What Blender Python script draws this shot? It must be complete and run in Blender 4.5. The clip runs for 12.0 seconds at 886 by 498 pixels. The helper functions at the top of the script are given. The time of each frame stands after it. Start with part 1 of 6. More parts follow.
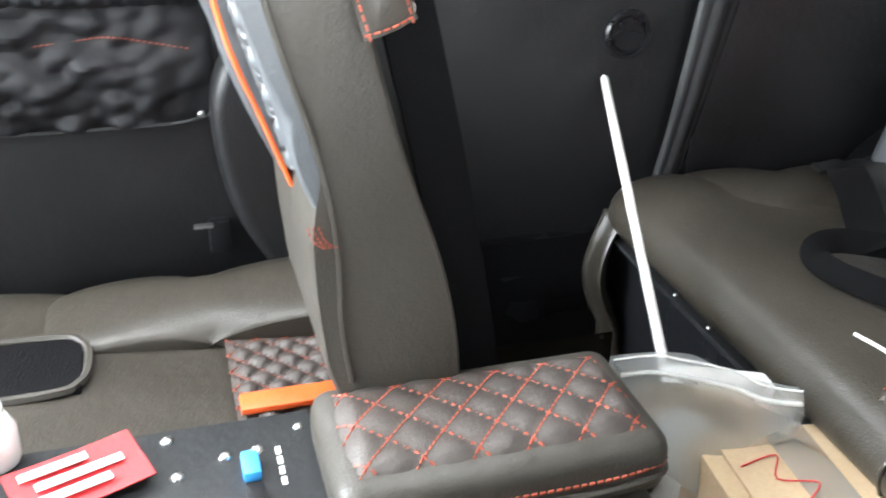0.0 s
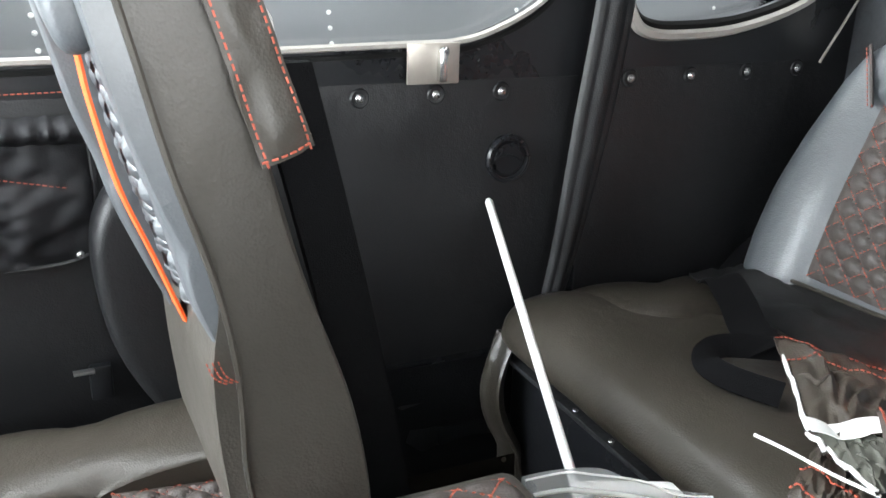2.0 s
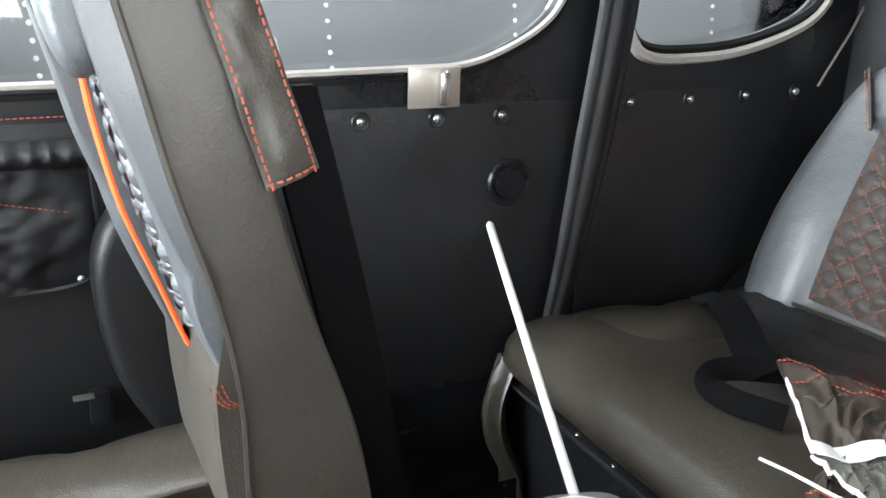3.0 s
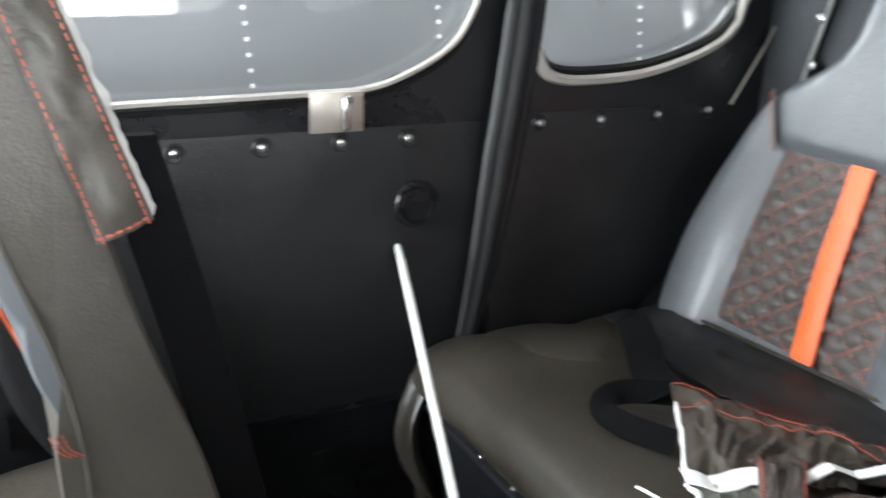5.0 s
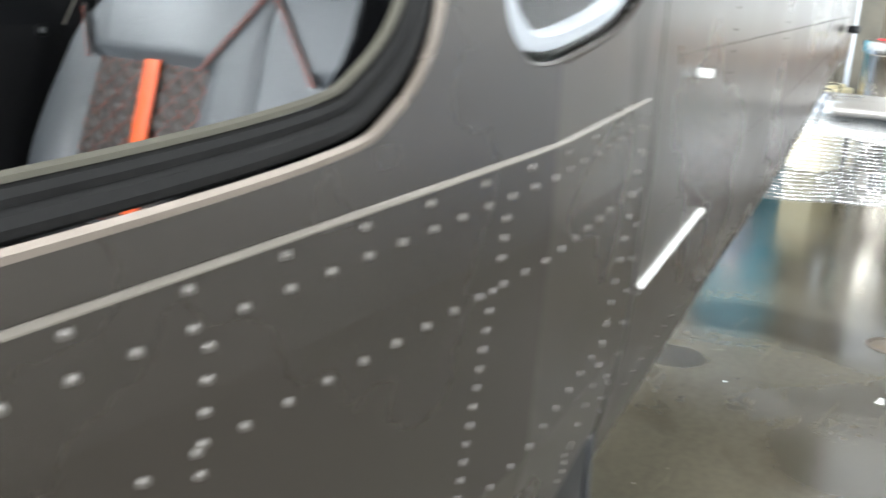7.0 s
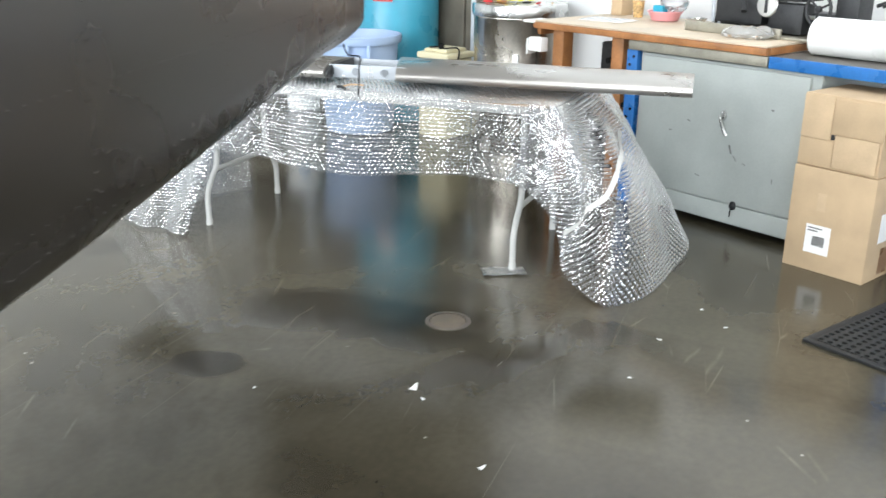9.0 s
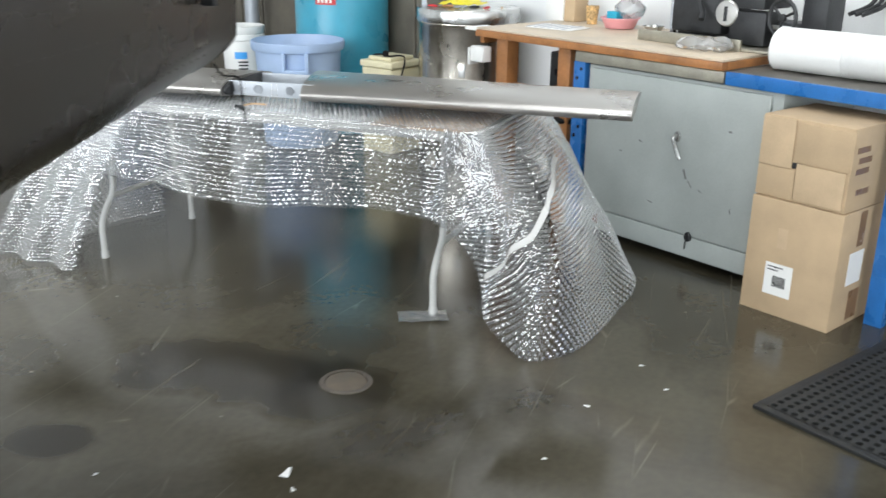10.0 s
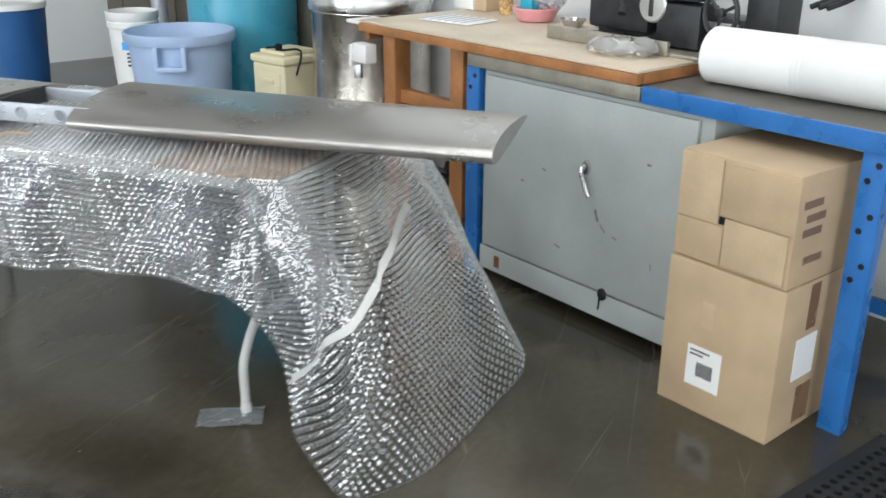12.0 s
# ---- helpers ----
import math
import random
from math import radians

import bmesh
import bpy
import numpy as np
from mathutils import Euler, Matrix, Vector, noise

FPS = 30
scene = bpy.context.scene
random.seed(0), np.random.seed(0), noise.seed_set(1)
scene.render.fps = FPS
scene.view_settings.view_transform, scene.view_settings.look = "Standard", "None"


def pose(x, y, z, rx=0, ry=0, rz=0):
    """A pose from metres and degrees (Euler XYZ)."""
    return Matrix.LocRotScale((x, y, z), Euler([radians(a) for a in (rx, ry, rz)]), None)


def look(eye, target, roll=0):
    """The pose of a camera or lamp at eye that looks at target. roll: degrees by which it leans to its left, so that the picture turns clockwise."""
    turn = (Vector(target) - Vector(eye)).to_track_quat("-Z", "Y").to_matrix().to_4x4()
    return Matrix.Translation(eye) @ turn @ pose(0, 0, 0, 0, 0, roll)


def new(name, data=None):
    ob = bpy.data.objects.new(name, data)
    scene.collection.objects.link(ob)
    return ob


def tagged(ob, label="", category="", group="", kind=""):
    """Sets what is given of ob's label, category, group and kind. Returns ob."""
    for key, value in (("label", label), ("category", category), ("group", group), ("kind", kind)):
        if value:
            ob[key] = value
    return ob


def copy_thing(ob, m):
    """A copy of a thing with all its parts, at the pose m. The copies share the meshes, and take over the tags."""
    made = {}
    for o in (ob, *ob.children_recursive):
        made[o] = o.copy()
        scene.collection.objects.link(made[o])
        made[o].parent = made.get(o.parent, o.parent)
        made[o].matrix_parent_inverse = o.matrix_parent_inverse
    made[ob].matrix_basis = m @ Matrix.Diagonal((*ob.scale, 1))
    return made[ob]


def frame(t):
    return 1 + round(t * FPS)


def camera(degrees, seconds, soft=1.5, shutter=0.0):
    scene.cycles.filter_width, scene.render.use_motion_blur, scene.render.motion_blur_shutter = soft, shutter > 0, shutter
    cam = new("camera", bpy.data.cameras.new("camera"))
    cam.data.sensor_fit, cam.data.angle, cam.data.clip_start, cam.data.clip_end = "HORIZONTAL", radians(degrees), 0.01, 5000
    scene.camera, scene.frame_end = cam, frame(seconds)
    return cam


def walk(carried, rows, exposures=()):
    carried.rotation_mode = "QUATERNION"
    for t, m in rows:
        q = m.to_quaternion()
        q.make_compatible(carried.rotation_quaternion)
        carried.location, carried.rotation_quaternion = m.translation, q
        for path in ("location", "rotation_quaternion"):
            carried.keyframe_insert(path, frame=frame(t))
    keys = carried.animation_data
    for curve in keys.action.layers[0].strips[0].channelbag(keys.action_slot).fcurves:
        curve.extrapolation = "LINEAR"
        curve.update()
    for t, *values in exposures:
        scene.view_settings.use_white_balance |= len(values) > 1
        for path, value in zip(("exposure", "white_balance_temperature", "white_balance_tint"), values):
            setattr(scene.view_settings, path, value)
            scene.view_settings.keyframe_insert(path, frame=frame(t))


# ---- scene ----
cam = camera(51.0, 12.0, shutter=0.5)
PATH = [
    (0, (0.599, 0.017, 1.555), (1.14, 1.7, 0.62), 2.1),
    (0.5, (0.597, 0.023, 1.55), (1.282, 1.7, 0.702), 1.9),
    (1, (0.592, 0.026, 1.547), (1.362, 1.706, 0.781), 2.0),
    (1.5, (0.594, 0.026, 1.547), (1.399, 1.712, 0.834), 1.9),
    (2, (0.585, 0.029, 1.545), (1.398, 1.729, 0.876), 1.9),
    (2.5, (0.577, 0.026, 1.543), (1.394, 1.736, 0.904), 1.8),
    (3, (0.581, 0.032, 1.543), (1.405, 1.746, 0.924), 1.8),
    (3.2, (0.581, 0.032, 1.544), (1.406, 1.746, 0.928), 1.9),
    (4.8, (0.672, 0.014, 1.587), (1.469, 1.732, 0.945), 1.8),
    (5, (0.667, -0.003, 1.581), (1.535, 1.687, 0.956), 1.9),
    (5.5, (0.632, -0.042, 1.568), (1.775, 1.479, 0.951), 1.9),
    (6, (0.631, -0.098, 1.532), (1.961, 1.267, 0.926), 2.0),
    (6.5, (0.669, -0.252, 1.496), (2.121, 0.973, 0.87), 1.5),
    (6.8, (0.718, -0.333, 1.485), (2.242, 0.803, 0.863), 1.7),
    (7.1, (0.771, -0.418, 1.509), (2.356, 0.627, 0.88), 1.4),
    (7.5, (0.865, -0.514, 1.506), (2.536, 0.366, 0.846), 0.8),
    (7.7, (0.948, -0.543, 1.48), (2.679, 0.216, 0.824), 0.7),
    (9.3, (1.664, -1.032, 1.461), (3.451, -0.423, 0.799), 0.6),
    (9.5, (1.786, -1.042, 1.47), (3.572, -0.432, 0.81), 0.7),
    (10, (2.1, -1.122, 1.469), (3.886, -0.52, 0.8), 0.6),
    (10.5, (2.408, -1.255, 1.479), (4.192, -0.658, 0.801), 0.4),
    (11, (2.67, -1.27, 1.461), (4.449, -0.675, 0.768), 0.4),
    (11.5, (2.914, -1.271, 1.452), (4.684, -0.677, 0.735), 0.6),
    (12, (3.2, -1.352, 1.466), (4.96, -0.74, 0.739), 0.3),
]
walk(cam, [(t, look(eye, target, roll)) for t, eye, target, roll in PATH],
     exposures=[(0.0, 1.5), (1.0, 1.25), (2.5, 1.0), (5.0, 0.95), (6.0, 0.9), (6.5, 0.7), (6.8, 0.55), (7.7, 0.4), (9.3, -0.5), (10.5, -0.8), (12.0, -0.9)])

# ---------------------------------------------------------------- light
CORNER = pose(5.74, -1.67, 0, 0, 0, -121.0)   # the bench's own axes: x to its right, y to the wall behind


def at_bench(a, b, z=0.0):
    """A place a metres along the bench (away from its right end) and b metres behind its front edge."""
    return CORNER @ Vector((-a, b, z))


world = bpy.data.worlds.new("sky")
scene.world = world
world.use_nodes = True
wn = world.node_tree
sky = wn.nodes.new("ShaderNodeTexSky")
sky.sky_type, sky.sun_disc = "NISHITA", False
sky.sun_elevation, sky.sun_rotation = radians(40), radians(300)
wn.links.new(sky.outputs["Color"], wn.nodes["Background"].inputs["Color"])
wn.nodes["Background"].inputs["Strength"].default_value = 0.1


def area(name, m, sx, sy, watts, colour):
    la = bpy.data.lights.new(name, "AREA")
    la.shape, la.size, la.size_y, la.energy, la.color = "RECTANGLE", sx, sy, watts, colour
    ob = new(name, la)
    ob.matrix_world = m
    return ob


# daylight in the big hangar door ahead of the nose
area("door_daylight", look(at_bench(-1.0, -9.3, 2.2), at_bench(-1.0, 0, 1.2)), 11.0, 4.2, 1950, (0.90, 0.96, 1.0))
# unseen side door and roof lights, added to brighten wall, seats and floor
area("side_door_daylight", look(at_bench(-5.8, -2.2, 1.9), at_bench(0, -2.6, 0.8)), 3.6, 3.6, 280, (0.95, 0.98, 1.0))
area("roof_light_a", look(at_bench(0.5, -2.2, 4.95), at_bench(0.5, -2.2, 0)), 6.0, 1.2, 190, (0.96, 0.98, 1.0))
area("roof_light_b", look(at_bench(0.5, -6.2, 4.95), at_bench(0.5, -6.2, 0)), 6.0, 1.2, 190, (0.96, 0.98, 1.0))


# ---------------------------------------------------------------- materials
def material(name, colour, rough=0.5, metal=0.0, vary=0.25, scale=6.0, fine=120.0, bump=0.15, dark=None, spec=0.5, rvary=0.12, coat=0.0, sheen=0.0):
    """A surface with broad stains, fine grain and a slight relief, in metres."""
    m = bpy.data.materials.new(name)
    m.use_nodes = True
    n, l = m.node_tree.nodes, m.node_tree.links
    p = n["Principled BSDF"]
    co = n.new("ShaderNodeTexCoord")
    big = n.new("ShaderNodeTexNoise")
    big.inputs["Scale"].default_value, big.inputs["Detail"].default_value = scale, 5
    small = n.new("ShaderNodeTexNoise")
    small.inputs["Scale"].default_value, small.inputs["Detail"].default_value = fine, 3
    l.new(co.outputs["Object"], big.inputs["Vector"])
    l.new(co.outputs["Object"], small.inputs["Vector"])
    add = n.new("ShaderNodeMath")
    add.operation = "MULTIPLY_ADD"
    add.inputs[1].default_value = 0.35
    l.new(small.outputs["Fac"], add.inputs[0])
    l.new(big.outputs["Fac"], add.inputs[2])
    ramp = n.new("ShaderNodeValToRGB")
    ramp.color_ramp.elements[0].position, ramp.color_ramp.elements[1].position = 0.4, 0.95
    lo = dark or tuple(c * (1 - vary) for c in colour)
    hi = tuple(min(1, c * (1 + vary)) for c in colour)
    ramp.color_ramp.elements[0].color, ramp.color_ramp.elements[1].color = (*lo, 1), (*hi, 1)
    l.new(add.outputs[0], ramp.inputs["Fac"])
    l.new(ramp.outputs["Color"], p.inputs["Base Color"])
    ro = n.new("ShaderNodeMapRange")
    ro.inputs["From Min"].default_value, ro.inputs["From Max"].default_value = 0.3, 0.75
    ro.inputs["To Min"].default_value, ro.inputs["To Max"].default_value = max(0.03, rough - rvary), min(1, rough + rvary)
    l.new(big.outputs["Fac"], ro.inputs["Value"])
    l.new(ro.outputs["Result"], p.inputs["Roughness"])
    p.inputs["Metallic"].default_value = metal
    p.inputs["Specular IOR Level"].default_value = spec
    p.inputs["Coat Weight"].default_value = coat
    p.inputs["Coat Roughness"].default_value = 0.25
    p.inputs["Sheen Weight"].default_value = sheen
    if bump:
        bu = n.new("ShaderNodeBump")
        bu.inputs["Strength"].default_value, bu.inputs["Distance"].default_value = bump, 0.004
        l.new(small.outputs["Fac"], bu.inputs["Height"])
        l.new(bu.outputs["Normal"], p.inputs["Normal"])
    return m


def leather(name, colour, rough=0.42, spec=0.5):
    """Grained hide: a cell pattern in the relief, with soft creases."""
    m = material(name, colour, rough, vary=0.18, scale=5, fine=260, bump=0.0, rvary=0.06, spec=spec)
    n, l = m.node_tree.nodes, m.node_tree.links
    co = n.new("ShaderNodeTexCoord")
    cell = n.new("ShaderNodeTexVoronoi")
    cell.inputs["Scale"].default_value = 420
    wave = n.new("ShaderNodeTexNoise")
    wave.inputs["Scale"].default_value, wave.inputs["Detail"].default_value = 14, 4
    l.new(co.outputs["Object"], cell.inputs["Vector"])
    l.new(co.outputs["Object"], wave.inputs["Vector"])
    b1, b2 = n.new("ShaderNodeBump"), n.new("ShaderNodeBump")
    b1.inputs["Strength"].default_value, b1.inputs["Distance"].default_value = 0.22, 0.0012
    b2.inputs["Strength"].default_value, b2.inputs["Distance"].default_value = 0.3, 0.012
    l.new(cell.outputs["Distance"], b1.inputs["Height"])
    l.new(wave.outputs["Fac"], b2.inputs["Height"])
    l.new(b2.outputs["Normal"], b1.inputs["Normal"])
    l.new(b1.outputs["Normal"], n["Principled BSDF"].inputs["Normal"])
    return m


def see_through(name, tint, gloss, rough, white=0.0):
    """Clear film or glazing: mostly lets light by, some mirror gloss, some milky scatter."""
    m = bpy.data.materials.new(name)
    m.use_nodes = True
    n, l = m.node_tree.nodes, m.node_tree.links
    n.remove(n["Principled BSDF"])
    tr, gl, di = n.new("ShaderNodeBsdfTransparent"), n.new("ShaderNodeBsdfGlossy"), n.new("ShaderNodeBsdfTranslucent")
    df = n.new("ShaderNodeBsdfDiffuse")
    tr.inputs["Color"].default_value = (*tint, 1)
    gl.inputs["Roughness"].default_value = rough
    gl.inputs["Color"].default_value = (1, 1, 1, 1)
    di.inputs["Color"].default_value = df.inputs["Color"].default_value = (0.85, 0.87, 0.88, 1)
    milky, body, mix = n.new("ShaderNodeMixShader"), n.new("ShaderNodeMixShader"), n.new("ShaderNodeMixShader")
    milky.inputs[0].default_value = 0.5
    l.new(di.outputs[0], milky.inputs[1])
    l.new(df.outputs[0], milky.inputs[2])
    body.inputs[0].default_value = white
    l.new(tr.outputs[0], body.inputs[1])
    l.new(milky.outputs[0], body.inputs[2])
    fr = n.new("ShaderNodeFresnel")
    fr.inputs["IOR"].default_value = 1.45
    mul = n.new("ShaderNodeMath")
    mul.operation, mul.use_clamp = "MULTIPLY", True
    mul.inputs[1].default_value = gloss
    l.new(fr.outputs[0], mul.inputs[0])
    l.new(mul.outputs[0], mix.inputs[0])
    l.new(body.outputs[0], mix.inputs[1])
    l.new(gl.outputs[0], mix.inputs[2])
    l.new(mix.outputs[0], n["Material Output"].inputs["Surface"])
    return m


HIDE = leather("brown_black_leather", (0.048, 0.043, 0.036), 0.46)
HIDE2 = leather("smooth_black_leather", (0.066, 0.073, 0.080), 0.50, 1.0)
HIDE2.node_tree.nodes["Principled BSDF"].inputs["Coat Weight"].default_value = 0.35
# darker copy of HIDE: the cushions' shade is put into the colour
HIDE3 = leather("shaded_brown_leather", (0.036, 0.031, 0.024), 0.36, 0.6)
SKIRT = material("dark_skirt_cloth", (0.010, 0.010, 0.010), 0.5, vary=0.3, fine=700, bump=0.3)
HIDE4 = leather("crumpled_brown_leather", (0.046, 0.038, 0.030), 0.40)
LAP = material("lap_joint_paint", (0.15, 0.135, 0.115), 0.4, 0.3, vary=0.12, bump=0)
TRIM = material("dull_olive_trim", (0.06, 0.056, 0.042), 0.6, vary=0.2)
QUILT = leather("quilted_leather", (0.058, 0.048, 0.043), 0.5)
VINYL = leather("black_vinyl_lining", (0.011, 0.011, 0.012), 0.45, 0.38)
STITCH = material("red_orange_thread", (0.33, 0.070, 0.040), 0.7, vary=0.2, bump=0)
ORANGE = leather("orange_leather", (0.85, 0.115, 0.022), 0.45)
CLOTH = material("dark_lining_cloth", (0.014, 0.014, 0.016), 0.6, vary=0.3, fine=700, bump=0.3, spec=0.3)
WEB = material("black_webbing", (0.004, 0.004, 0.0045), 0.85, vary=0.3, fine=900, bump=0.4, spec=0.08)
CARPET = material("black_carpet", (0.009, 0.009, 0.010), 0.95, vary=0.5, fine=500, bump=0.9, spec=0.05)
BLACK = material("satin_black_paint", (0.010, 0.0105, 0.012), 0.32, vary=0.2, bump=0.05, spec=0.35)
RUBBER = material("black_rubber", (0.009, 0.009, 0.009), 0.6, vary=0.3, bump=0.2, spec=0.15)
STEEL = material("bright_steel", (0.62, 0.62, 0.61), 0.28, 1.0, vary=0.1, bump=0.05)
ALU = material("bare_aluminium", (0.66, 0.65, 0.63), 0.36, 1.0, vary=0.12, bump=0.05)
SKIN = material("dark_grey_satin_skin", (0.034, 0.029, 0.024), 0.28, 0.40, vary=0.10, scale=2.5, fine=300, bump=0.0, spec=0.7, rvary=0.05, coat=0.1)
RIVET = material("rivet_head_paint", (0.14, 0.13, 0.12), 0.3, 0.5, vary=0.1, bump=0)
EDGE = material("bare_edge_metal", (0.46, 0.42, 0.37), 0.4, 0.7, vary=0.15, bump=0)
LIP = material("worn_lip_paint", (0.20, 0.17, 0.145), 0.35, 0.45, vary=0.15, bump=0)
RIM = material("cream_rubber_rim", (0.36, 0.34, 0.31), 0.5, vary=0.15)
WINGSKIN = material("pale_grey_wing_skin", (0.215, 0.222, 0.232), 0.45, 0.25, vary=0.08, scale=1.5, bump=0.05)
WHITE = material("white_plastic", (0.78, 0.78, 0.76), 0.4, vary=0.08, bump=0.03)
PAPER = material("white_paper", (0.80, 0.80, 0.78), 0.8, vary=0.05, bump=0.05)
RED = material("red_print", (0.55, 0.03, 0.035), 0.5, vary=0.1)
BLUEKEY = material("blue_switch", (0.05, 0.33, 0.75), 0.35, vary=0.08)
CARD = material("brown_cardboard", (0.49, 0.36, 0.225), 0.8, vary=0.14, scale=7, fine=240, bump=0.15)
CARD2 = material("worn_cardboard_face", (0.54, 0.40, 0.255), 0.8, vary=0.16, scale=9, fine=240, bump=0.15)
TAPE = material("brown_packing_tape", (0.22, 0.13, 0.07), 0.3, vary=0.15)
WOOD = material("orange_stained_wood", (0.34, 0.145, 0.05), 0.45, vary=0.35, scale=9, fine=90, bump=0.15)
WOODTOP = material("worn_board_top", (0.55, 0.46, 0.35), 0.5, vary=0.22, scale=5, fine=80, bump=0.1)
PLY = material("raw_board", (0.50, 0.33, 0.19), 0.6, vary=0.25, scale=8)
BLUE = material("blue_enamel", (0.022, 0.15, 0.44), 0.32, vary=0.22, bump=0.08)
LOCKER = material("grey_green_locker_paint", (0.37, 0.40, 0.385), 0.42, vary=0.10, scale=5, bump=0.06)
GALV = material("dull_galvanised_steel", (0.36, 0.34, 0.28), 0.45, 0.6, vary=0.25, scale=12)
WALL = material("white_wall_paint", (0.78, 0.79, 0.79), 0.75, vary=0.06, scale=2, bump=0.08)
DIM = material("weathered_wall_board", (0.13, 0.115, 0.09), 0.7, vary=0.35, scale=5, bump=0.2)
ROOF = material("hangar_roof_sheet", (0.5, 0.5, 0.48), 0.6, vary=0.1, scale=2)
TEAL = material("teal_tank_paint", (0.045, 0.30, 0.42), 0.33, vary=0.18, scale=4)
TUBBLUE = material("pale_blue_plastic", (0.36, 0.47, 0.66), 0.45, vary=0.08, bump=0.04)
DRUMBLUE = material("dark_blue_plastic", (0.02, 0.10, 0.28), 0.42, vary=0.15)
CREAM = material("cream_plastic", (0.68, 0.62, 0.42), 0.45, vary=0.08)
DRUMSTEEL = material("streaky_stainless_steel", (0.56, 0.52, 0.46), 0.26, 1.0, vary=0.3, scale=5, fine=60, bump=0.08)
IRON = material("oily_cast_iron", (0.035, 0.036, 0.038), 0.45, 0.4, vary=0.4, scale=15, bump=0.2)
PINK = material("pink_plastic", (0.72, 0.32, 0.33), 0.45, vary=0.1)
YELLOW = material("yellow_film", (0.75, 0.66, 0.05), 0.4, vary=0.15)
FOAM = material("white_foam_roll", (0.80, 0.80, 0.78), 0.75, vary=0.05, scale=4, bump=0.1)
LEGWHITE = material("off_white_tube_paint", (0.60, 0.60, 0.58), 0.4, vary=0.1)
GREYPART = material("primed_spar_metal", (0.43, 0.46, 0.50), 0.45, 0.3, vary=0.12, scale=10)
FOILSKIN = material("satin_grey_tailplane_skin", (0.40, 0.385, 0.365), 0.33, 0.75, vary=0.08, scale=3, fine=200, bump=0.03)
MESHCLOTH = material("dark_mesh_cloth", (0.02, 0.022, 0.025), 0.8, vary=0.6, scale=9, bump=0.3)
MATRUB = material("black_mat_rubber", (0.016, 0.017, 0.017), 0.6, vary=0.3, bump=0.25)
WRAP = see_through("bubble_film", (0.92, 0.93, 0.95), 7.5, 0.07, 0.10)
# milky white paints the bright rim that light gives each bubble
WRAPWALL = see_through("bubble_rim_glint_film", (0.93, 0.94, 0.95), 4.0, 0.15, 0.42)
WRAPFLAT = see_through("flat_film", (0.97, 0.975, 0.98), 0.3, 0.25, 0.025)
FILM = see_through("milky_bag_film", (0.92, 0.92, 0.92), 1.5, 0.2, 0.30)
GLASS = see_through("window_pane", (0.97, 0.98, 0.98), 1.2, 0.03, 0.0)


STAINS_AND_SHADE = [(4.60, 0.55, 0.26, 0.44, 0.8), (4.58, 0.08, 0.24, 0.22, 0.75), (4.01, 0.72, 0.10, 0.14, 0.95), (6.3, -1.0, 0.35, 0.5, 0.7)]   # x, y, half sizes, depth; the last is painted shade by the cabinet


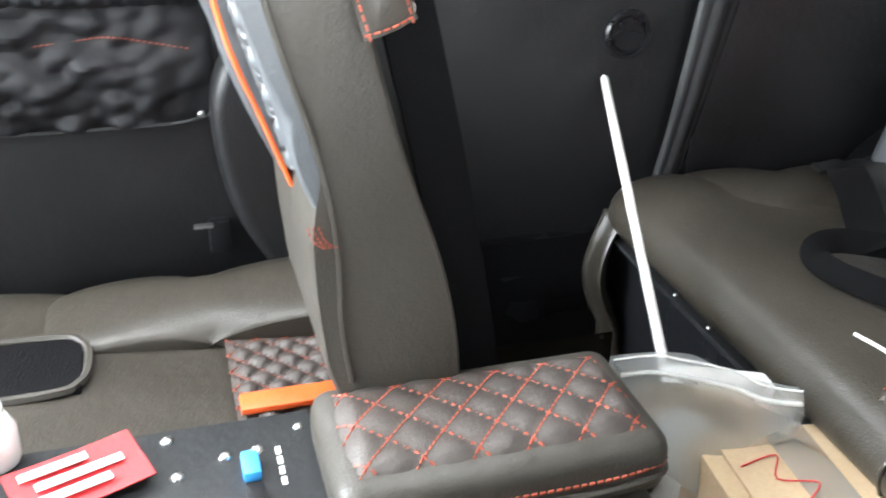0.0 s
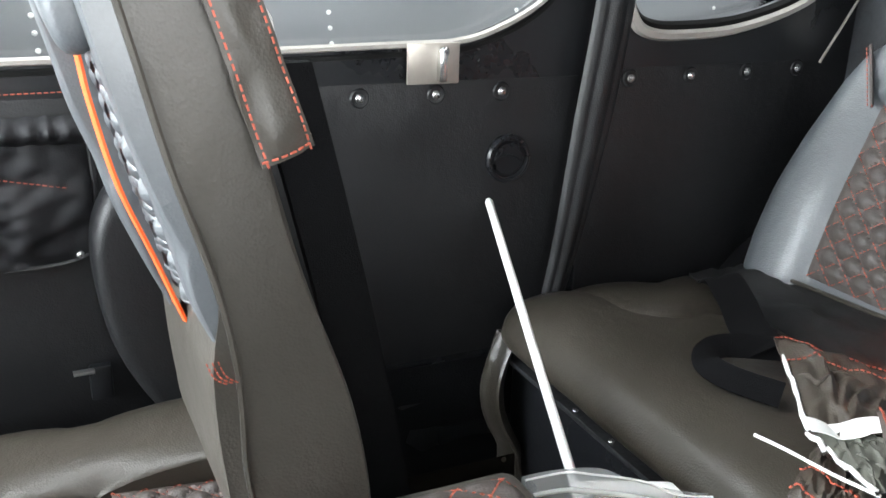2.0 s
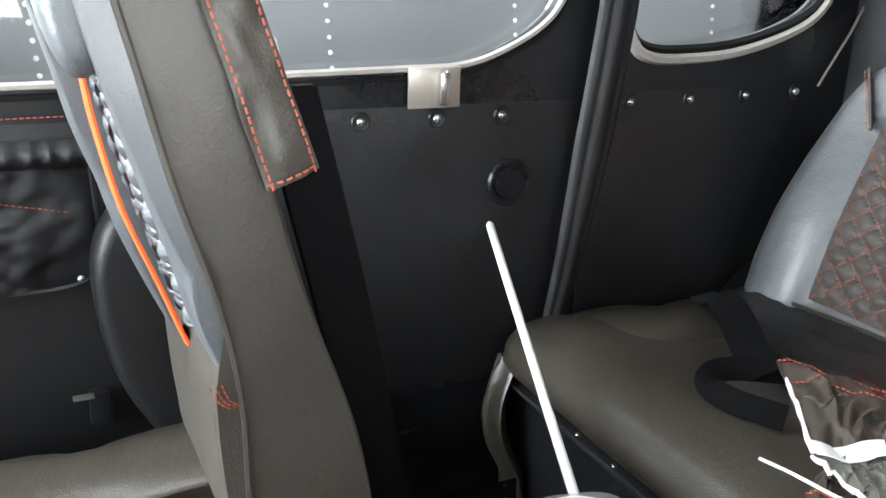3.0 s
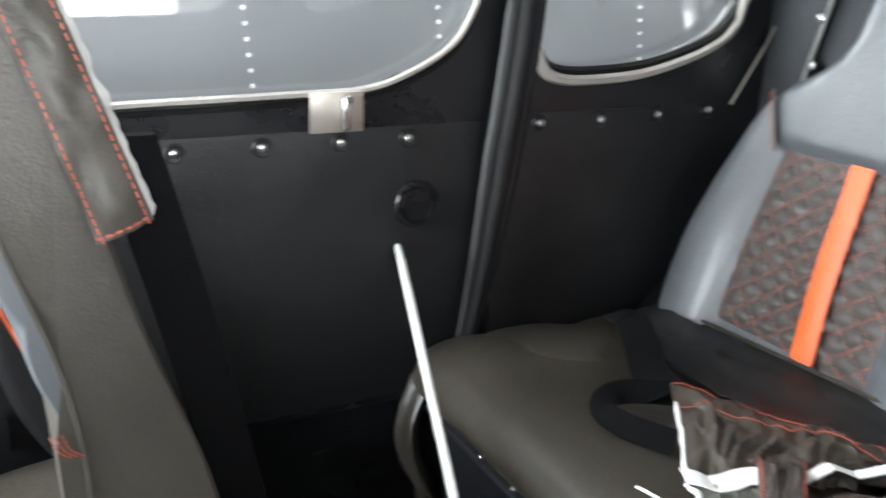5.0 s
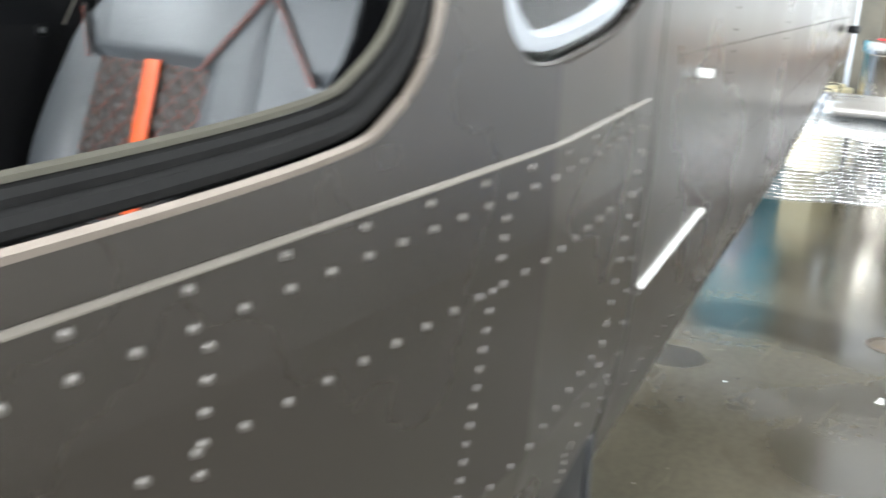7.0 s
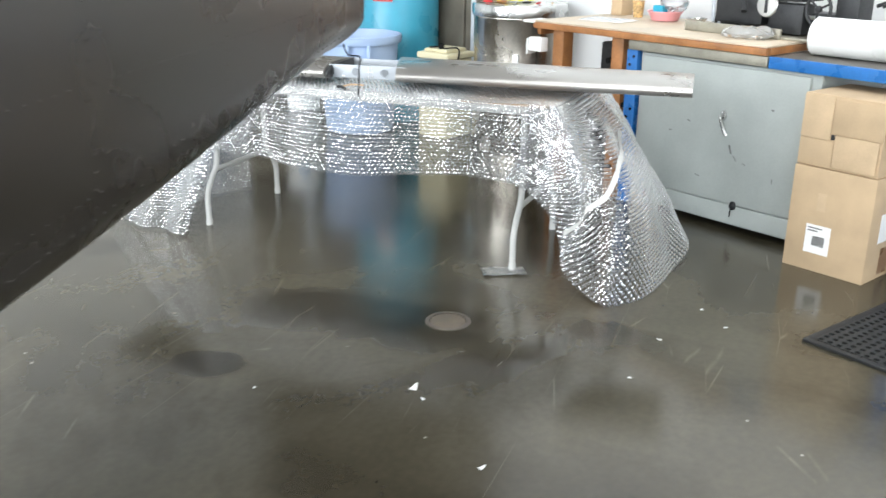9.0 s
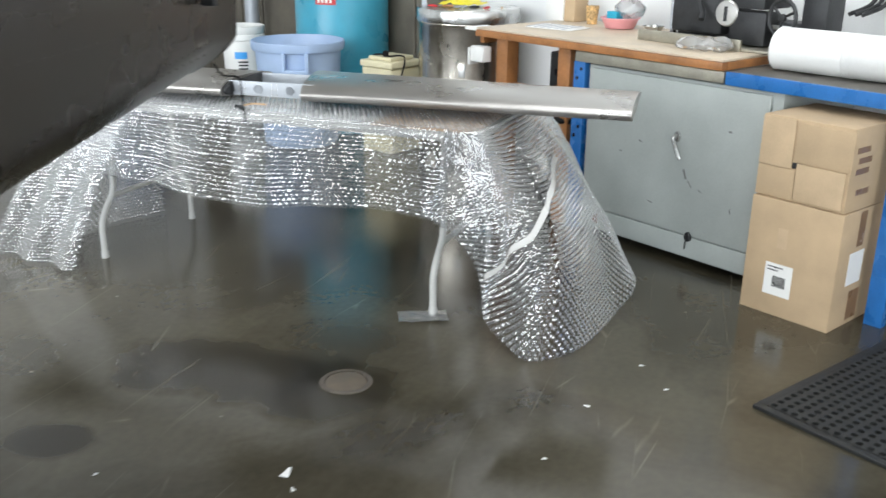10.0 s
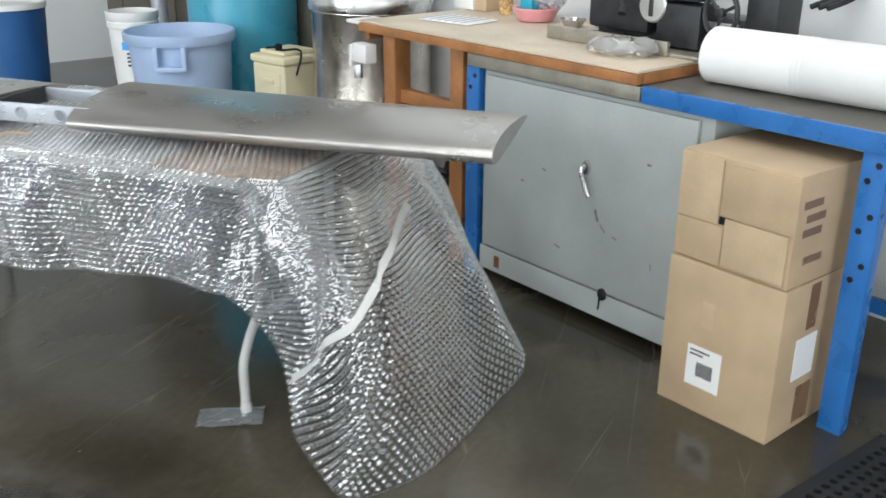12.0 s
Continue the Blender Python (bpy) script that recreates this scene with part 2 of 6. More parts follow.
def floor_material():
    """Sealed grey-brown concrete: cloudy, with dark oil stains, painted shade by the cabinet, pale scratches and a worn
    gloss.
    """
    m = material("sealed_concrete", (0.074, 0.066, 0.046), 0.17, vary=0.34, scale=1.1, fine=35, bump=0.02, rvary=0.08)
    n, l = m.node_tree.nodes, m.node_tree.links
    p = n["Principled BSDF"]
    base = p.inputs["Base Color"].links[0].from_socket
    co = n.new("ShaderNodeTexCoord")
    stain = n.new("ShaderNodeTexNoise")
    stain.inputs["Scale"].default_value, stain.inputs["Detail"].default_value, stain.inputs["Distortion"].default_value = 0.9, 7, 0.7
    l.new(co.outputs["Object"], stain.inputs["Vector"])
    r = n.new("ShaderNodeValToRGB")
    r.color_ramp.elements[0].position, r.color_ramp.elements[1].position = 0.50, 0.66
    r.color_ramp.elements[0].color, r.color_ramp.elements[1].color = (1, 1, 1, 1), (0.30, 0.265, 0.21, 1)
    l.new(stain.outputs["Fac"], r.inputs["Fac"])
    mul = n.new("ShaderNodeMix")
    mul.data_type, mul.blend_type = "RGBA", "MULTIPLY"
    mul.inputs["Factor"].default_value = 0.9
    l.new(base, mul.inputs["A"])
    l.new(r.outputs["Color"], mul.inputs["B"])
    warp = n.new("ShaderNodeTexNoise")
    warp.inputs["Scale"].default_value, warp.inputs["Detail"].default_value = 3.0, 6
    l.new(co.outputs["Object"], warp.inputs["Vector"])
    for x, y, rx, ry, deep in STAINS_AND_SHADE:
        at = n.new("ShaderNodeMapping")
        at.vector_type = "TEXTURE"
        at.inputs["Location"].default_value, at.inputs["Scale"].default_value = (x, y, 0), (rx, ry, 1)
        l.new(co.outputs["Object"], at.inputs["Vector"])
        far = n.new("ShaderNodeVectorMath")
        far.operation = "LENGTH"
        l.new(at.outputs["Vector"], far.inputs[0])
        push = n.new("ShaderNodeMath")
        push.operation = "MULTIPLY_ADD"
        push.inputs[1].default_value = 1.6
        l.new(warp.outputs["Fac"], push.inputs[0])
        l.new(far.outputs["Value"], push.inputs[2])
        amount = n.new("ShaderNodeMapRange")
        amount.inputs["From Min"].default_value, amount.inputs["From Max"].default_value = 1.45, 1.85
        amount.inputs["To Min"].default_value, amount.inputs["To Max"].default_value = deep, 0.0
        l.new(push.outputs[0], amount.inputs["Value"])
        darkened = n.new("ShaderNodeMix")
        darkened.data_type, darkened.blend_type = "RGBA", "MULTIPLY"
        darkened.inputs["B"].default_value = (0.22, 0.19, 0.14, 1)
        l.new(amount.outputs["Result"], darkened.inputs["Factor"])
        l.new(mul.outputs["Result"], darkened.inputs["A"])
        mul = darkened
    speck = n.new("ShaderNodeTexVoronoi")
    speck.inputs["Scale"].default_value = 5.5
    l.new(co.outputs["Object"], speck.inputs["Vector"])
    r2 = n.new("ShaderNodeValToRGB")
    r2.color_ramp.elements[0].position, r2.color_ramp.elements[1].position = 0.02, 0.035
    r2.color_ramp.elements[0].color, r2.color_ramp.elements[1].color = (1, 1, 1, 1), (0, 0, 0, 1)
    l.new(speck.outputs["Distance"], r2.inputs["Fac"])
    mix = n.new("ShaderNodeMix")
    mix.data_type = "RGBA"
    mix.inputs["B"].default_value = (0.32, 0.30, 0.26, 1)
    l.new(r2.outputs["Color"], mix.inputs["Factor"])
    l.new(mul.outputs["Result"], mix.inputs["A"])
    last = mix
    for turn, width in ((25, 0.012), (-50, 0.010), (80, 0.008)):
        mp = n.new("ShaderNodeMapping")
        mp.inputs["Rotation"].default_value = (0, 0, radians(turn))
        mp.inputs["Scale"].default_value = (0.5, 4.5, 1)
        l.new(co.outputs["Object"], mp.inputs["Vector"])
        line = n.new("ShaderNodeTexVoronoi")
        line.feature = "DISTANCE_TO_EDGE"
        line.inputs["Scale"].default_value = 1.3
        l.new(mp.outputs["Vector"], line.inputs["Vector"])
        thin = n.new("ShaderNodeMapRange")
        thin.inputs["From Min"].default_value, thin.inputs["From Max"].default_value = 0.0, width
        thin.inputs["To Min"].default_value, thin.inputs["To Max"].default_value = 1.0, 0.0
        l.new(line.outputs["Distance"], thin.inputs["Value"])
        gate = n.new("ShaderNodeTexNoise")
        gate.inputs["Scale"].default_value, gate.inputs["Detail"].default_value = 2.3, 3
        l.new(mp.outputs["Vector"], gate.inputs["Vector"])
        cut = n.new("ShaderNodeMapRange")
        cut.inputs["From Min"].default_value, cut.inputs["From Max"].default_value = 0.58, 0.68
        cut.inputs["To Max"].default_value = 0.30
        l.new(gate.outputs["Fac"], cut.inputs["Value"])
        fac = n.new("ShaderNodeMath")
        fac.operation = "MULTIPLY"
        l.new(thin.outputs["Result"], fac.inputs[0])
        l.new(cut.outputs["Result"], fac.inputs[1])
        nx = n.new("ShaderNodeMix")
        nx.data_type = "RGBA"
        nx.inputs["B"].default_value = (0.26, 0.235, 0.18, 1)
        l.new(fac.outputs[0], nx.inputs["Factor"])
        l.new(last.outputs["Result"], nx.inputs["A"])
        last = nx
    l.new(last.outputs["Result"], p.inputs["Base Color"])
    return m


CONCRETE = floor_material()


# ---------------------------------------------------------------- building helpers
def thing(name, label, category, m=None, group="", kind=""):
    ob = new(name)
    ob.empty_display_size = 0.1
    if m is not None:
        ob.matrix_world = m
    return tagged(ob, label, category, group, kind)


def part(name, bm, mat, parent=None, label="", smooth=True):
    me = bpy.data.meshes.new(name)
    bmesh.ops.recalc_face_normals(bm, faces=bm.faces)
    if smooth:
        for f in bm.faces:
            f.smooth = True
        for e in bm.edges:
            if len(e.link_faces) == 2 and e.calc_face_angle(0) > 0.6:
                e.smooth = False
    bm.to_mesh(me)
    bm.free()
    me.materials.append(mat)
    ob = new(name, me)
    if parent is not None:
        ob.parent = parent
    if label:
        ob["label"] = label
    return ob


def block(x0, x1, y0, y1, z0, z1, bev=0.004, seg=2, bm=None, m=None):
    """A box with rounded edges, added to bm."""
    bm = bm or bmesh.new()
    one = bmesh.new()
    bmesh.ops.create_cube(one, size=1, matrix=Matrix.Translation(((x0 + x1) / 2, (y0 + y1) / 2, (z0 + z1) / 2)) @ Matrix.Diagonal((abs(x1 - x0), abs(y1 - y0), abs(z1 - z0), 1)))
    if bev:
        bmesh.ops.bevel(one, geom=one.edges[:], offset=bev, segments=seg, affect="EDGES", profile=0.6)
    if m is not None:
        one.transform(m)
    return merge(bm, one)


def merge(bm, one):
    me = bpy.data.meshes.new("tmp")
    one.to_mesh(me)
    one.free()
    bm.from_mesh(me)
    bpy.data.meshes.remove(me)
    return bm


def tube(pts, r, n=8, bm=None, flat=1.0, closed=False, cap=True):
    """A round or flattened bar along a line of points; r may differ from point to point."""
    bm = bm or bmesh.new()
    pts = [Vector(p) for p in pts]
    rr = r if isinstance(r, (list, tuple)) else [r] * len(pts)
    rings, side = [], None
    for i, p in enumerate(pts):
        if closed:
            d = pts[(i + 1) % len(pts)] - pts[i - 1]
        else:
            d = pts[min(i + 1, len(pts) - 1)] - pts[max(i - 1, 0)]
        d.normalize()
        if side is None:
            side = d.orthogonal().normalized()
        side = (side - d * side.dot(d)).normalized()
        up = d.cross(side)
        rings.append([bm.verts.new(p + rr[i] * (math.cos(2 * math.pi * k / n) * side + flat * math.sin(2 * math.pi * k / n) * up)) for k in range(n)])
    m = len(rings)
    for i in range(m if closed else m - 1):
        a, b = rings[i], rings[(i + 1) % m]
        for k in range(n):
            bm.faces.new((a[k], a[(k + 1) % n], b[(k + 1) % n], b[k]))
    if cap and not closed:
        bm.faces.new(rings[0])
        bm.faces.new(rings[-1][::-1])
    return bm


def lathe(profile, n=32, bm=None, m=None):
    """A turned body from (radius, height) pairs about z."""
    one = bmesh.new()
    rings = [[one.verts.new((r * math.cos(2 * math.pi * k / n), r * math.sin(2 * math.pi * k / n), z)) for k in range(n)] for r, z in profile]
    for a, b in zip(rings, rings[1:]):
        for k in range(n):
            one.faces.new((a[k], a[(k + 1) % n], b[(k + 1) % n], b[k]))
    for ring in (rings[0], rings[-1]):
        if (ring[0].co - ring[n // 2].co).length > 1e-4:
            one.faces.new(ring)
    bmesh.ops.remove_doubles(one, verts=one.verts, dist=1e-5)
    if m is not None:
        one.transform(m)
    return merge(bm or bmesh.new(), one)


def sheet(f, nu, nv, bm=None, thick=0.0, cu=False):
    """A surface f(u, v) over the unit square; thick gives it a back."""
    bm = bm or bmesh.new()
    vs = [[bm.verts.new(f(i / nu, j / nv)) for j in range(nv + 1)] for i in range(nu + (0 if cu else 1))]
    k = len(vs)
    faces = [bm.faces.new((vs[i][j], vs[(i + 1) % k][j], vs[(i + 1) % k][j + 1], vs[i][j + 1])) for i in range(nu if cu else k - 1) for j in range(nv)]
    if thick:
        thicken(bm, faces, thick)
    return bm


def thicken(bm, faces, thick):
    """Gives an open surface a back at an even distance, and closes its edge."""
    bmesh.ops.recalc_face_normals(bm, faces=faces)
    bm.normal_update()
    rim = [e for e in bm.edges if len(e.link_faces) == 1]
    twin = {v: bm.verts.new(v.co - v.normal * thick) for v in {v for f in faces for v in f.verts}}
    for f in faces:
        bm.faces.new([twin[v] for v in reversed(f.verts)])
    for e in rim:
        a, b = e.verts
        bm.faces.new((a, b, twin[b], twin[a]))


def smooth_line(pts, n=6, closed=False):
    """A soft line through the points."""
    pts = [Vector(p) for p in pts]
    out, m = [], len(pts)
    for i in range(m if closed else m - 1):
        if closed:
            a, b, c, d = (pts[(i + k) % m] for k in (-1, 0, 1, 2))
        else:
            a, b, c, d = pts[max(i - 1, 0)], pts[i], pts[i + 1], pts[min(i + 2, m - 1)]
        for k in range(n):
            t = k / n
            out.append(0.5 * (2 * b + (c - a) * t + (2 * a - 5 * b + 4 * c - d) * t * t + (3 * b - a - 3 * c + d) * t ** 3))
    if not closed:
        out.append(pts[-1])
    return out


def pad(profile, y0, y1, rnd=0.03, n=14, axis="y", bm=None, soft=5, lumps=0.0):
    """An upholstered body: a closed side profile (x, z), drawn through from y0 to y1, with pillowed ends."""
    loop = smooth_line([(x, 0, z) for x, z in profile], soft, True)
    mid = sum(loop, Vector()) / len(loop)
    half = (y1 - y0) / 2
    bm = bm or bmesh.new()
    rings = []
    stations = sorted({0, 1, *[0.5 - 0.5 * math.cos(math.pi * i / n) for i in range(n + 1)]})
    for s in stations:
        y = y0 + (y1 - y0) * s
        edge = min(y - y0, y1 - y)
        q = 1 - max(0, 1 - edge / rnd) if edge < rnd else 1
        inset = rnd * (1 - math.sqrt(max(0, 1 - (1 - q) ** 2)))
        ring = []
        for p in loop:
            d = p - mid
            k = max(0.0, 1 - inset / max(d.length, 1e-4))
            w = mid + d * k
            if lumps:
                w += d.normalized() * lumps * noise.noise(Vector((p.x * 9, y * 9, p.z * 9)))
            ring.append(bm.verts.new((w.x, y, w.z)))
        rings.append(ring)
    for a, b in zip(rings, rings[1:]):
        for k in range(len(a)):
            bm.faces.new((a[k], a[(k + 1) % len(a)], b[(k + 1) % len(a)], b[k]))
    bm.faces.new(rings[0])
    bm.faces.new(rings[-1][::-1])
    return bm


def quilt(f, nu, nv, depth, parent, lift=0.0015, name="quilted_panel", thread=0.0009, label="", mat=None):
    """A panel f(u, v) -> (place, outward normal), puffed in diamonds, with a stitched thread along the joints."""
    ru, rv = nu * 8, nv * 8

    def g(u, v):
        p, nrm = f(u, v)
        a, b = u * nu + v * nv, u * nu - v * nv
        h = (abs(math.sin(math.pi * a)) * abs(math.sin(math.pi * b))) ** 0.45
        h *= min(1.0, 2.5 * min(u * nu, (1 - u) * nu, v * nv, (1 - v) * nv))
        return p + nrm * (depth * h + lift)
    body = part(name, sheet(g, ru, rv), mat or QUILT, parent, label)
    bm = bmesh.new()
    for sgn in (1, -1):
        for c in range(-nv, nu + nv + 1):
            pts = []
            for k in range(0, 401):
                u = k / 400
                v = sgn * (c - u * nu) / nv
                if 0 <= v <= 1:
                    pts.append((u, v))
            if len(pts) < 6:
                continue
            (ua, va), (ub, vb) = pts[0], pts[-1]
            length = (f(ua, va)[0] - f(ub, vb)[0]).length
            dashes = max(1, int(length / 0.0062))
            for k in range(dashes):
                s0, s1 = k / dashes, (k + 0.68) / dashes
                ends = []
                for s in (s0, (s0 + s1) / 2, s1):
                    p, nrm = f(ua + (ub - ua) * s, va + (vb - va) * s)
                    ends.append(p + nrm * (lift + (0.0012 if s not in (s0, s1) else 0.0004)))
                tube(ends, thread, 4, bm)
    part("stitching", bm, STITCH, body, "red-orange stitched diamonds")
    return body


def dashes(line, parent, off=Vector((0, 0, 0)), r=0.0009, step=0.0066, name="stitching", mat=None):
    """A row of stitches along a line of points."""
    pts = [Vector(p) + off for p in line]
    run = [0.0]
    for a, b in zip(pts, pts[1:]):
        run.append(run[-1] + (b - a).length)

    def along(s):
        for i in range(len(pts) - 1):
            if s <= run[i + 1]:
                t = (s - run[i]) / max(1e-9, run[i + 1] - run[i])
                return pts[i].lerp(pts[i + 1], t)
        return pts[-1]
    bm, s = bmesh.new(), 0.0
    while s + step * 0.65 < run[-1]:
        tube([along(s), along(s + step * 0.65)], r, 4, bm)
        s += step
    return part(name, bm, mat or STITCH, parent)


def settle(ob, m):
    """Moves all parts of a thing together."""
    for o in ob.children:
        o.matrix_basis = m @ o.matrix_basis


def screw(m, r=0.006, parent=None, mat=None, mesh=[]):
    """A domed screw head whose axis is the pose's z."""
    if not mesh:
        o = part("screw", lathe([(1.0, 0), (0.95, 0.25), (0.7, 0.5), (0.35, 0.62), (0, 0.64)], 12), STEEL, parent)
        mesh.append(o.data)
    else:
        o = new("screw", mesh[0])
        o.parent = parent
    o.matrix_local = m @ Matrix.Diagonal((r, r, r, 1))
    return o


def plate_with_holes(outer, holes, put, thick, bm=None, cuts=None):
    """A flat plate in two coordinates with openings cut through; put(p, q) gives the place."""
    bm = bm or bmesh.new()
    edges = []
    for ring in (outer, *holes):
        vs = [bm.verts.new((p, 0, q)) for p, q in ring]
        edges += [bm.edges.new((vs[i], vs[(i + 1) % len(vs)])) for i in range(len(vs))]
    bmesh.ops.triangle_fill(bm, use_beauty=True, use_dissolve=False, edges=edges)
    if cuts:
        for co, no in (((cuts[0], 0, 0), (1, 0, 0)), ((0, 0, cuts[1]), (0, 0, 1)), ((-0.1, 0, 0), (1, 0, 0)), ((0, 0, 1.0), (0, 0, 1))):
            bmesh.ops.bisect_plane(bm, geom=bm.verts[:] + bm.edges[:] + bm.faces[:], plane_co=co, plane_no=no)
    for v in bm.verts:
        v.co = put(v.co.x, v.co.z)
    bmesh.ops.recalc_face_normals(bm, faces=bm.faces)
    if thick:
        bmesh.ops.solidify(bm, geom=bm.faces[:], thickness=thick)
    return bm


def curve2(pts, n=6):
    return [(p.x, p.z) for p in smooth_line([(x, 0, z) for x, z in pts], n, True)]


# ---------------------------------------------------------------- hangar
A0, A1, B0, B1, HIGH = -7.0, 7.5, -9.6, 0.86, 5.1     # along the bench wall, across the hangar, height
hangar = [at_bench(a, b) for a, b in ((A0, B0), (A1, B0), (A1, B1), (A0, B1))]

g = block(-A1 - 12, -A0 + 12, B0 - 14, B1 + 0.3, -0.3, 0, 0)
g.transform(CORNER)
tagged(part("floor", g, CONCRETE, smooth=False), "sealed grey-brown concrete hangar floor with oil stains and painted shade by the cabinet", "floor", kind="structure")


def wall(name, x0, x1, y0, y1, z0, z1, mat, label):
    bm = block(x0, x1, y0, y1, z0, z1, 0)
    bm.transform(CORNER)
    return tagged(part(name, bm, mat, smooth=False), label, "wall", kind="structure")


wall("wall_bench", -3.45, -A0, B1, B1 + 0.2, 0, HIGH, WALL, "white painted hangar wall behind the bench")
dimwall = wall("wall_store", -A1, -3.45, B1, B1 + 0.2, 0, HIGH, DIM, "weathered brown-grey boarded wall behind the bins")
wall("wall_left", -A1 - 0.2, -A1, B0, B1 + 0.2, 0, HIGH, WALL, "plain pale hangar side wall")
wall("wall_right_a", -A0, -A0 + 0.2, -0.2, B1 + 0.2, 0, HIGH, WALL, "plain pale hangar side wall beside the unseen side door")
wall("wall_right_b", -A0, -A0 + 0.2, B0, -4.4, 0, HIGH, WALL, "plain pale hangar side wall past the unseen side door")
wall("wall_right_head", -A0, -A0 + 0.2, -4.4, -0.2, 3.8, HIGH, WALL, "pale wall above the unseen side door")
wall("wall_front_a", -A1, -4.8, B0 - 0.2, B0, 0, HIGH, WALL, "pale wall beside the hangar door")
wall("wall_front_head", -4.8, -A0, B0 - 0.2, B0, 4.5, HIGH, WALL, "pale wall above the hangar door")
# the two openings serve the added roof lights
bm = plate_with_holes([(-A1, B0), (-A0, B0), (-A0, B1 + 0.2), (-A1, B1 + 0.2)],
                      [[(-3.5, -2.8), (2.5, -2.8), (2.5, -1.6), (-3.5, -1.6)], [(-3.5, -6.8), (2.5, -6.8), (2.5, -5.6), (-3.5, -5.6)]],
                      lambda p, q: Vector((p, q, HIGH)), 0.1)
bm.transform(CORNER)
tagged(part("ceiling", bm, ROOF, smooth=False), "pale sheet hangar roof with two unseen openings added for light", "ceiling", kind="structure")
# upright boards of the store wall
for k in range(11):
    x = -3.55 - k * 0.36
    w = block(x - 0.345, x, B1 - 0.028 - 0.006 * (k % 3), B1 - 0.002, 0, 2.6, 0.004, 1)
    w.transform(CORNER)
    o = part("board", w, DIM, dimwall, smooth=False)

# drain cover, set in the floor
drain = thing("drain_cover", "round steel drain cover set in the concrete floor", "drain cover", pose(4.645, 0.075, 0))
part("cover", lathe([(0.0, 0.003), (0.066, 0.003), (0.07, 0.001), (0.07, -0.01)], 40), material("worn_drain_metal", (0.13, 0.105, 0.078), 0.5, 0.2, vary=0.3, scale=20), drain)
part("rim", lathe([(0.072, -0.01), (0.073, 0.004), (0.086, 0.004), (0.09, 0.0), (0.09, -0.01)], 40), material("stained_mortar", (0.09, 0.075, 0.06), 0.5, vary=0.4, scale=30), drain)

# ---------------------------------------------------------------- aircraft shell
MID = 0.56                      # the aircraft's centre line


def skin_y(x, z):
    """The port side: straight along the cabin, drawn in towards the tail, leaning in below."""
    base = max(0.0, x - 1.50) * 0.131 + 0.02 * max(0.0, -x - 0.1)
    base += 0.17 * max(0.0, 1.0 - z) * min(1.0, max(0.0, (3.3 - x) / 0.6))
    return base + 0.05 * max(0.0, 1.25 - z) - 0.03 * max(0.0, z - 1.45) * (1 if x > 1.8 else 0)


def keel_z(x):
    return 0.540 + 0.1368 * max(0.0, x - 1.0)


def deck_z(x):
    return 1.78 - 0.10 * max(0.0, x - 1.82)


def section(x, top, n=6):
    """Half a cross-section from the given height down the port side, round the chine to the centre line."""
    zb = keel_z(x)
    y0 = skin_y(x, zb + 0.10)
    room = MID - y0
    r = min(0.11, room * 0.7)
    pts = [(skin_y(x, z), z) for z in np.linspace(top, zb + r, 10)]
    ya = skin_y(x, zb + r)
    for k in range(1, n + 1):
        t = k / n * math.pi / 2
        pts.append((ya + r * (0.65 * k / n + 0.35 * (1 - math.cos(t))), zb + r * (1 - 0.65 * k / n - 0.35 * math.sin(t))))
    pts.append((MID, zb - 0.005))
    return pts


aircraft = thing("aircraft", "dark grey riveted metal light aircraft with open cabin window", "aircraft")


def shell(x0, x1, n, top, closed_top):
    bm = bmesh.new()
    rings = []
    for x in np.linspace(x0, x1, n):
        half = section(x, top(x))
        if closed_top:
            yt, zt = half[0]
            arc = [(yt + (MID - yt) * (1 - math.cos(t)), zt + 0.12 * math.sin(t)) for t in np.linspace(0, math.pi / 2, 7)][1:][::-1]
            half = arc + half
        full = half + [(2 * MID - y, z) for y, z in half[-2::-1]]
        rings.append([bm.verts.new((x, y, z)) for y, z in full])
    for a, b in zip(rings, rings[1:]):
        for k in range(len(a) - 1):
            bm.faces.new((a[k], a[k + 1], b[k + 1], b[k]))
    return bm, rings


bm, rings = shell(-1.3, 1.832, 26, lambda x: 0.80, False)
bmesh.ops.solidify(bm, geom=bm.faces[:], thickness=-0.004)
part("lower_fuselage", bm, SKIN, aircraft)
bm, rings = shell(1.838, 4.52, 40, lambda x: deck_z(x) - 0.12, True)
# the closing end of the tail: cut up and back at the bottom
last = rings[-1]
end = [bm.verts.new((4.52 + (0.11 if v.co.z > 1.10 else 0.11 * (v.co.z - 1.0) / 0.10), v.co.y, max(v.co.z, 1.0))) for v in last]
for k in range(len(last) - 1):
    bm.faces.new((last[k], last[k + 1], end[k + 1], end[k]))
bm.faces.new(end)
part("tail_cone", bm, SKIN, aircraft, "smoother dark grey tapering tail cone")

PORT_OPEN = curve2([(-0.05, 1.45), (0.0, 1.375), (0.10, 1.361), (0.6, 1.361), (1.0, 1.364), (1.19, 1.373), (1.247, 1.389), (1.293, 1.430), (1.312, 1.50), (1.315, 1.60), (1.28, 1.70), (1.15, 1.72), (0.3, 1.72), (0.05, 1.60)])
PORT_REAR = curve2([(1.40, 1.455), (1.424, 1.423), (1.458, 1.405), (1.53, 1.409), (1.64, 1.437), (1.70, 1.50), (1.70, 1.60), (1.66, 1.66), (1.50, 1.67), (1.41, 1.62), (1.39, 1.53)])
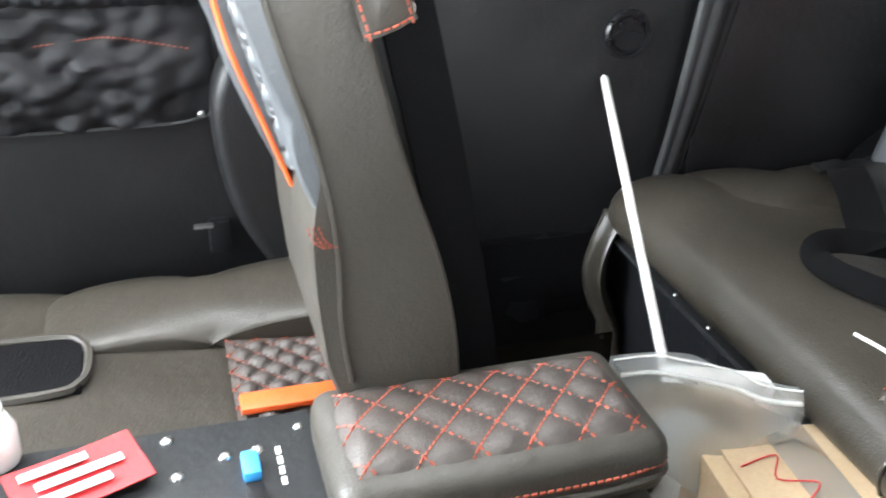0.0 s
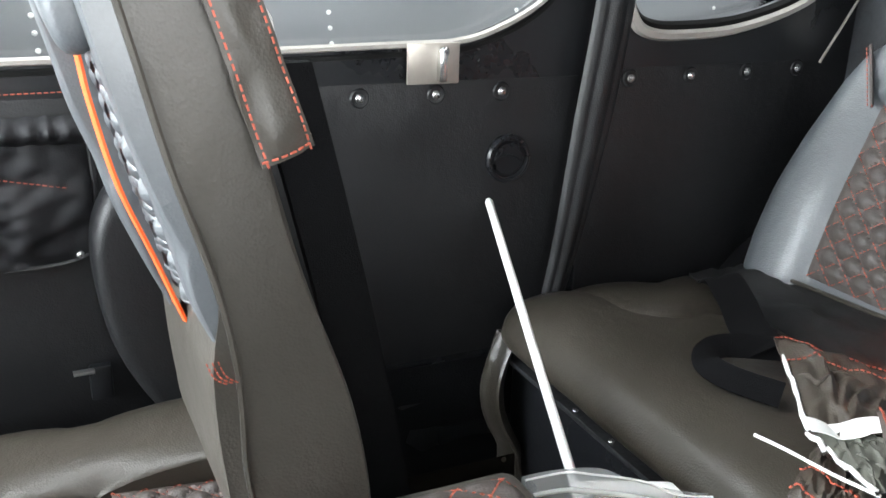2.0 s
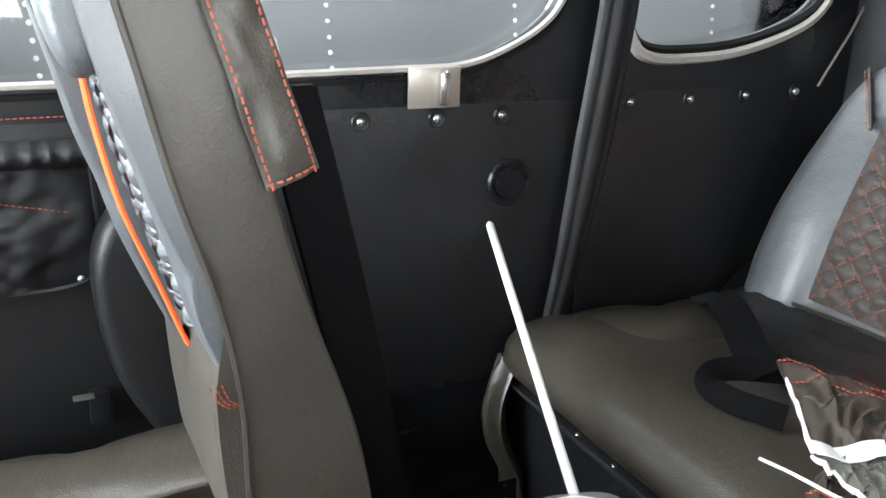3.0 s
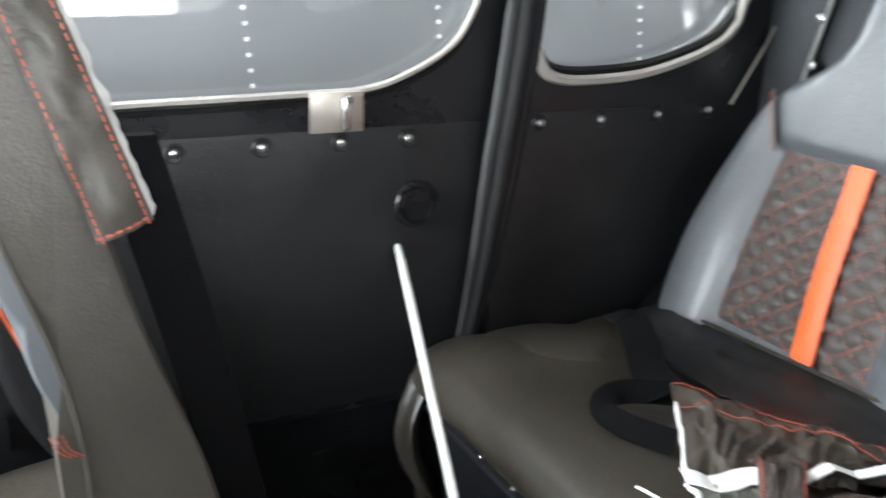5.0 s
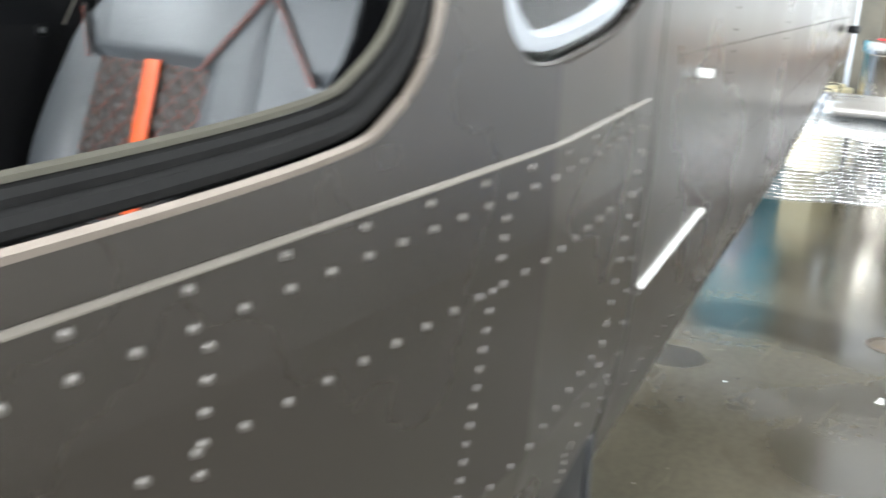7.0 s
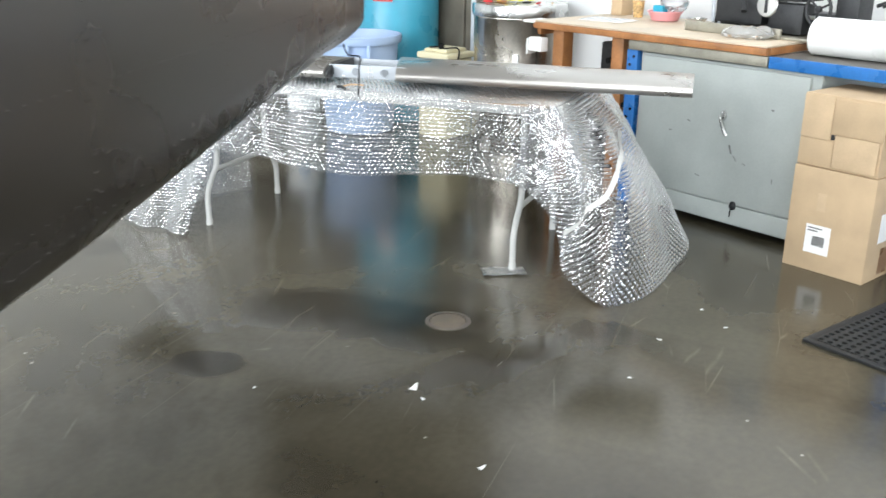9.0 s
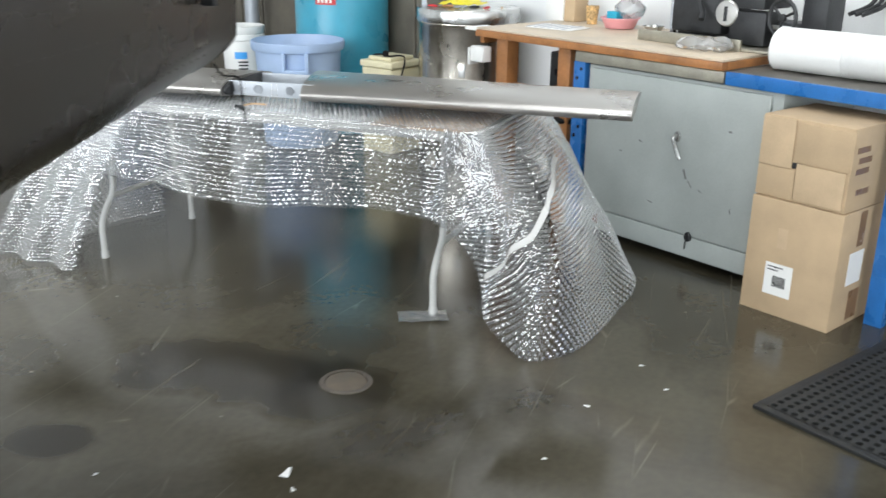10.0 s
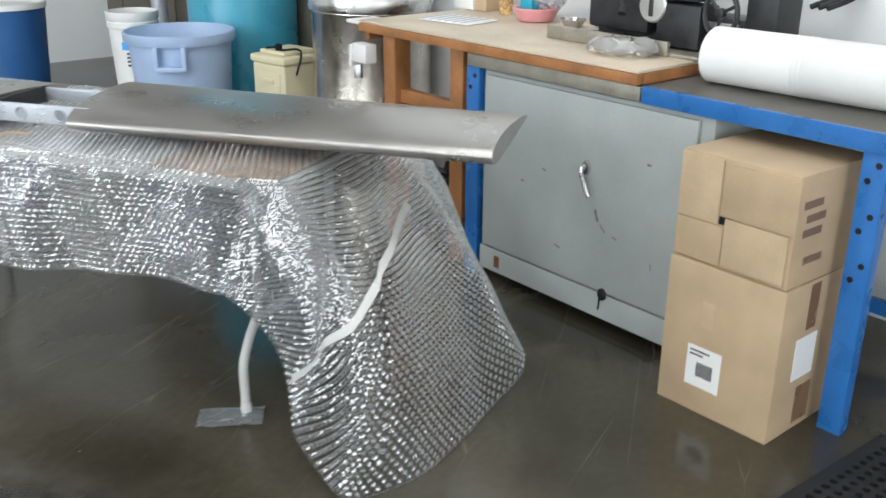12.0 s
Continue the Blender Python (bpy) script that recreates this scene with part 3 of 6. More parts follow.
STBD_OPEN = curve2([(-0.05, 1.46), (0.0, 1.405), (0.10, 1.386), (0.6, 1.388), (1.04, 1.395), (1.12, 1.398), (1.173, 1.412), (1.232, 1.441), (1.266, 1.474), (1.290, 1.53), (1.30, 1.60), (1.27, 1.69), (1.15, 1.72), (0.3, 1.72), (0.05, 1.60)])
STBD_REAR = curve2([(1.372, 1.475), (1.388, 1.432), (1.415, 1.415), (1.469, 1.411), (1.571, 1.418), (1.677, 1.446), (1.735, 1.482), (1.765, 1.55), (1.74, 1.64), (1.60, 1.67), (1.43, 1.65), (1.375, 1.56)])
SIDE = [(-1.3, 0.80), (1.832, 0.80), (1.832, 1.78), (-0.12, 1.78), (-0.45, 1.25), (-1.3, 1.2)]

part("port_side", plate_with_holes(SIDE, [PORT_OPEN, PORT_REAR], lambda p, q: Vector((p, skin_y(p, q), q)), 0, cuts=(1.5, 1.25)), SKIN, aircraft, smooth=False)
inner = plate_with_holes(SIDE, [curve2([(-0.06, 1.45), (0.0, 1.32), (0.3, 1.31), (0.9, 1.33), (1.15, 1.36), (1.27, 1.42), (1.30, 1.55), (1.26, 1.70), (0.6, 1.73), (0.1, 1.66)]), PORT_REAR],
                         lambda p, q: Vector((p, 0.055 + 0.10 * max(0.0, p - 1.5), q)), 0.004)
part("port_lining", inner, BLACK, aircraft, smooth=False)
part("starboard_side", plate_with_holes(SIDE, [STBD_OPEN, STBD_REAR], lambda p, q: Vector((p, 1.142 - 0.03 * max(0.0, p - 1.7), q)), 0.02), BLACK, aircraft, "black inner side with window openings", smooth=False)


def ring_of(outline, y, dx=0.0):
    return [(x, y, z) for x, z in outline]


part("opening_lip", tube(ring_of(PORT_OPEN, -0.002), 0.0045, 6, closed=True), LIP, aircraft, "pale worn edge of the window opening")


def sill_z(x, z, up):
    """The inner edges stand above the lip aft, and run out towards the front of the opening."""
    return z + up * min(1.0, max(0.1, (x - 0.66) / 0.16)) if z < 1.5 else z - up


part("opening_seal", tube(ring_of([(x + (0.008 if x < 0.6 else -0.010), sill_z(x, z, 0.012)) for x, z in PORT_OPEN], 0.008), 0.0095, 10, closed=True), RUBBER, aircraft, "black rubber window seal")
part("seal_bead", tube(ring_of([(x + (0.012 if x < 0.6 else -0.015), sill_z(x, z, 0.024)) for x, z in PORT_OPEN], 0.008), 0.006, 8, closed=True), RUBBER, aircraft)
part("inner_sill_trim", tube(ring_of([(x + (0.015 if x < 0.6 else -0.02), sill_z(x, z, 0.0325)) for x, z in PORT_OPEN], 0.010), 0.0035, 6, closed=True), TRIM, aircraft)
part("rear_pane", plate_with_holes(PORT_REAR, [], lambda p, q: Vector((p, 0.012, q)), 0.003), GLASS, aircraft, smooth=False).visible_shadow = False
part("rear_pane_seal", tube(ring_of(PORT_REAR, 0.004), 0.0042, 6, closed=True), SKIN, aircraft)
part("rear_pane_frame", tube(ring_of(curve2([(1.545 + (x - 1.545) * 0.86, 1.535 + (z - 1.535) * 0.84) for x, z in PORT_REAR[::6]]), 0.02), 0.013, 6, closed=True), GREYPART, aircraft)
part("window_rim", tube(ring_of(STBD_OPEN, 1.121), 0.0048, 6, closed=True), RIM, aircraft, "cream rubber rim of the far window")
part("window_seal", tube(ring_of([(x, z - 0.012 if z < 1.5 else z) for x, z in STBD_OPEN], 1.124), 0.005, 6, closed=True), RUBBER, aircraft)
part("rear_window_rim", tube(ring_of([(x, z - 0.012 if z < 1.5 else z + 0.006) for x, z in STBD_REAR], 1.114), 0.007, 6, closed=True, flat=1.3), RIM, aircraft)
part("rear_window_seal", tube(ring_of(STBD_REAR, 1.120), 0.008, 6, closed=True), RUBBER, aircraft)
part("window_pane", plate_with_holes(STBD_OPEN, [], lambda p, q: Vector((p, 1.15, q)), 0.003), GLASS, aircraft, smooth=False).visible_shadow = False
part("window_pane", plate_with_holes(STBD_REAR, [], lambda p, q: Vector((p, 1.15, q)), 0.003), GLASS, aircraft, smooth=False).visible_shadow = False
# unseen roof, clear ahead and opaque aft, added to shape the cabin's light
part("roof_pane", block(-0.12, 0.95, 0.0, 1.13, 1.782, 1.786, 0.0), GLASS, aircraft, "unseen clear front roof, added to let light onto the seats", smooth=False).visible_shadow = False
part("cabin_roof", block(0.952, 1.84, 0.0, 1.13, 1.780, 1.800, 0.0), BLACK, aircraft, "unseen dark roof, added to shade the rear cabin", smooth=False)
for x in (-0.1, 0.62, 1.30, 1.82):
    part("roof_bow", tube([(x, 0.01, 1.772), (x, 0.56, 1.778), (x, 1.12, 1.772)], 0.014, 8), BLACK, aircraft)
part("cabin_floor", block(-0.5, 1.84, 0.06, 1.08, 0.62, 0.64, 0), CARPET, aircraft, smooth=False)
part("firewall", block(-0.50, -0.47, 0.05, 1.08, 0.6, 1.2, 0), BLACK, aircraft, smooth=False)
part("nose_deck", block(-1.3, -0.45, 0.03, 1.1, 1.19, 1.23, 0.02), SKIN, aircraft)
part("rear_bulkhead", block(1.815, 1.832, 0.085, 1.12, 0.66, 1.77, 0), MESHCLOTH, aircraft, "dark cloth partition behind the bench", smooth=False)
# lap joint under the window and the joint aft of the cabin
part("lap_joint", tube([(x, skin_y(x, 1.33) - 0.002, 1.3265 + 0.004 * max(0, x - 1.0) / 0.4) for x in np.linspace(-0.9, 1.80, 40)], 0.0030, 8, flat=0.5), LAP, aircraft)
part("frame_joint", tube([(1.836, skin_y(1.836, z) - 0.001, z) for z in np.linspace(0.72, 1.7, 20)], 0.003, 6), SKIN, aircraft)
# white part painted in place of light caught on a skin edge
part("vent_strip", tube([(x, skin_y(x, z) - 0.003, z) for x, z in zip(np.linspace(1.868, 2.217, 10), np.linspace(1.073, 1.097, 10))], 0.0045, 8, flat=0.5), WHITE, aircraft, "white strip for light glinting off an edge of the lower skin")
part("vent_button", block(2.047, 2.057, 0.05, 0.085, 1.333, 1.346, 0.003), WHITE, aircraft)
bm = sheet(lambda u, v: Vector((1.80 + 0.42 * u, 0.212 - 0.03 * math.sin(math.pi * u) + 0.05 * u + 0.02 * v, 0.55 + 0.16 * u * u + 0.045 * (v - 0.5) * (1 - u) ** 0.6)), 16, 4, thick=0.012)
part("boarding_step", bm, LIP, aircraft, "pale pointed metal step under the chine")

# rivets: one object each along the cabin side, the far rows joined
rivet_mesh = []


def rivet(x, z, r=0.0042):
    y = skin_y(x, z)
    m = Matrix.Translation((x, y - 0.0003, z)) @ Matrix.Rotation(radians(90), 4, "X") @ Matrix.Diagonal((r, r, r, 1))
    if not rivet_mesh:
        o = part("rivet", lathe([(1.0, 0), (0.9, 0.35), (0.5, 0.58), (0, 0.62)], 9), RIVET, aircraft)
        rivet_mesh.append(o.data)
    else:
        o = new("rivet", rivet_mesh[0])
        o.parent = aircraft
    o.matrix_local = m


near = []
near += [(0.84 + 0.077 * k, 1.3155 + 0.0004 * k) for k in range(13)]
near += [(0.80 + 0.039 * k, 1.2875 + 0.0007 * k) for k in range(26)]
near += [(0.8785 + 0.0385 * k, 1.2098 + 0.0007 * k) for k in range(24)]
near += [(1.083 - 0.0025 * k, 1.278 - 0.0203 * k) for k in range(20)]
near += [(1.415 - 0.0025 * k, 1.281 - 0.0175 * k) for k in range(3)]
near += [(1.4005 - 0.0028 * k, 1.218 - 0.0178 * k) for k in range(26)]
near += [(1.17 + 0.0372 * k, 0.966 + 0.0052 * k) for k in range(16)]
near += [(1.792 - 0.006 * k, 1.30 - 0.026 * k) for k in range(18)]
near += [(1.812, 1.31 - 0.045 * k) for k in range(12)]
near += [(1.70, 0.905), (1.684, 0.902), (1.70, 0.868), (1.66, 0.84), (1.80, 0.93), (1.79, 0.97)]
near += [(1.87 + 0.04 * k, 1.062 + 0.0028 * k) for k in range(9)]
for x, z in near[:290]:
    rivet(x, z)
far = []
for row in (0.22, 0.50, 0.72):
    far += [(x, keel_z(x) + (deck_z(x) - keel_z(x) - 0.12) * row) for x in np.arange(1.95, 4.45, 0.042)]
far += [(x, keel_z(x) + 0.115) for x in np.arange(0.9, 4.5, 0.035)]
for x in (2.3, 2.9, 3.5, 4.1, 4.4):
    far += [(x, z) for z in np.arange(keel_z(x) + 0.14, deck_z(x) - 0.14, 0.035)]
verts, faces = [], []
for x, z in far:
    y, k, r = skin_y(x, z), len(verts), 0.0034
    verts += [(x + r * math.cos(t), y, z + r * math.sin(t)) for t in np.linspace(0, 2 * math.pi, 7)[:-1]] + [(x, y - 0.0022, z)]
    faces += [(k + i, k + (i + 1) % 6, k + 6) for i in range(6)]
me = bpy.data.meshes.new("tail_rivets")
me.from_pydata(verts, [], faces)
me.materials.append(SKIN)
o = new("tail_rivets", me)
o.parent = aircraft
o["kind"] = "stuff"
# solid black blocks: the shade inside the tail's openings is put into colour
part("tail_slot", block(4.02, 4.22, 0.24, 0.40, 1.385, 1.405, 0.004), BLACK, aircraft, "dark block for the shaded tailplane slot")
part("tail_hole", block(4.40, 4.425, 0.33, 0.375, 1.235, 1.262, 0.006), BLACK, aircraft)
part("tail_tie", tube(smooth_line([(4.60, 0.47, 1.045), (4.66, 0.48, 1.00), (4.72, 0.46, 0.985), (4.80, 0.50, 0.93), (4.90, 0.55, 0.80)], 5), 0.003, 6), RUBBER, aircraft, "thin black cable hanging from the tail")

# ---------------------------------------------------------------- what stands past the far windows
wing = thing("folded_wing", "pale grey riveted wing panel standing beside the cabin", "aircraft wing")
part("wing_skin", block(-1.6, 3.2, 1.56, 1.68, 0.55, 1.70, 0.05, 4), WINGSKIN, wing)
part("wing_foot", block(-1.0, 2.6, 1.60, 1.66, 0.0, 0.56, 0.01), GREYPART, wing)
rm = []
for x in (0.64, 1.10, 1.46, 1.92):
    for k in range(14):
        m = Matrix.Translation((x - 0.0025 * k, 1.5602, 1.288 + 0.026 * k)) @ Matrix.Rotation(radians(90), 4, "X") @ Matrix.Diagonal((0.0045, 0.0045, 0.0045, 1))
        if not rm:
            o = part("rivet", lathe([(1.0, 0), (0.8, 0.4), (0, 0.6)], 8), WHITE, wing)
            rm.append(o.data)
        else:
            o = new("rivet", rm[0])
            o.parent = wing
        o.matrix_local = m
# red wedge on the wing skin stands in for a reflection
bm = bmesh.new()
v3 = [bm.verts.new(p) for p in ((1.80, 1.556, 1.47), (1.815, 1.556, 1.60), (1.86, 1.556, 1.60))]
bm.faces.new(v3)
bmesh.ops.solidify(bm, geom=bm.faces[:], thickness=0.002)
part("red_mark", bm, RED, wing, "small red wedge painted for a reflection", smooth=False)
board = thing("white_board", "white sheet leaning against the wing panel", "board")
part("sheet", block(-0.7, 0.575, 1.50, 1.515, 0.6, 1.68, 0.003), WHITE, board)
part("foot_rail", block(-0.7, 0.575, 1.49, 1.53, 0.0, 0.6, 0.003), GREYPART, board)


# ---------------------------------------------------------------- cabin lining
WY = 1.118                      # inner face of the far lining


def lining(name, x0, x1, z0, z1, mat, puff, label=""):
    """A vinyl-covered panel on the far side, slightly puffed, drawn in at its screws."""
    bm = sheet(lambda u, v: Vector((x0 + (x1 - x0) * u, WY + 0.012 - puff * (math.sin(math.pi * min(max(u, 0.02), 0.98)) ** 0.3) * (1 - abs(2 * v - 1) ** 8)
                                    - 0.0025 * noise.noise(Vector((x0 + u * 2.2, v * 1.7, 3))), z0 + (z1 - z0) * v)), 40, 24, thick=0.01)
    return part(name, bm, mat, aircraft, label)


lining("door_lining", -0.35, 1.305, 0.942, 1.346, VINYL, 0.005, "black vinyl door lining held by screws")
lining("rear_side_lining", 1.325, 1.80, 0.86, 1.353, VINYL, 0.005, "black vinyl rear side lining held by screws")
part("kick_carpet", sheet(lambda u, v: Vector((-0.35 + 2.1 * u, WY + 0.010 + 0.004 * noise.noise(Vector((u * 20, v * 6, 0))), 0.64 + 0.302 * v)), 60, 10, thick=0.01), CARPET, aircraft, "black carpeted lower side")
for x, z in [(0.875, 1.331), (0.983, 1.331), (1.088, 1.331), (1.184, 1.331), (1.392, 1.340), (1.499, 1.340), (1.605, 1.342), (1.706, 1.344), (0.35, 1.331), (0.2, 1.331)]:
    screw(Matrix.Translation((x, WY - 0.002, z)) @ Matrix.Rotation(radians(90), 4, "X"), 0.0062, aircraft)
    part("dimple", lathe([(0.013, 0.0), (0.011, 0.0025), (0.006, 0.0015)], 16, m=Matrix.Translation((x, WY - 0.0005, z)) @ Matrix.Rotation(radians(90), 4, "X")), VINYL, aircraft)

# round air vent
vent = part("air_vent", lathe([(0.0335, 0.0), (0.0335, 0.006), (0.031, 0.009), (0.0275, 0.009), (0.0265, 0.004), (0.0, 0.004)], 40, m=Matrix.Translation((1.197, WY - 0.002, 1.239)) @ Matrix.Rotation(radians(90), 4, "X")), BLACK, aircraft, "round black air vent")
part("flap", lathe([(0.0, 0.0055), (0.022, 0.0055), (0.0245, 0.003)], 32, m=Matrix.Translation((1.197, WY - 0.003, 1.239)) @ Matrix.Rotation(radians(90), 4, "X")), BLACK, vent)
part("flap_ridge", tube([(1.197 + 0.022 * math.cos(t) - 0.004, WY - 0.010, 1.239 + 0.012 * math.sin(t) - 0.006) for t in np.linspace(0.25, 2.6, 12)], 0.0013, 5), BLACK, vent)

# window latch on the far sill
latch = part("window_latch", block(1.044, 1.116, 1.108, 1.114, 1.346, 1.398, 0.002), EDGE, aircraft, "pale metal window latch plate")
part("lever", block(1.083, 1.094, 1.096, 1.108, 1.350, 1.388, 0.003), STEEL, latch)
part("pin", lathe([(0.007, 0), (0.007, 0.006), (0.004, 0.01), (0, 0.01)], 14, m=Matrix.Translation((1.092, 1.108, 1.387)) @ Matrix.Rotation(radians(90), 4, "X")), STEEL, latch)

# door post with its padded strap, the rear frame strip and the edge line behind the rear window
post = smooth_line([(1.362, 1.10, 1.77), (1.352, 1.098, 1.60), (1.340, 1.096, 1.47), (1.321, 1.094, 1.33), (1.300, 1.092, 1.20), (1.283, 1.092, 1.10), (1.262, 1.094, 1.00)], 6)
def post_face(u, v):
    p = post[min(int(v * (len(post) - 1)), len(post) - 2)].lerp(post[min(int(v * (len(post) - 1)), len(post) - 2) + 1], (v * (len(post) - 1)) % 1.0 if v < 1 else 1.0)
    w = 0.031 * (1.0 - 0.40 * max(0, 1.30 - p.z) / 0.27)
    d = 2 * u - 1
    return p + Vector((d * w, -0.014 * math.sqrt(max(0, 1 - d * d)) - 0.0035 * abs(math.cos(d * 3.4)), 0))


bm = sheet(post_face, 24, 40, thick=0.004)
part("door_post_cover", bm, VINYL, aircraft, "ribbed black leather door post cover")
part("frame_strip", tube([(1.915, 1.075, 1.58), (1.885, 1.088, 1.43), (1.845, 1.10, 1.30)], 0.012, 6, flat=0.4), ALU, aircraft)
for z, x in ((1.493, 1.80), (1.425, 1.795)):
    screw(Matrix.Translation((x, 1.005, z)) @ Matrix.Rotation(radians(-90), 4, "Y"), 0.009, aircraft)
part("frame_strip", tube([(1.806, 0.985, 1.56), (1.804, 1.02, 1.42), (1.803, 1.055, 1.28)], 0.011, 6, flat=0.35), ALU, aircraft)
part("edge_line", tube([(1.84, 1.107, 1.52), (1.80, 1.109, 1.44), (1.745, 1.110, 1.352)], 0.0022, 5), EDGE, aircraft)

# map pocket of gathered cloth on the far door
pocket = thing("map_pocket", "gathered black cloth map pocket with red stitching on the door", "door pocket")


def pocket_face(u, v):
    x, z = 0.22 + 0.425 * u, 1.150 + 0.160 * v
    swell = 0.024 * math.sin(math.pi * min(1, v * 1.05)) * (math.sin(math.pi * u) ** 0.35)
    folds = 0.022 * noise.noise(Vector((u * 7 + v * 3, v * 4, 1))) + 0.012 * noise.noise(Vector((u * 15, v * 9 - u * 6, 5))) + 0.004 * math.sin(u * 75) * max(0, v - 0.8) * 5
    return Vector((x, WY - 0.006 - swell - folds * math.sin(math.pi * u) ** 0.5, z + 0.006 * math.sin(u * 6) * v))


part("pouch", sheet(pocket_face, 90, 40, thick=0.002), CLOTH, pocket)
def hem_face(u, v):
    """The elastic hem, drawn up into small upright folds."""
    gather = 0.5 + 0.5 * math.sin(u * 120 + 2.5 * noise.noise(Vector((u * 9, 0, 2))))
    x = 0.222 + 0.425 * u
    return Vector((x, WY - 0.010 - 0.018 * math.sin(math.pi * v) ** 0.7 - 0.008 * gather * math.sin(math.pi * v), 1.288 + 0.032 * v + 0.002 * gather))


part("gathered_hem", sheet(hem_face, 170, 10, thick=0.002), CLOTH, pocket)
part("piping", tube(smooth_line([(0.21, WY - 0.010, 1.149), (0.50, WY - 0.012, 1.148), (0.62, WY - 0.012, 1.153), (0.645, WY - 0.012, 1.18), (0.648, WY - 0.012, 1.24), (0.645, WY - 0.010, 1.31)], 6), 0.0035, 6), VINYL, pocket)
dashes(smooth_line([(0.21, WY - 0.012, 1.343), (0.66, WY - 0.012, 1.347)], 4), pocket)
dashes([pocket_face(u, 0.45 + 0.35 * u - 0.25 * max(0, u - 0.75) * 4) for u in np.linspace(0.55, 0.95, 16)], pocket, Vector((0, -0.002, 0)))
screw(Matrix.Translation((0.625, WY - 0.020, 1.163)) @ Matrix.Rotation(radians(90), 4, "X"), 0.0045, pocket)
settle(pocket, Matrix.Translation((0.015, 0, 0.010)))

# rounded trim behind the front seat and the door catch
part("door_bolster", pad([(0.655, 1.22), (0.652, 1.13), (0.675, 1.04), (0.73, 0.95), (0.80, 0.90), (0.86, 1.0), (0.86, 1.15), (0.80, 1.25), (0.70, 1.27)], 1.05, 1.115, 0.02), VINYL, aircraft, "rounded black vinyl bolster on the door")
catch = part("door_catch", block(0.636, 0.662, 1.098, 1.112, 0.985, 1.03, 0.004), BLACK, aircraft)
part("lever", block(0.618, 0.642, 1.088, 1.098, 1.026, 1.030, 0.001), STEEL, catch)

# ---------------------------------------------------------------- front seat
seat = thing("front_seat", "brown-black leather front seat with quilted centre and orange stripe", "seat")
Y0, Y1 = 0.610, 0.830
BACK = [(0.640, 1.52), (0.653, 1.468), (0.671, 1.394), (0.696, 1.304), (0.692, 1.255), (0.690, 1.235), (0.692, 1.194), (0.696, 1.155), (0.703, 1.112), (0.725, 1.085), (0.80, 1.085), (0.809, 1.115), (0.795, 1.198), (0.765, 1.291), (0.742, 1.371), (0.722, 1.45), (0.70, 1.55), (0.68, 1.66), (0.60, 1.66), (0.62, 1.58)]
part("backrest", pad(BACK, Y0, Y1, 0.010, 18, lumps=0.003), HIDE, seat)
pipe = smooth_line([(0.642, Y0, 1.52), (0.655, Y0, 1.466), (0.672, Y0, 1.394), (0.698, Y0, 1.304), (0.709, Y0, 1.233), (0.711, Y0, 1.168), (0.718, Y0, 1.115)], 8)
part("piping", tube(pipe, 0.0026, 6), HIDE, seat)
for d in (0.0, 0.004, 0.008):
    dashes(smooth_line([(0.687 + d, Y0 - 0.001, 1.255), (0.692 + d, Y0 - 0.002, 1.243), (0.703 + d, Y0 - 0.002, 1.236)], 4), seat, r=0.0007, step=0.004)


def flap_face(u, v):
    a = Vector((0.664, 0.604, 1.60)).lerp(Vector((0.728, 0.600, 1.391)), 1 - v)
    b = Vector((0.698, 0.610, 1.60)).lerp(Vector((0.765, 0.608, 1.402)), 1 - v)
    return a.lerp(b, u) + Vector((0, -0.002 - 0.005 * noise.noise(Vector((u * 3, v * 6, 2))) - 0.004 * math.sin(math.pi * u), 0))


flap = part("flap", sheet(flap_face, 10, 40, thick=0.004), HIDE, seat, "stitched leather strap flap")
for u in (0.08, 0.90):
    dashes([flap_face(u, v) for v in np.linspace(0, 1, 30)], flap, Vector((0, -0.0035, 0)))
dashes([flap_face(u, 0.02) for u in np.linspace(0, 1, 8)], flap, Vector((0, -0.0035, 0)))
part("hook_tape", sheet(lambda u, v: flap_face(1.0 + 0.16 * u, v) + Vector((0.004 * noise.noise(Vector((v * 14, 0, 1))), 0.006 + 0.02 * u, 0)), 3, 40, thick=0.004), material("grey_fleece", (0.45, 0.45, 0.43), 0.9, fine=900, bump=0.8), seat, "grey fleece hook tape")
part("back_frame", sheet(lambda u, v: Vector((0.735 + 0.042 * u, 0.66, 1.45)).lerp(Vector((0.820 + 0.040 * u, 0.66, 1.07)), v) + Vector((0.004 * math.sin(math.pi * v), 0, 0)), 4, 16, thick=0.012), WEB, seat, "black webbing behind the backrest")
# padded front of the backrest: side rolls, quilted middle, stripe drawn tight over the hollow
NEARROLL = [(0.609, 1.58), (0.624, 1.51), (0.634, 1.467), (0.649, 1.412), (0.670, 1.343), (0.683, 1.290), (0.699, 1.250), (0.706, 1.194), (0.710, 1.155), (0.716, 1.115),
            (0.74, 1.115), (0.735, 1.20), (0.725, 1.29), (0.70, 1.39), (0.67, 1.50), (0.65, 1.58)]
part("side_bolster", pad(NEARROLL, 0.612, 0.668, 0.012, 12, lumps=0.002), HIDE2, seat, "smooth grey-black leather side bolster")
FARROLL = [(0.585, 1.58), (0.602, 1.50), (0.616, 1.443), (0.626, 1.400), (0.639, 1.362), (0.650, 1.325), (0.672, 1.27), (0.70, 1.20), (0.715, 1.12), (0.75, 1.12), (0.74, 1.20), (0.72, 1.30), (0.69, 1.40), (0.66, 1.50), (0.64, 1.58)]
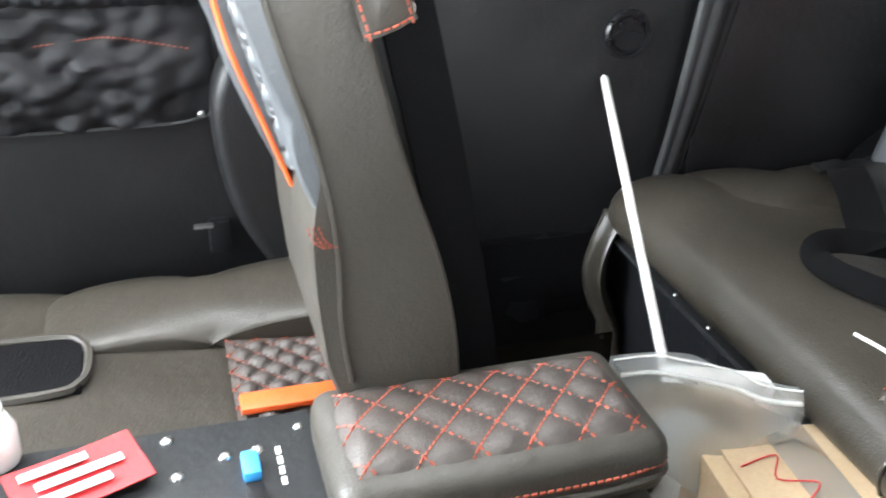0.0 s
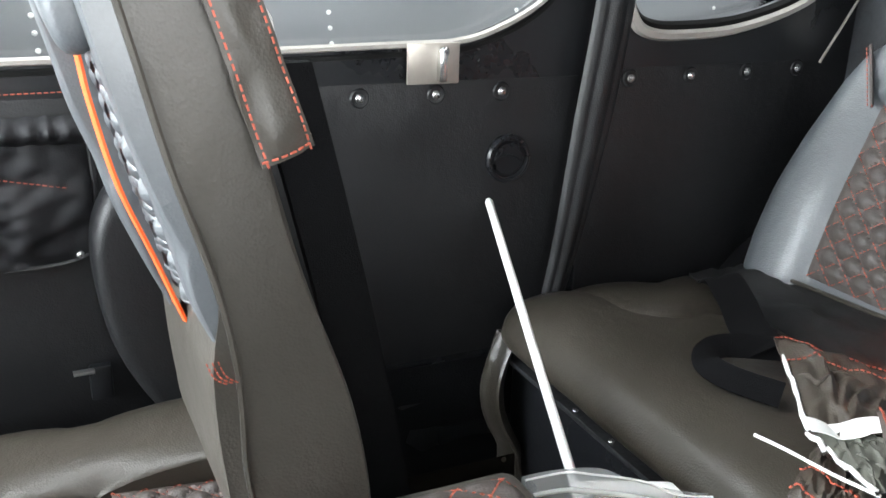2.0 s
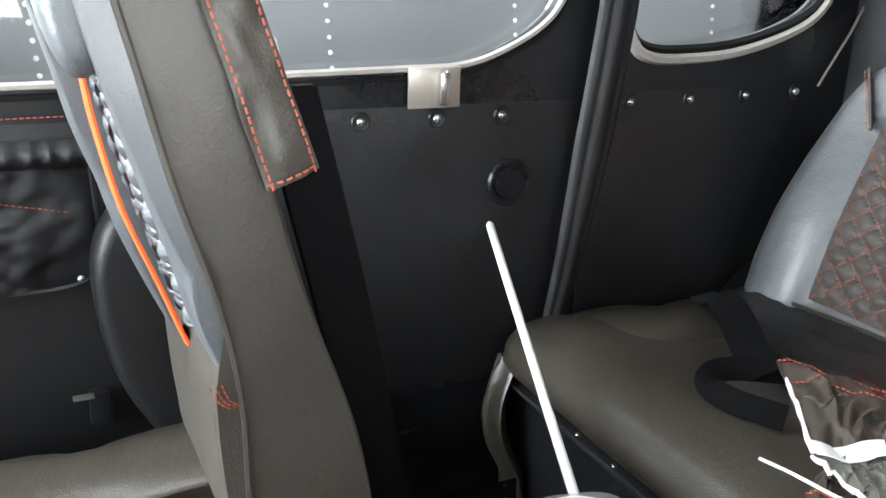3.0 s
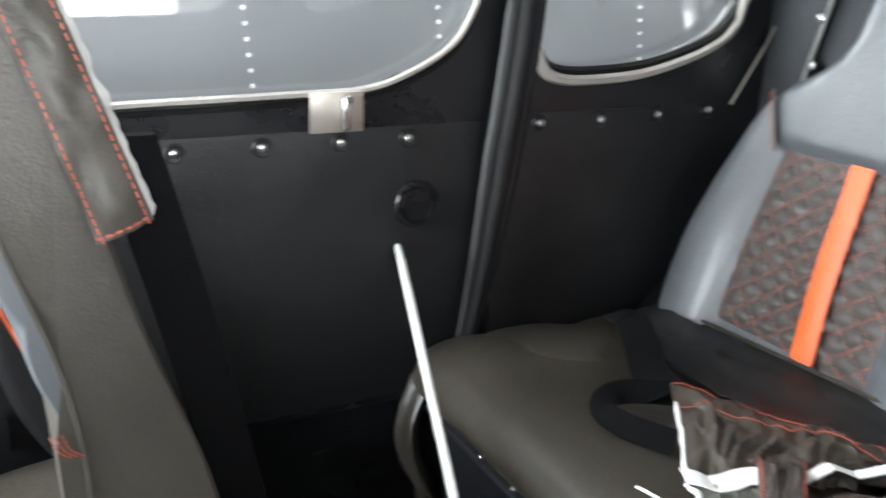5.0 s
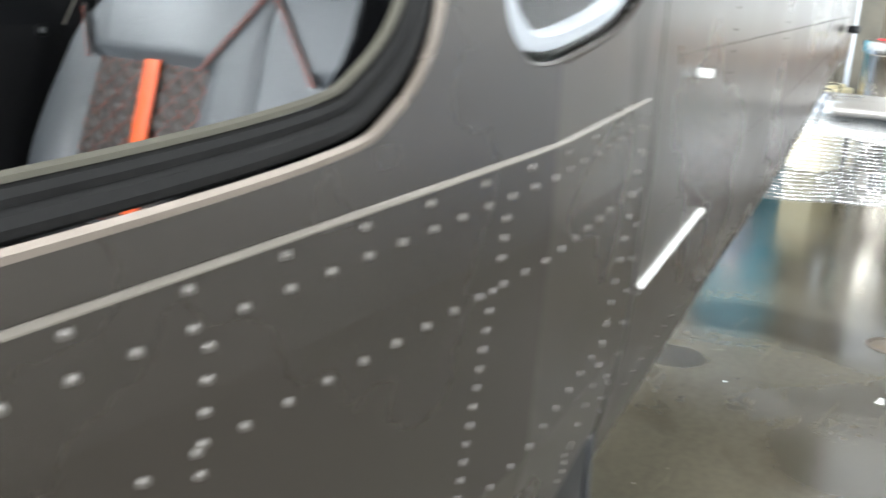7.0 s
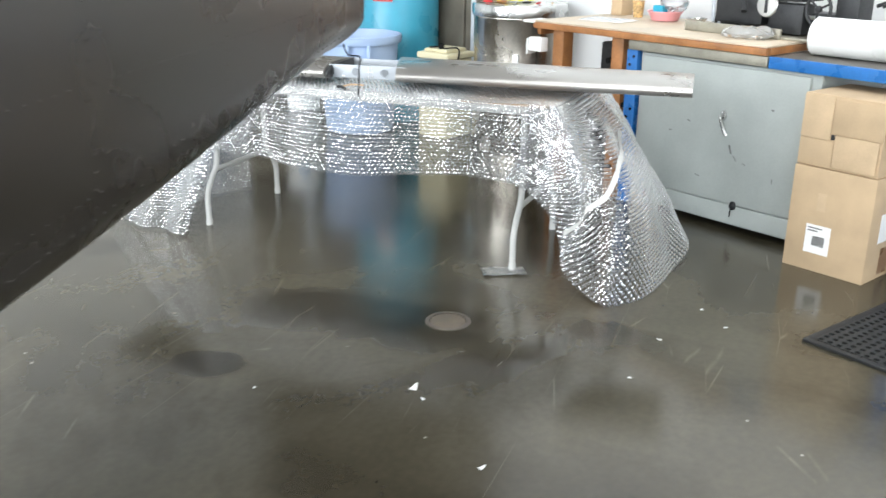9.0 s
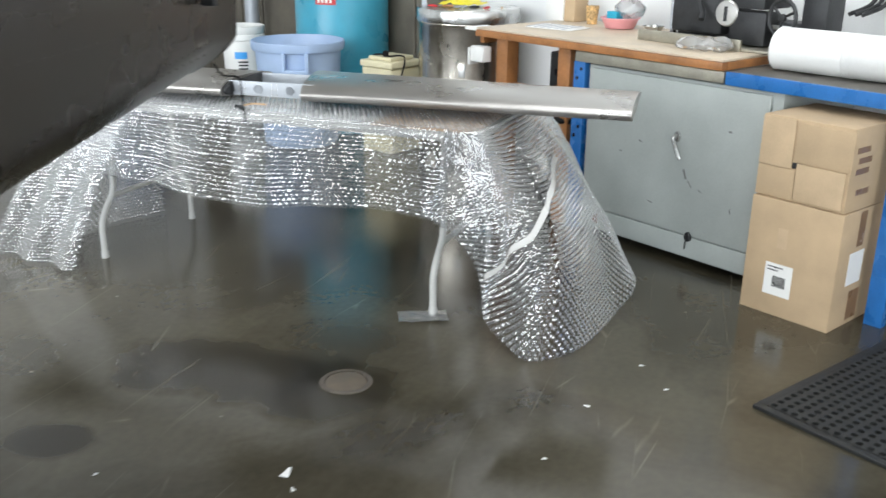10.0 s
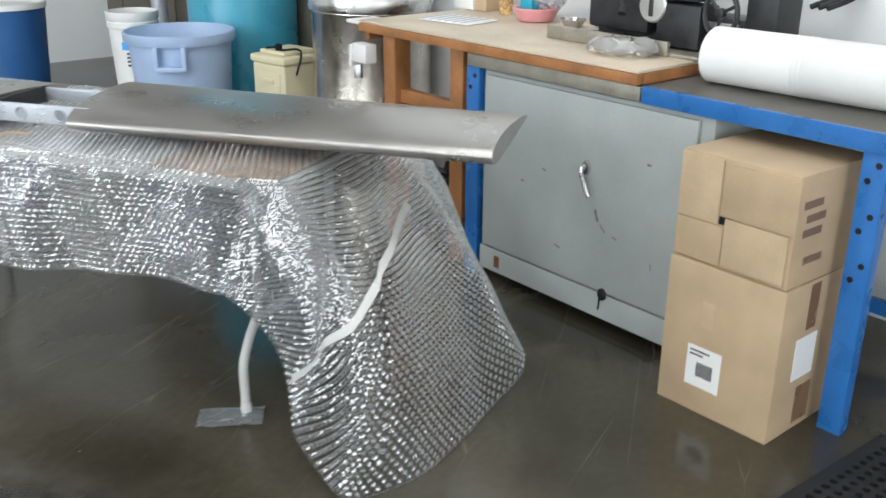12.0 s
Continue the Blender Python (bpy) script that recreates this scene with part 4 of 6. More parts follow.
part("side_bolster", pad(FARROLL, 0.775, 0.830, 0.016, 12, lumps=0.002), HIDE2, seat, "smooth grey-black leather side bolster")
face = smooth_line([(0.640, 0, 1.470), (0.648, 0, 1.440), (0.660, 0, 1.388), (0.673, 0, 1.343), (0.685, 0, 1.304), (0.694, 0, 1.27)], 8)


def front_face(u, v):
    s = (1 - v) * (len(face) - 1)
    i = min(int(s), len(face) - 2)
    p = face[i].lerp(face[i + 1], s - i)
    d = (face[i + 1] - face[i]).normalized()
    return Vector((p.x + 0.001, 0.645 + 0.143 * u, p.z)), Vector((d.z, 0, -d.x)).normalized() * (1 if d.z < 0 else -1)


part("core", pad([(0.650, 1.47), (0.664, 1.39), (0.690, 1.304), (0.696, 1.26), (0.708, 1.20), (0.715, 1.12), (0.76, 1.12), (0.75, 1.25), (0.70, 1.47)], 0.655, 0.785, 0.005), HIDE2, seat)
quilt(front_face, 4, 8, 0.008, seat, thread=0.0006, mat=HIDE2)
taut = smooth_line([(0.624, 0.72, 1.478), (0.631, 0.72, 1.452), (0.636, 0.72, 1.419), (0.650, 0.72, 1.357), (0.672, 0.72, 1.297), (0.690, 0.72, 1.247), (0.706, 0.72, 1.205), (0.716, 0.72, 1.15)], 6)
part("orange_stripe", sheet(lambda u, v: taut[round(v * (len(taut) - 1))] + Vector((0.002 * abs(2 * u - 1), 0.030 * (u - 0.5), 0)), 4, len(taut) - 1, thick=0.002), ORANGE, seat, "bright orange leather stripe")
part("top_bolster", pad([(0.600, 1.53), (0.610, 1.48), (0.622, 1.457), (0.640, 1.462), (0.655, 1.50), (0.66, 1.56), (0.63, 1.60), (0.59, 1.60)], 0.655, 0.785, 0.016, 12), HIDE2, seat)
# seat cushion
back_parts = set(seat.children)
CUSH = [(0.20, 0.90), (0.22, 0.945), (0.33, 0.965), (0.50, 0.955), (0.66, 0.940), (0.78, 0.940), (0.80, 0.90), (0.74, 0.86), (0.30, 0.85)]
part("cushion", pad(CUSH, 0.70, 1.07, 0.045, 20, lumps=0.004), HIDE3, seat)
part("cushion_bolster", pad([(0.42, 0.95), (0.50, 0.973), (0.66, 0.978), (0.80, 0.975), (0.82, 0.93), (0.60, 0.92), (0.46, 0.92)], 0.915, 1.055, 0.05, 14), HIDE3, seat)
quilt(lambda u, v: (Vector((0.622 + 0.13 * u, 0.70 + 0.215 * v, 0.951 - 0.012 * u)), Vector((0, 0, 1))), 4, 7, 0.007, seat)
part("orange_stripe", block(0.626, 0.76, 0.775, 0.803, 0.9555, 0.963, 0.003), ORANGE, seat, "bright orange leather stripe")
# black slab on the cushion; the cut-out's shade is put into its colour
part("front_cutout", block(0.26, 0.480, 0.846, 0.941, 0.948, 0.9655, 0.003), CARPET, seat, "dark slab for the shaded cut-out in the cushion's front")
part("cutout_piping", tube(smooth_line([(0.26, 0.946, 0.966), (0.44, 0.946, 0.964), (0.478, 0.930, 0.963), (0.486, 0.894, 0.963), (0.478, 0.858, 0.963), (0.44, 0.842, 0.964), (0.26, 0.842, 0.966)], 6), 0.005, 6), HIDE, seat)
part("base", block(0.28, 0.80, 0.72, 1.07, 0.57, 0.87, 0.01), BLACK, seat)
for o in set(seat.children) - back_parts:
    o.matrix_basis = Matrix.Translation((0.012, -0.03, 0.038)) @ o.matrix_basis

# near front seat, hardly seen, under the window
near_seat = copy_thing(seat, pose(0, -0.555, 0))
near_seat.matrix_world = pose(-0.02, -0.575, -0.02)
near_seat["label"] = "near brown-black leather front seat below the window opening"
for o in list(near_seat.children):
    if o.name.split(".")[0] in ("backrest", "core", "side_bolster", "quilted_panel", "top_bolster", "piping", "flap", "hook_tape", "stitching", "orange_stripe", "back_frame", "cushion_bolster", "front_cutout", "cutout_piping"):
        for q in (*o.children, o):
            bpy.data.objects.remove(q)

# ---------------------------------------------------------------- console with armrest
console = thing("centre_console", "black centre console with switches between the front seats", "console")
part("box", block(-0.1, 0.69, 0.475, 0.655, 0.54, 0.955, 0.006), BLACK, console)
top = part("switch_plate", block(0.36, 0.694, 0.480, 0.662, 0.956, 0.966, 0.002), material("black_anodised_plate", (0.03, 0.032, 0.034), 0.4, 0.3, vary=0.15), console, "black switch plate")
for x, y in ((0.682, 0.641), (0.578, 0.648), (0.584, 0.603), (0.621, 0.618), (0.646, 0.620), (0.560, 0.575), (0.682, 0.50)):
    screw(Matrix.Translation((x, y, 0.966)), 0.0045 if x > 0.67 else 0.0055, top)
for y in (0.598, 0.56, 0.52):
    part("switch", block(0.632, 0.646, y - 0.015, y + 0.013, 0.966, 0.976, 0.003), BLUEKEY if y == 0.598 else BLACK, top, "blue rocker switch" if y == 0.598 else "")
bm = bmesh.new()
for k in range(4):
    block(0.660, 0.664, 0.575 + 0.012 * k, 0.584 + 0.012 * k, 0.966, 0.9664, 0, bm=bm)
part("lettering", bm, WHITE, top, "worn white lettering bars")
settle(console, Matrix.Translation((-0.006, -0.012, 0.098)))
ARMX0, ARMX1, ARMY0, ARMY1 = 0.684, 0.946, 0.492, 0.630
arm = thing("armrest", "quilted brown leather armrest with red-orange diamond stitching", "armrest")
part("lid", block(ARMX0, ARMX1, ARMY0, ARMY1, 1.048, 1.104, 0.022, 5), HIDE, arm)


def arm_top(u, v):
    x, y = ARMX0 + 0.004 + (ARMX1 - ARMX0 - 0.008) * u, ARMY0 + 0.004 + (ARMY1 - ARMY0 - 0.008) * v
    e = min(u * 0.27, (1 - u) * 0.27, v * 0.142, (1 - v) * 0.142) / 0.03
    drop = 0.022 * max(0, 1 - e) ** 2
    return Vector((x, y, 1.1035 + 0.006 * math.sin(math.pi * v) - drop)), Vector((0, 0, 1))


quilt(arm_top, 6, 3, 0.004, arm, thread=0.0011)
part("lid_seam", tube(smooth_line([(ARMX0 - 0.001, ARMY0 + 0.01, 1.068), (ARMX0 + 0.03, ARMY0 - 0.002, 1.070), (0.815, ARMY0 - 0.003, 1.068), (ARMX1 - 0.03, ARMY0 - 0.002, 1.070), (ARMX1 + 0.001, ARMY0 + 0.02, 1.070), (ARMX1 + 0.001, ARMY1 - 0.02, 1.070)], 6), 0.003, 6), HIDE, arm)
dashes(smooth_line([(ARMX0, ARMY0 + 0.01, 1.078), (ARMX0 + 0.03, ARMY0 - 0.0015, 1.080), (0.815, ARMY0 - 0.002, 1.078), (ARMX1 - 0.03, ARMY0 - 0.0015, 1.080), (ARMX1 + 0.001, ARMY0 + 0.02, 1.080), (ARMX1 + 0.001, ARMY1 - 0.02, 1.080)], 6), arm, r=0.0013)
part("locker", block(ARMX0 + 0.005, ARMX1 - 0.006, ARMY0 + 0.004, ARMY1 - 0.004, 0.64, 1.042, 0.012, 3), HIDE, arm, "leather-covered box under the lid")
# papers and a bottle on the console
leaf = thing("leaflet", "red and white printed leaflet lying on the console", "leaflet", pose(0.508, 0.600, 1.068, 0, 3, 20))
part("sheet", sheet(lambda u, v: Vector((0.095 * (u - 0.5), 0.062 * (v - 0.5), 0.004 + 0.006 * u * u)), 10, 6, thick=0.001), RED, leaf)
bm = bmesh.new()
for k, (x0, x1) in enumerate(((-0.038, 0.02), (-0.03, 0.034), (-0.038, 0.012))):
    block(x0, x1, -0.020 + 0.016 * k, -0.011 + 0.016 * k, 0.0085, 0.0094, 0, bm=bm, m=Matrix.Rotation(radians(-3), 4, "Y"))
part("print", bm, PAPER, leaf, "white print as bars")
bottle = thing("small_bottle", "small white plastic bottle standing on the console", "bottle", pose(0.445, 0.645, 1.064))
part("body", lathe([(0.0, 0), (0.018, 0), (0.02, 0.004), (0.02, 0.03), (0.016, 0.038), (0.0, 0.038)], 24), WHITE, bottle)
part("cap", lathe([(0.013, 0.038), (0.013, 0.05), (0.011, 0.052), (0, 0.052)], 20), WHITE, bottle)

# ---------------------------------------------------------------- rear bench seat
bench = thing("rear_bench_seat", "black leather rear bench with quilted panels and orange stripes", "bench seat")
RM = 0.570
part("cushion", pad([(1.28, 0.965), (1.215, 0.968), (1.172, 0.990), (1.166, 1.018), (1.190, 1.045), (1.25, 1.056), (1.34, 1.046), (1.46, 1.030), (1.60, 1.02), (1.66, 1.00), (1.66, 0.95), (1.45, 0.955)], 0.09, 1.085, 0.055, 26, lumps=0.004), HIDE3, bench)
part("cushion_side_roll", pad([(1.27, 1.035), (1.34, 1.050), (1.46, 1.044), (1.58, 1.032), (1.60, 0.99), (1.42, 0.98)], 0.945, 1.090, 0.05, 14), HIDE3, bench)
part("base", block(1.215, 1.80, 0.08, 1.10, 0.64, 0.966, 0.008), BLACK, bench)
part("edge_rail", block(1.188, 1.214, 0.08, 1.06, 0.952, 0.960, 0.002), IRON, bench, "thin dark metal rail under the cushion")
for y in (0.90, 0.82, 0.68, 0.54):
    screw(Matrix.Translation((1.196, y, 0.960)), 0.004, bench)
part("cushion_seam", tube(smooth_line([(1.172, 0.50, 0.985), (1.163, 0.50, 1.018), (1.189, 0.50, 1.047), (1.25, 0.50, 1.060), (1.36, 0.50, 1.052)], 6), 0.0022, 6), HIDE3, bench)
part("orange_stripe", block(1.36, 1.60, 0.258, 0.294, 1.040, 1.066, 0.004), ORANGE, bench, "bright orange leather stripe")


def lean(z):
    """How far back the backrest stands at a height."""
    return 1.612 + 0.37 * (z - 1.08) - 0.008 * math.exp(-((z - 1.18) / 0.10) ** 2)


def half_width(z):
    pts = [(1.02, 0.50), (1.06, 0.525), (1.106, 0.530), (1.18, 0.522), (1.26, 0.502), (1.34, 0.475), (1.375, 0.456), (1.405, 0.425), (1.425, 0.392), (1.445, 0.365), (1.475, 0.350), (1.56, 0.347), (1.62, 0.335), (1.66, 0.28)]
    for (z0, w0), (z1, w1) in zip(pts, pts[1:]):
        if z <= z1:
            return w0 + (w1 - w0) * (z - z0) / (z1 - z0)
    return pts[-1][1]


def swell(d, z):
    """How far the leather stands out at a distance from the middle."""
    d = abs(d)
    top = min(1.0, max(0.0, (z - 1.308) / 0.034))
    top = top * top * (3 - 2 * top)
    centre = 0.020 * (1 - max(0.0, (d - 0.06) / 0.055) ** 2 if d < 0.115 else 0.0) - 0.012 * math.exp(-(d / 0.008) ** 2)
    outer = 0.028 * math.sin(math.pi * min(1, (d - 0.370) / 0.14)) ** 0.6 if d > 0.370 else 0.0
    upper = 0.022
    low = centre if d < 0.115 else outer if d > 0.370 else 0.0
    high = upper - 0.010 * math.exp(-(d / 0.008) ** 2)
    return (1 - top) * low + top * (high if d < 0.345 else max(outer, high * (1 - (d - 0.345) / 0.15)))


def back_face(u, v):
    z = 1.02 + 0.64 * v
    w = half_width(z)
    d = (2 * u - 1) * w
    edge = max(0.0, (abs(2 * u - 1) - 0.86) / 0.14)
    return Vector((lean(z) - swell(d, z) + 0.07 * edge ** 2.2, RM + d, z))


bm = sheet(back_face, 150, 90)
hole = [f for f in bm.faces if abs(f.calc_center_median().y - RM) < 0.130 + 0.012 * min(1, max(0, (f.calc_center_median().z - 1.44) / 0.03)) and f.calc_center_median().z > 1.432]
bmesh.ops.delete(bm, geom=hole, context="FACES")
faces = bm.faces[:]
thicken(bm, faces, 0.03)
part("backrest", bm, HIDE2, bench)
part("backrest_core", block(1.745, 1.805, 0.14, 0.99, 1.0, 1.36, 0.02, 3), HIDE2, bench)
for s in (1, -1):
    def panel(u, v, s=s):
        z = 1.074 + 0.246 * v
        w0, w1 = 0.112 - 0.010 * (1 - v), 0.370
        d = s * (w0 + (w1 - w0) * u)
        return Vector((lean(z) - 0.001, RM + d, z)), Vector((-0.93, 0, 0.37))
    quilt(panel, 6, 7, 0.0075, bench, thread=0.0009)
    bm = sheet(lambda u, v, s=s: panel((0.36 + 0.09 * v + 0.13 * (u - 0.5)) if s > 0 else (0.57 - 0.06 * v + 0.12 * (0.5 - u)), v)[0] + Vector((-0.012 - 0.002 * math.sin(math.pi * u), 0, 0.003)), 4, 20, thick=0.003)
    part("orange_stripe", bm, ORANGE, bench, "bright orange leather stripe")
    # broad stitched seams of the upper part
    for d0, z0, d1, z1 in ((0.112, 1.318, 0.012, 1.425), (0.370, 1.318, 0.415, 1.395)):
        line = [Vector((lean(z) - 0.024, RM + s * d, z)) for d, z in ((d0 + (d1 - d0) * t, z0 + (z1 - z0) * t) for t in np.linspace(0, 1, 10))]
        part("seam_band", tube(line, 0.0065, 6, flat=0.4), QUILT, bench, "brown seam band with red thread")
        for q in (-0.004, 0.004):
            dashes(line, bench, Vector((-0.004, q, 0.0)))
rimline = [(-0.143, 1.64), (-0.143, 1.47), (-0.135, 1.442), (-0.118, 1.432), (0.0, 1.432), (0.118, 1.432), (0.135, 1.442), (0.143, 1.47), (0.143, 1.64)]
part("piping", tube(smooth_line([(lean(z) - 0.022, RM + d, z) for d, z in rimline], 6), 0.005, 8), HIDE2, bench, "grey piping round the gap between the head parts")
for s in (1, -1):
    out = [(0.518, 1.20), (0.500, 1.27), (0.475, 1.34), (0.456, 1.375), (0.425, 1.405), (0.392, 1.425), (0.365, 1.447), (0.350, 1.478), (0.347, 1.56), (0.335, 1.62)]
    part("piping", tube(smooth_line([(lean(z) + 0.052, RM + s * (d - 0.002), z) for d, z in out], 5), 0.0045, 6), HIDE2, bench)
part("centre_seam", tube([Vector((lean(z) - 0.009, RM, z)) for z in np.linspace(1.07, 1.43, 14)], 0.0025, 6), HIDE2, bench)


def skirt(u, v):
    y = 1.05 - 0.94 * u
    top = Vector((1.596, y, 1.052 + 0.045 * u))
    low = Vector((1.485 - 0.02 * math.sin(u * 5), y, 1.052))
    sag = (0.014 * noise.noise(Vector((u * 7, v * 3, 4))) + 0.005 * noise.noise(Vector((u * 30, v * 5, 7)))) * min(1, 3 * v)
    return top.lerp(low, v) + Vector((0.012 * math.sin(math.pi * v) + sag * 0.7, 0, sag + 0.003))


part("skirt", sheet(skirt, 90, 14, thick=0.003), SKIRT, bench, "loose dark cloth flap under the backrest")
part("skirt_hem", tube([skirt(u, 0.0) + Vector((-0.003, 0, 0.004)) for u in np.linspace(0, 1, 60)], 0.0032, 6), HIDE3, bench)
# loose flap where the cushion meets the far wall
part("corner_flap", sheet(lambda u, v: Vector((1.192 - 0.030 * math.sin(math.pi * min(1, 1.3 * v)) + 0.02 * v, 1.108 - 0.06 * u - 0.02 * u * v, 1.005 - 0.24 * v - 0.02 * (1 - u))) + Vector((0.010 * math.sin(9 * u + 3 * v), 0, 0)), 14, 18, thick=0.004), HIDE3, bench, "loose leather flap at the cushion's corner")

# lap belts
for name, pts, w in (("lap_belt", [(1.66, 1.065, 1.085), (1.62, 1.07, 1.055), (1.56, 1.055, 1.02), (1.50, 1.01, 1.045), (1.455, 0.95, 1.088), (1.42, 0.88, 1.086), (1.385, 0.815, 1.078), (1.37, 0.765, 1.075)], 0.048),
                     ("belt_tail", [(1.40, 0.76, 1.072), (1.335, 0.79, 1.076), (1.295, 0.785, 1.078), (1.277, 0.765, 1.074), (1.285, 0.73, 1.070), (1.315, 0.685, 1.066)], 0.030)):
    line = smooth_line(pts, 6)
    b = thing(name, "black webbing lap belt lying loose on the rear bench", "seat belt")
    bm = bmesh.new()
    rows = []
    for i, p in enumerate(line):
        d = (line[min(i + 1, len(line) - 1)] - line[max(i - 1, 0)]).normalized()
        side = d.cross(Vector((-0.5, -0.6, 0.75))).normalized()
        rows.append((p + side * w / 2, p - side * w / 2))
    vs = [[bm.verts.new(a.lerp(c, k / 3)) for k in range(4)] for a, c in rows]
    for a, c in zip(vs, vs[1:]):
        for k in range(3):
            bm.faces.new((a[k], a[k + 1], c[k + 1], c[k]))
    thicken(bm, bm.faces[:], 0.0025)
    part("webbing", bm, WEB, b)

# ---------------------------------------------------------------- loose leather cover on the bench
cover = thing("loose_seat_cover", "crumpled brown-black leather seat cover with white seam edges", "seat cover")


def crumple(u, v, seed, amp):
    q = Vector((u * 3.2 + seed, v * 2.2, seed))
    ridge = 1 - abs(noise.noise(Vector((u * 6 + v * 2 + seed, v * 2.4, seed * 2)))) * 2
    return amp * (0.55 * ridge + 0.5 * noise.noise(q) + 0.25 * noise.noise(q * 3.1) + 0.30 * math.sin(u * 52 + 7 * noise.noise(q * 1.5)) * max(0.0, 0.45 + noise.noise(q * 1.2)))


def quad_sheet(corners, seed, amp, base, nu=70, nv=40, edge=0.5):
    a, b, c, d = (Vector((*p, 0)) for p in corners)

    def f(u, v):
        p = a.lerp(b, u).lerp(d.lerp(c, u), v)
        rim = min(u, 1 - u, v, 1 - v) * 6
        wob = 0.012 * noise.noise(Vector((u * 9 + seed, v * 9, 1)))
        h = base + crumple(u, v, seed, amp) * min(1, 0.35 + rim) + edge * 0.02 * min(1, rim)
        return Vector((p.x + wob, p.y + wob, max(h, 1.006)))
    return f


MAIN = quad_sheet([(1.400, 0.598), (1.560, 0.400), (1.500, 0.325), (1.275, 0.490)], 1.3, 0.026, 1.040)
part("gathered_panel", sheet(MAIN, 110, 50, thick=0.0025), HIDE4, cover)
UPPER = quad_sheet([(1.425, 0.828), (1.535, 0.580), (1.44, 0.555), (1.285, 0.630)], 4.1, 0.016, 1.046)
part("upper_panel", sheet(UPPER, 80, 40, thick=0.0025), HIDE4, cover)
LOWER = quad_sheet([(1.325, 0.650), (1.310, 0.540), (1.235, 0.490), (1.222, 0.585)], 7.7, 0.008, 1.012)
part("lower_panel", sheet(LOWER, 50, 26, thick=0.0025), HIDE4, cover)
LEFT = quad_sheet([(1.285, 0.630), (1.362, 0.590), (1.318, 0.520), (1.262, 0.520)], 2.2, 0.004, 1.044)
part("side_tab", sheet(LEFT, 40, 24, thick=0.003), material("grey_leather_back", (0.075, 0.075, 0.062), 0.7, vary=0.2), cover, "suede back of the folded tab")
TAB = quad_sheet([(1.369, 0.620), (1.410, 0.590), (1.250, 0.436), (1.222, 0.455)], 9.1, 0.008, 1.062)
part("folded_tab", sheet(TAB, 30, 40, thick=0.004), QUILT, cover, "brown tab with red edging")
STRAP = quad_sheet([(1.508, 0.488), (1.532, 0.474), (1.505, 0.355), (1.488, 0.366)], 5.3, 0.006, 1.058)
part("end_strap", sheet(STRAP, 20, 40, thick=0.004), QUILT, cover, "brown strap with red edging")

def ribbon(f, line, w, mat, name, up=0.006, label=""):
    """A band lying on a surface f along a line of (u, v)."""
    pts = [f(u, v) + Vector((0, 0, up)) for u, v in line]
    def g(s, t):
        i = min(int(s * (len(pts) - 1)), len(pts) - 2)
        p = pts[i].lerp(pts[i + 1], s * (len(pts) - 1) - i)
        d = (pts[i + 1] - pts[i]).normalized()
        return p + d.cross(Vector((0, 0, 1))).normalized() * w * (t - 0.5) + Vector((0, 0, 0.002 * math.sin(s * 9)))
    return part(name, sheet(g, 30, 3, thick=0.0012), mat, cover, label)


def lie(x, y):
    return Vector((x, y, 1.060 + 0.006 * math.sin(90 * x)))


ribbon(lie, [(1.272, 0.620), (1.30, 0.608), (1.33, 0.600), (1.36, 0.588)], 0.030, PAPER, "white_band", 0.0, "white lining band")
ribbon(lie, [(1.386, 0.572), (1.42, 0.567), (1.45, 0.560), (1.48, 0.543), (1.497, 0.518), (1.507, 0.488)], 0.014, PAPER, "white_band", 0.004, "white lining band")
for f, line in ((UPPER, [(0.01, v) for v in np.linspace(0.25, 1, 20)]), (LEFT, [(0.01, v) for v in np.linspace(0, 1, 16)])):
    part("raw_edge", tube([f(u, v) + Vector((0, 0, 0.003)) for u, v in line], [0.002 + 0.0014 * abs(math.sin(k * 0.5)) for k in range(len(line))], 5), PAPER, cover, "white raw seam edge")
part("raw_edge", tube(smooth_line([(1.248, 0.662, 1.035), (1.256, 0.625, 1.036), (1.262, 0.57, 1.038), (1.272, 0.522, 1.040)], 6), 0.0019, 5), PAPER, cover, "white raw seam edge")
for f, line in ((TAB, [(0.06, v) for v in np.linspace(0, 1, 24)]), (TAB, [(0.94, v) for v in np.linspace(0, 1, 24)]), (LOWER, [(u, 0.90) for u in np.linspace(0, 1, 24)]), (LOWER, [(u, 0.55) for u in np.linspace(0, 1, 24)]),
                (UPPER, [(u, 0.04) for u in np.linspace(0, 1, 20)]), (UPPER, [(u, 0.30) for u in np.linspace(0, 1, 20)]), (STRAP, [(0.08, v) for v in np.linspace(0, 1, 20)]), (STRAP, [(0.92, v) for v in np.linspace(0, 1, 20)])):
    dashes([f(u, v) for u, v in line], cover, Vector((0, 0, 0.0035)), r=0.0013)

settle(cover, pose(0.0401, -0.0029, 0.148, -1.2, 0, -1.0) @ Matrix.Scale(0.92, 4))

# ---------------------------------------------------------------- rod, bag and carton behind the armrest
rod = thing("white_rod", "thin white plastic rod leaning against the door lining", "rod")
part("shaft", tube([(1.167, 1.108, 1.185), (1.1665, 1.104, 1.182), (1.070, 0.740, 1.034), (1.045, 0.645, 0.995)], [0.003, 0.0056, 0.0056, 0.0056], 12), WHITE, rod)
carton = thing("open_carton", "torn brown cardboard box standing behind the armrest", "carton", pose(1.125, 0.535, 0.70, 0, 0, -6))
part("body", block(-0.085, 0.095, -0.075, 0.075, 0, 0.285, 0.003), CARD, carton)
